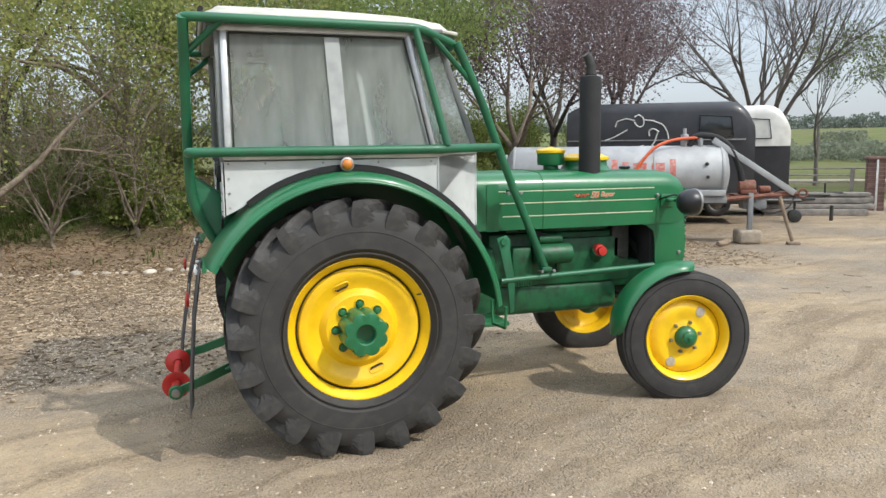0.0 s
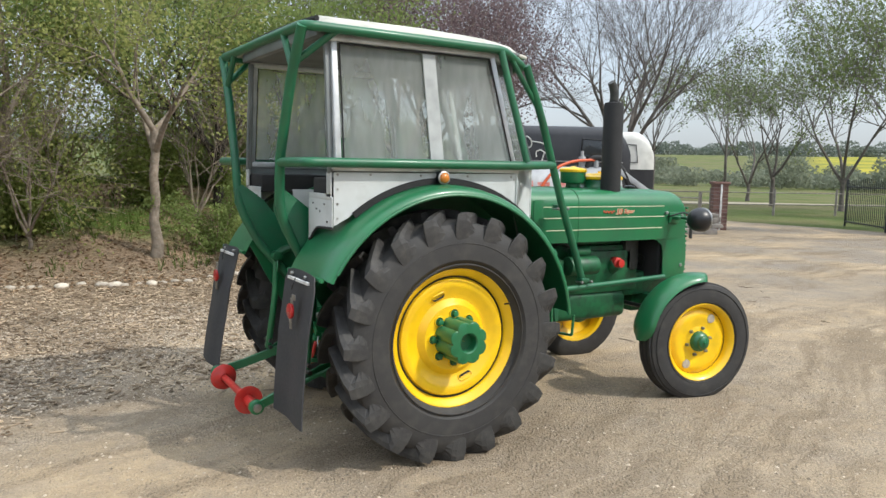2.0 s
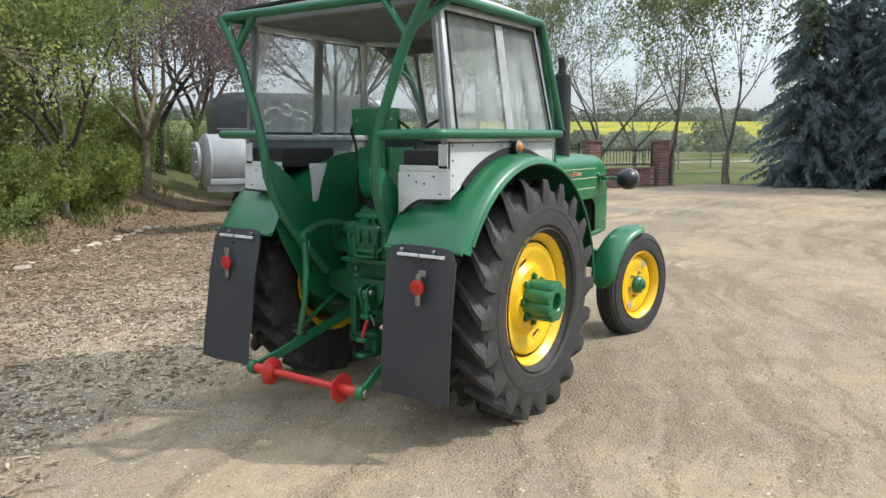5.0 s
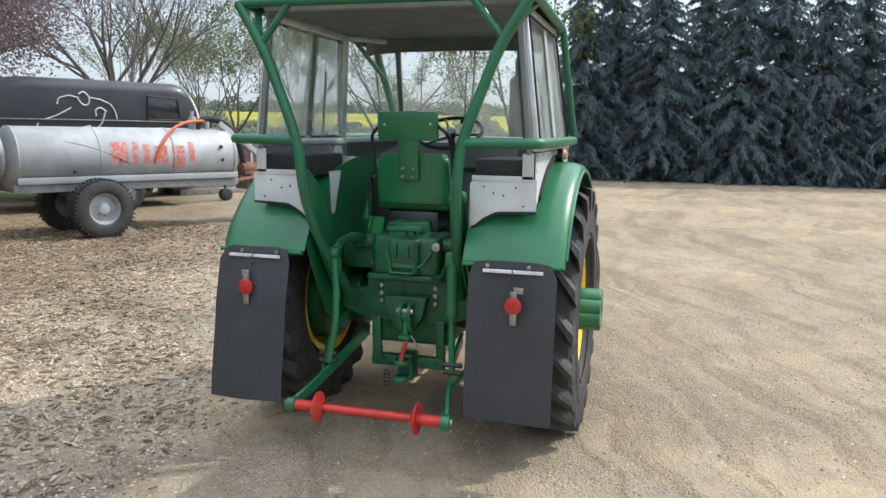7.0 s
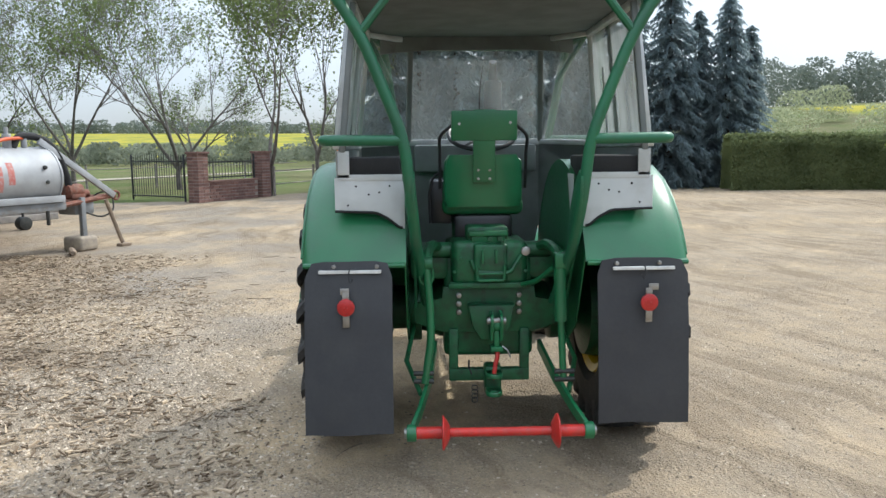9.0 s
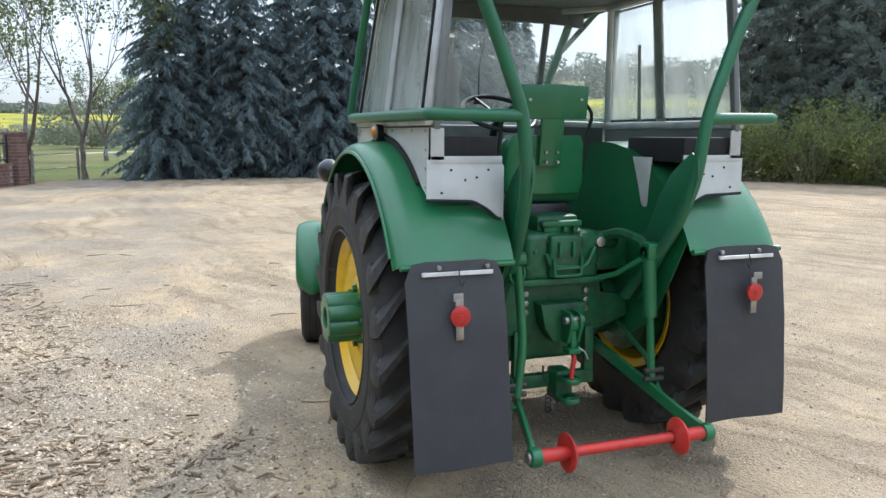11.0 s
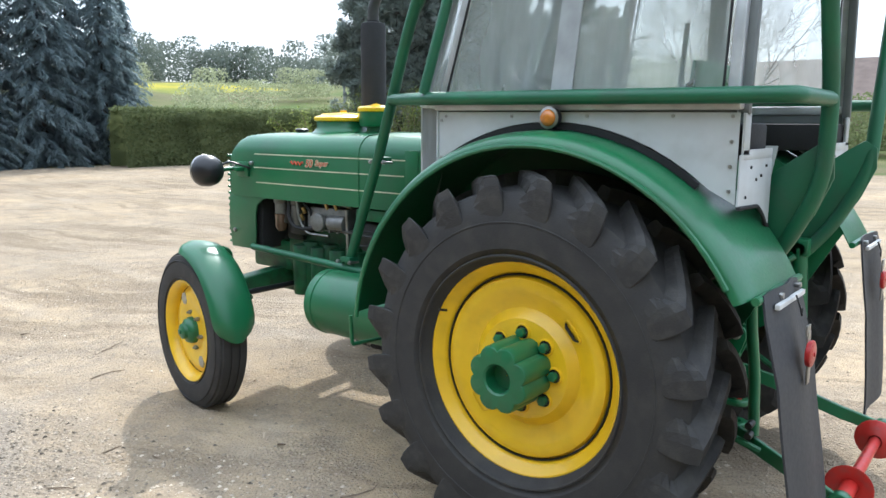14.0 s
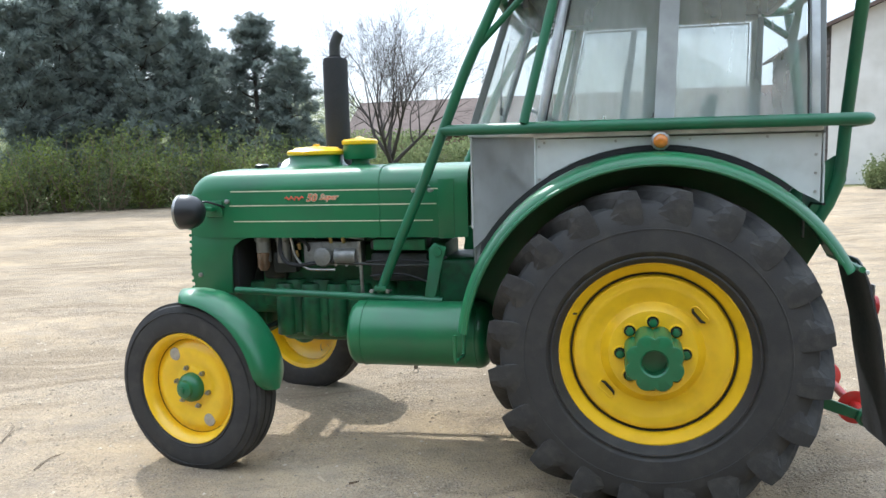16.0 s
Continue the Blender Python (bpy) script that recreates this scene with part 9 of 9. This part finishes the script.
# ---- street lamps ----
def street_lamp(at, h, arm, ang):
    z = ground_z(*at)
    sl = thing("street_lamp", "grey street lamp with curved arm", "lamp", "street lamps", m=pose(at[0], at[1], z, 0, 0, ang))
    bm = B()
    tube(bm, [(0, 0, -0.1), (0, 0, h - 0.9), (0.12, 0, h - 0.35), (0.55, 0, h - 0.05), (arm, 0, h)], [0.075, 0.06, 0.05, 0.045, 0.04], 10)
    part("pole", bm, GREY_FRAME, sl)
    bm = B()
    box(bm, arm - 0.10, arm + 0.55, -0.14, 0.14, h - 0.07, h + 0.07, 0.05, 3)
    part("lamp_head", bm, GREY_FRAME, sl, "grey lamp head")


street_lamp((30.35, -28.13), 7.4 - ground_z(30.35, -28.13), 1.5, -40)
street_lamp((19.61, -41.85), 6.4 - ground_z(19.61, -41.85) + 0.2, 1.4, 150)

# ---- barns to the south ----
ROOF_TILE = material("dark brown roof tiles", (0.085, 0.058, 0.048), 0.85, col2=(0.12, 0.085, 0.07), scale=1.5, bump=0.6, bscale=9)
PLASTER = material("pale plaster wall", (0.62, 0.60, 0.55), 0.9, col2=(0.50, 0.48, 0.43), scale=0.9, bump=0.2, bscale=20)
BOARDS = material("dark brown weatherboards", (0.060, 0.050, 0.045), 0.85, col2=(0.085, 0.072, 0.062), scale=1.5, bump=0.4, bscale=12, obj_random=0.15)
BRICK_WALL = material("far brick wall", (0.19, 0.105, 0.085), 0.9, col2=(0.14, 0.085, 0.07), scale=2, bump=0.3, bscale=12)


def barn(name, m, length, depth, eave, ridge, wall_mat, label, windows):
    b = thing(name, label, "building", m=m)
    bm = B()
    box(bm, 0, length, 0, depth, -0.3, eave)
    part("wall", bm, wall_mat, b)
    bm = B()
    for x in (0.0, length - 0.02):
        plate_yz(bm, [(0, eave), (depth, eave), (depth / 2, ridge)], x, 0.02)
    part("gable", bm, wall_mat, b)
    for y0, y1 in ((-0.4, depth / 2), (depth + 0.4, depth / 2)):
        bm = B()
        z0 = eave - 0.4 * (ridge - eave) / (depth / 2)
        skin(bm, [[(-0.3, y0, z0 + 0.05), (length + 0.3, y0, z0 + 0.05)], [(-0.3, y1, ridge + 0.05), (length + 0.3, y1, ridge + 0.05)]], 0.12)
        part("roof", bm, ROOF_TILE, b, "dark tiled roof")
    for x, z, w, h in windows:
        bm = B()
        box(bm, x - w / 2, x + w / 2, -0.03, 0.05, z - h / 2, z + h / 2, 0.01)
        win = part("window", bm, DARK_GLASS, b, "dark window with white frame")
        bm = B()
        tube(bm, [(x - w / 2, -0.04, z - h / 2), (x + w / 2, -0.04, z - h / 2), (x + w / 2, -0.04, z + h / 2), (x - w / 2, -0.04, z + h / 2)], 0.05, 6, closed=True)
        tube(bm, [(x, -0.04, z - h / 2), (x, -0.04, z + h / 2)], 0.035, 6)
        part("frame", bm, WHITE_PAINT, win)
    return b


barn("long_barn", pose(-10.58, -57.82, 0, 0, 0, -1), 29.5, 9.0, 3.2, 5.8, BRICK_WALL, "long low brick barn with a dark tiled roof", ())
_gb = thing("white_barn", "tall barn with pale plaster wall and dark boarded side", "building", m=pose(-8.18, -29.26, 0, 0, 0, -1))
_bm = B()
box(_bm, -14.0, -0.05, -12.0, 0.0, -0.3, 6.2)
part("wall", _bm, PLASTER, _gb, "pale plaster wall")
for _k in range(26):
    _bm = B()
    box(_bm, -0.05, 0.02 + 0.02 * (_k % 2), -12.0, 0.0, 0.24 * _k, 0.24 * _k + 0.235, 0.006)
    part("board", _bm, BOARDS, _gb)
_bm = B()
skin(_bm, [[(0.5, 0.5, 6.15), (0.5, -12.5, 6.15)], [(-7.0, 0.5, 9.4), (-7.0, -12.5, 9.4)], [(-14.5, 0.5, 6.15), (-14.5, -12.5, 6.15)]], 0.14)
part("roof", _bm, ROOF_TILE, _gb, "dark tiled roof")
_bm = B()
plate_xz(_bm, [(-14.0, 6.2), (-0.05, 6.2), (-7.0, 9.25)], -0.02, 0.02)
part("gable", _bm, PLASTER, _gb)


# ---- parked car ----
def parked_car():
    car = thing("parked_car", "silver family car parked at the yard's edge", "car", m=pose(9.39, -18.73, 0, 0, 0, -76))
    bm = B()
    rows = []
    prof = [(-2.15, 0.55, 0.78, 0.95), (-2.12, 0.42, 0.95, 1.05), (-1.95, 0.36, 0.97, 1.30), (-1.60, 0.34, 0.98, 1.52), (-1.0, 0.33, 0.99, 1.60), (-0.2, 0.33, 0.99, 1.60), (0.4, 0.33, 0.98, 1.46), (0.95, 0.34, 0.96, 1.05), (1.7, 0.36, 0.90, 0.95), (2.1, 0.42, 0.82, 0.80), (2.2, 0.50, 0.72, 0.66)]
    for x, z0, hw0, top in prof:
        hw = hw0 * 0.92
        belt = min(0.98, top)
        rh = max(0.0, top - belt)
        row = [(x, -hw * 0.85, z0), (x, -hw, z0 + 0.15), (x, -hw * 1.01, (z0 + belt) / 2), (x, -hw * 0.97, belt), (x, -hw * 0.97 + rh * 0.30, belt + rh * 0.75), (x, -hw * 0.97 + rh * 0.42 + 0.06, top), (x, 0, top + 0.02)]
        rows.append(row + [(a, -b, c) for a, b, c in reversed(row[:-1])])
    skin(bm, rows)
    for e in (0, -1):
        bm.faces.new([bm.verts.new(p) for p in rows[e]])
    body = part("body", bm, SILVER_CAR, car, "silver rounded car body")
    bm = B()
    skin(bm, [[(-2.02, -0.62, 1.06), (-2.02, 0.62, 1.06)], [(-1.70, -0.55, 1.45), (-1.70, 0.55, 1.45)]], 0.01)
    part("rear_window", bm, DARK_GLASS, car, "dark rear window")
    for s in (-1, 1):
        bm = B()
        skin(bm, [[(-1.75, s * 0.90, 1.02), (0.75, s * 0.90, 1.02)], [(-1.45, s * 0.775, 1.46), (0.25, s * 0.775, 1.44)]], 0.01)
        part("side_window", bm, DARK_GLASS, car, "dark side window")
        bm = B()
        box(bm, -2.17, -2.05, s * 0.52, s * 0.80, 0.82, 0.98, 0.02)
        part("tail_lamp", bm, RED_GLASS, car, "red tail lamp")
        for x in (-1.35, 1.35):
            road_wheel(car, (x, s * 0.80, 0.33), 0.33, 0.20, (0, s, 0), STEEL, 0.20, "car wheel")
    bm = B()
    box(bm, -2.22, -2.08, -0.80, 0.80, 0.38, 0.62, 0.05, 3)
    part("bumper", bm, BLACK, car, "dark bumper")
    bm = B()
    box(bm, -2.19, -2.14, -0.26, 0.26, 0.70, 0.81, 0.004)
    part("number_plate", bm, WHITE_PAINT, car, "blank white plate")


parked_car()
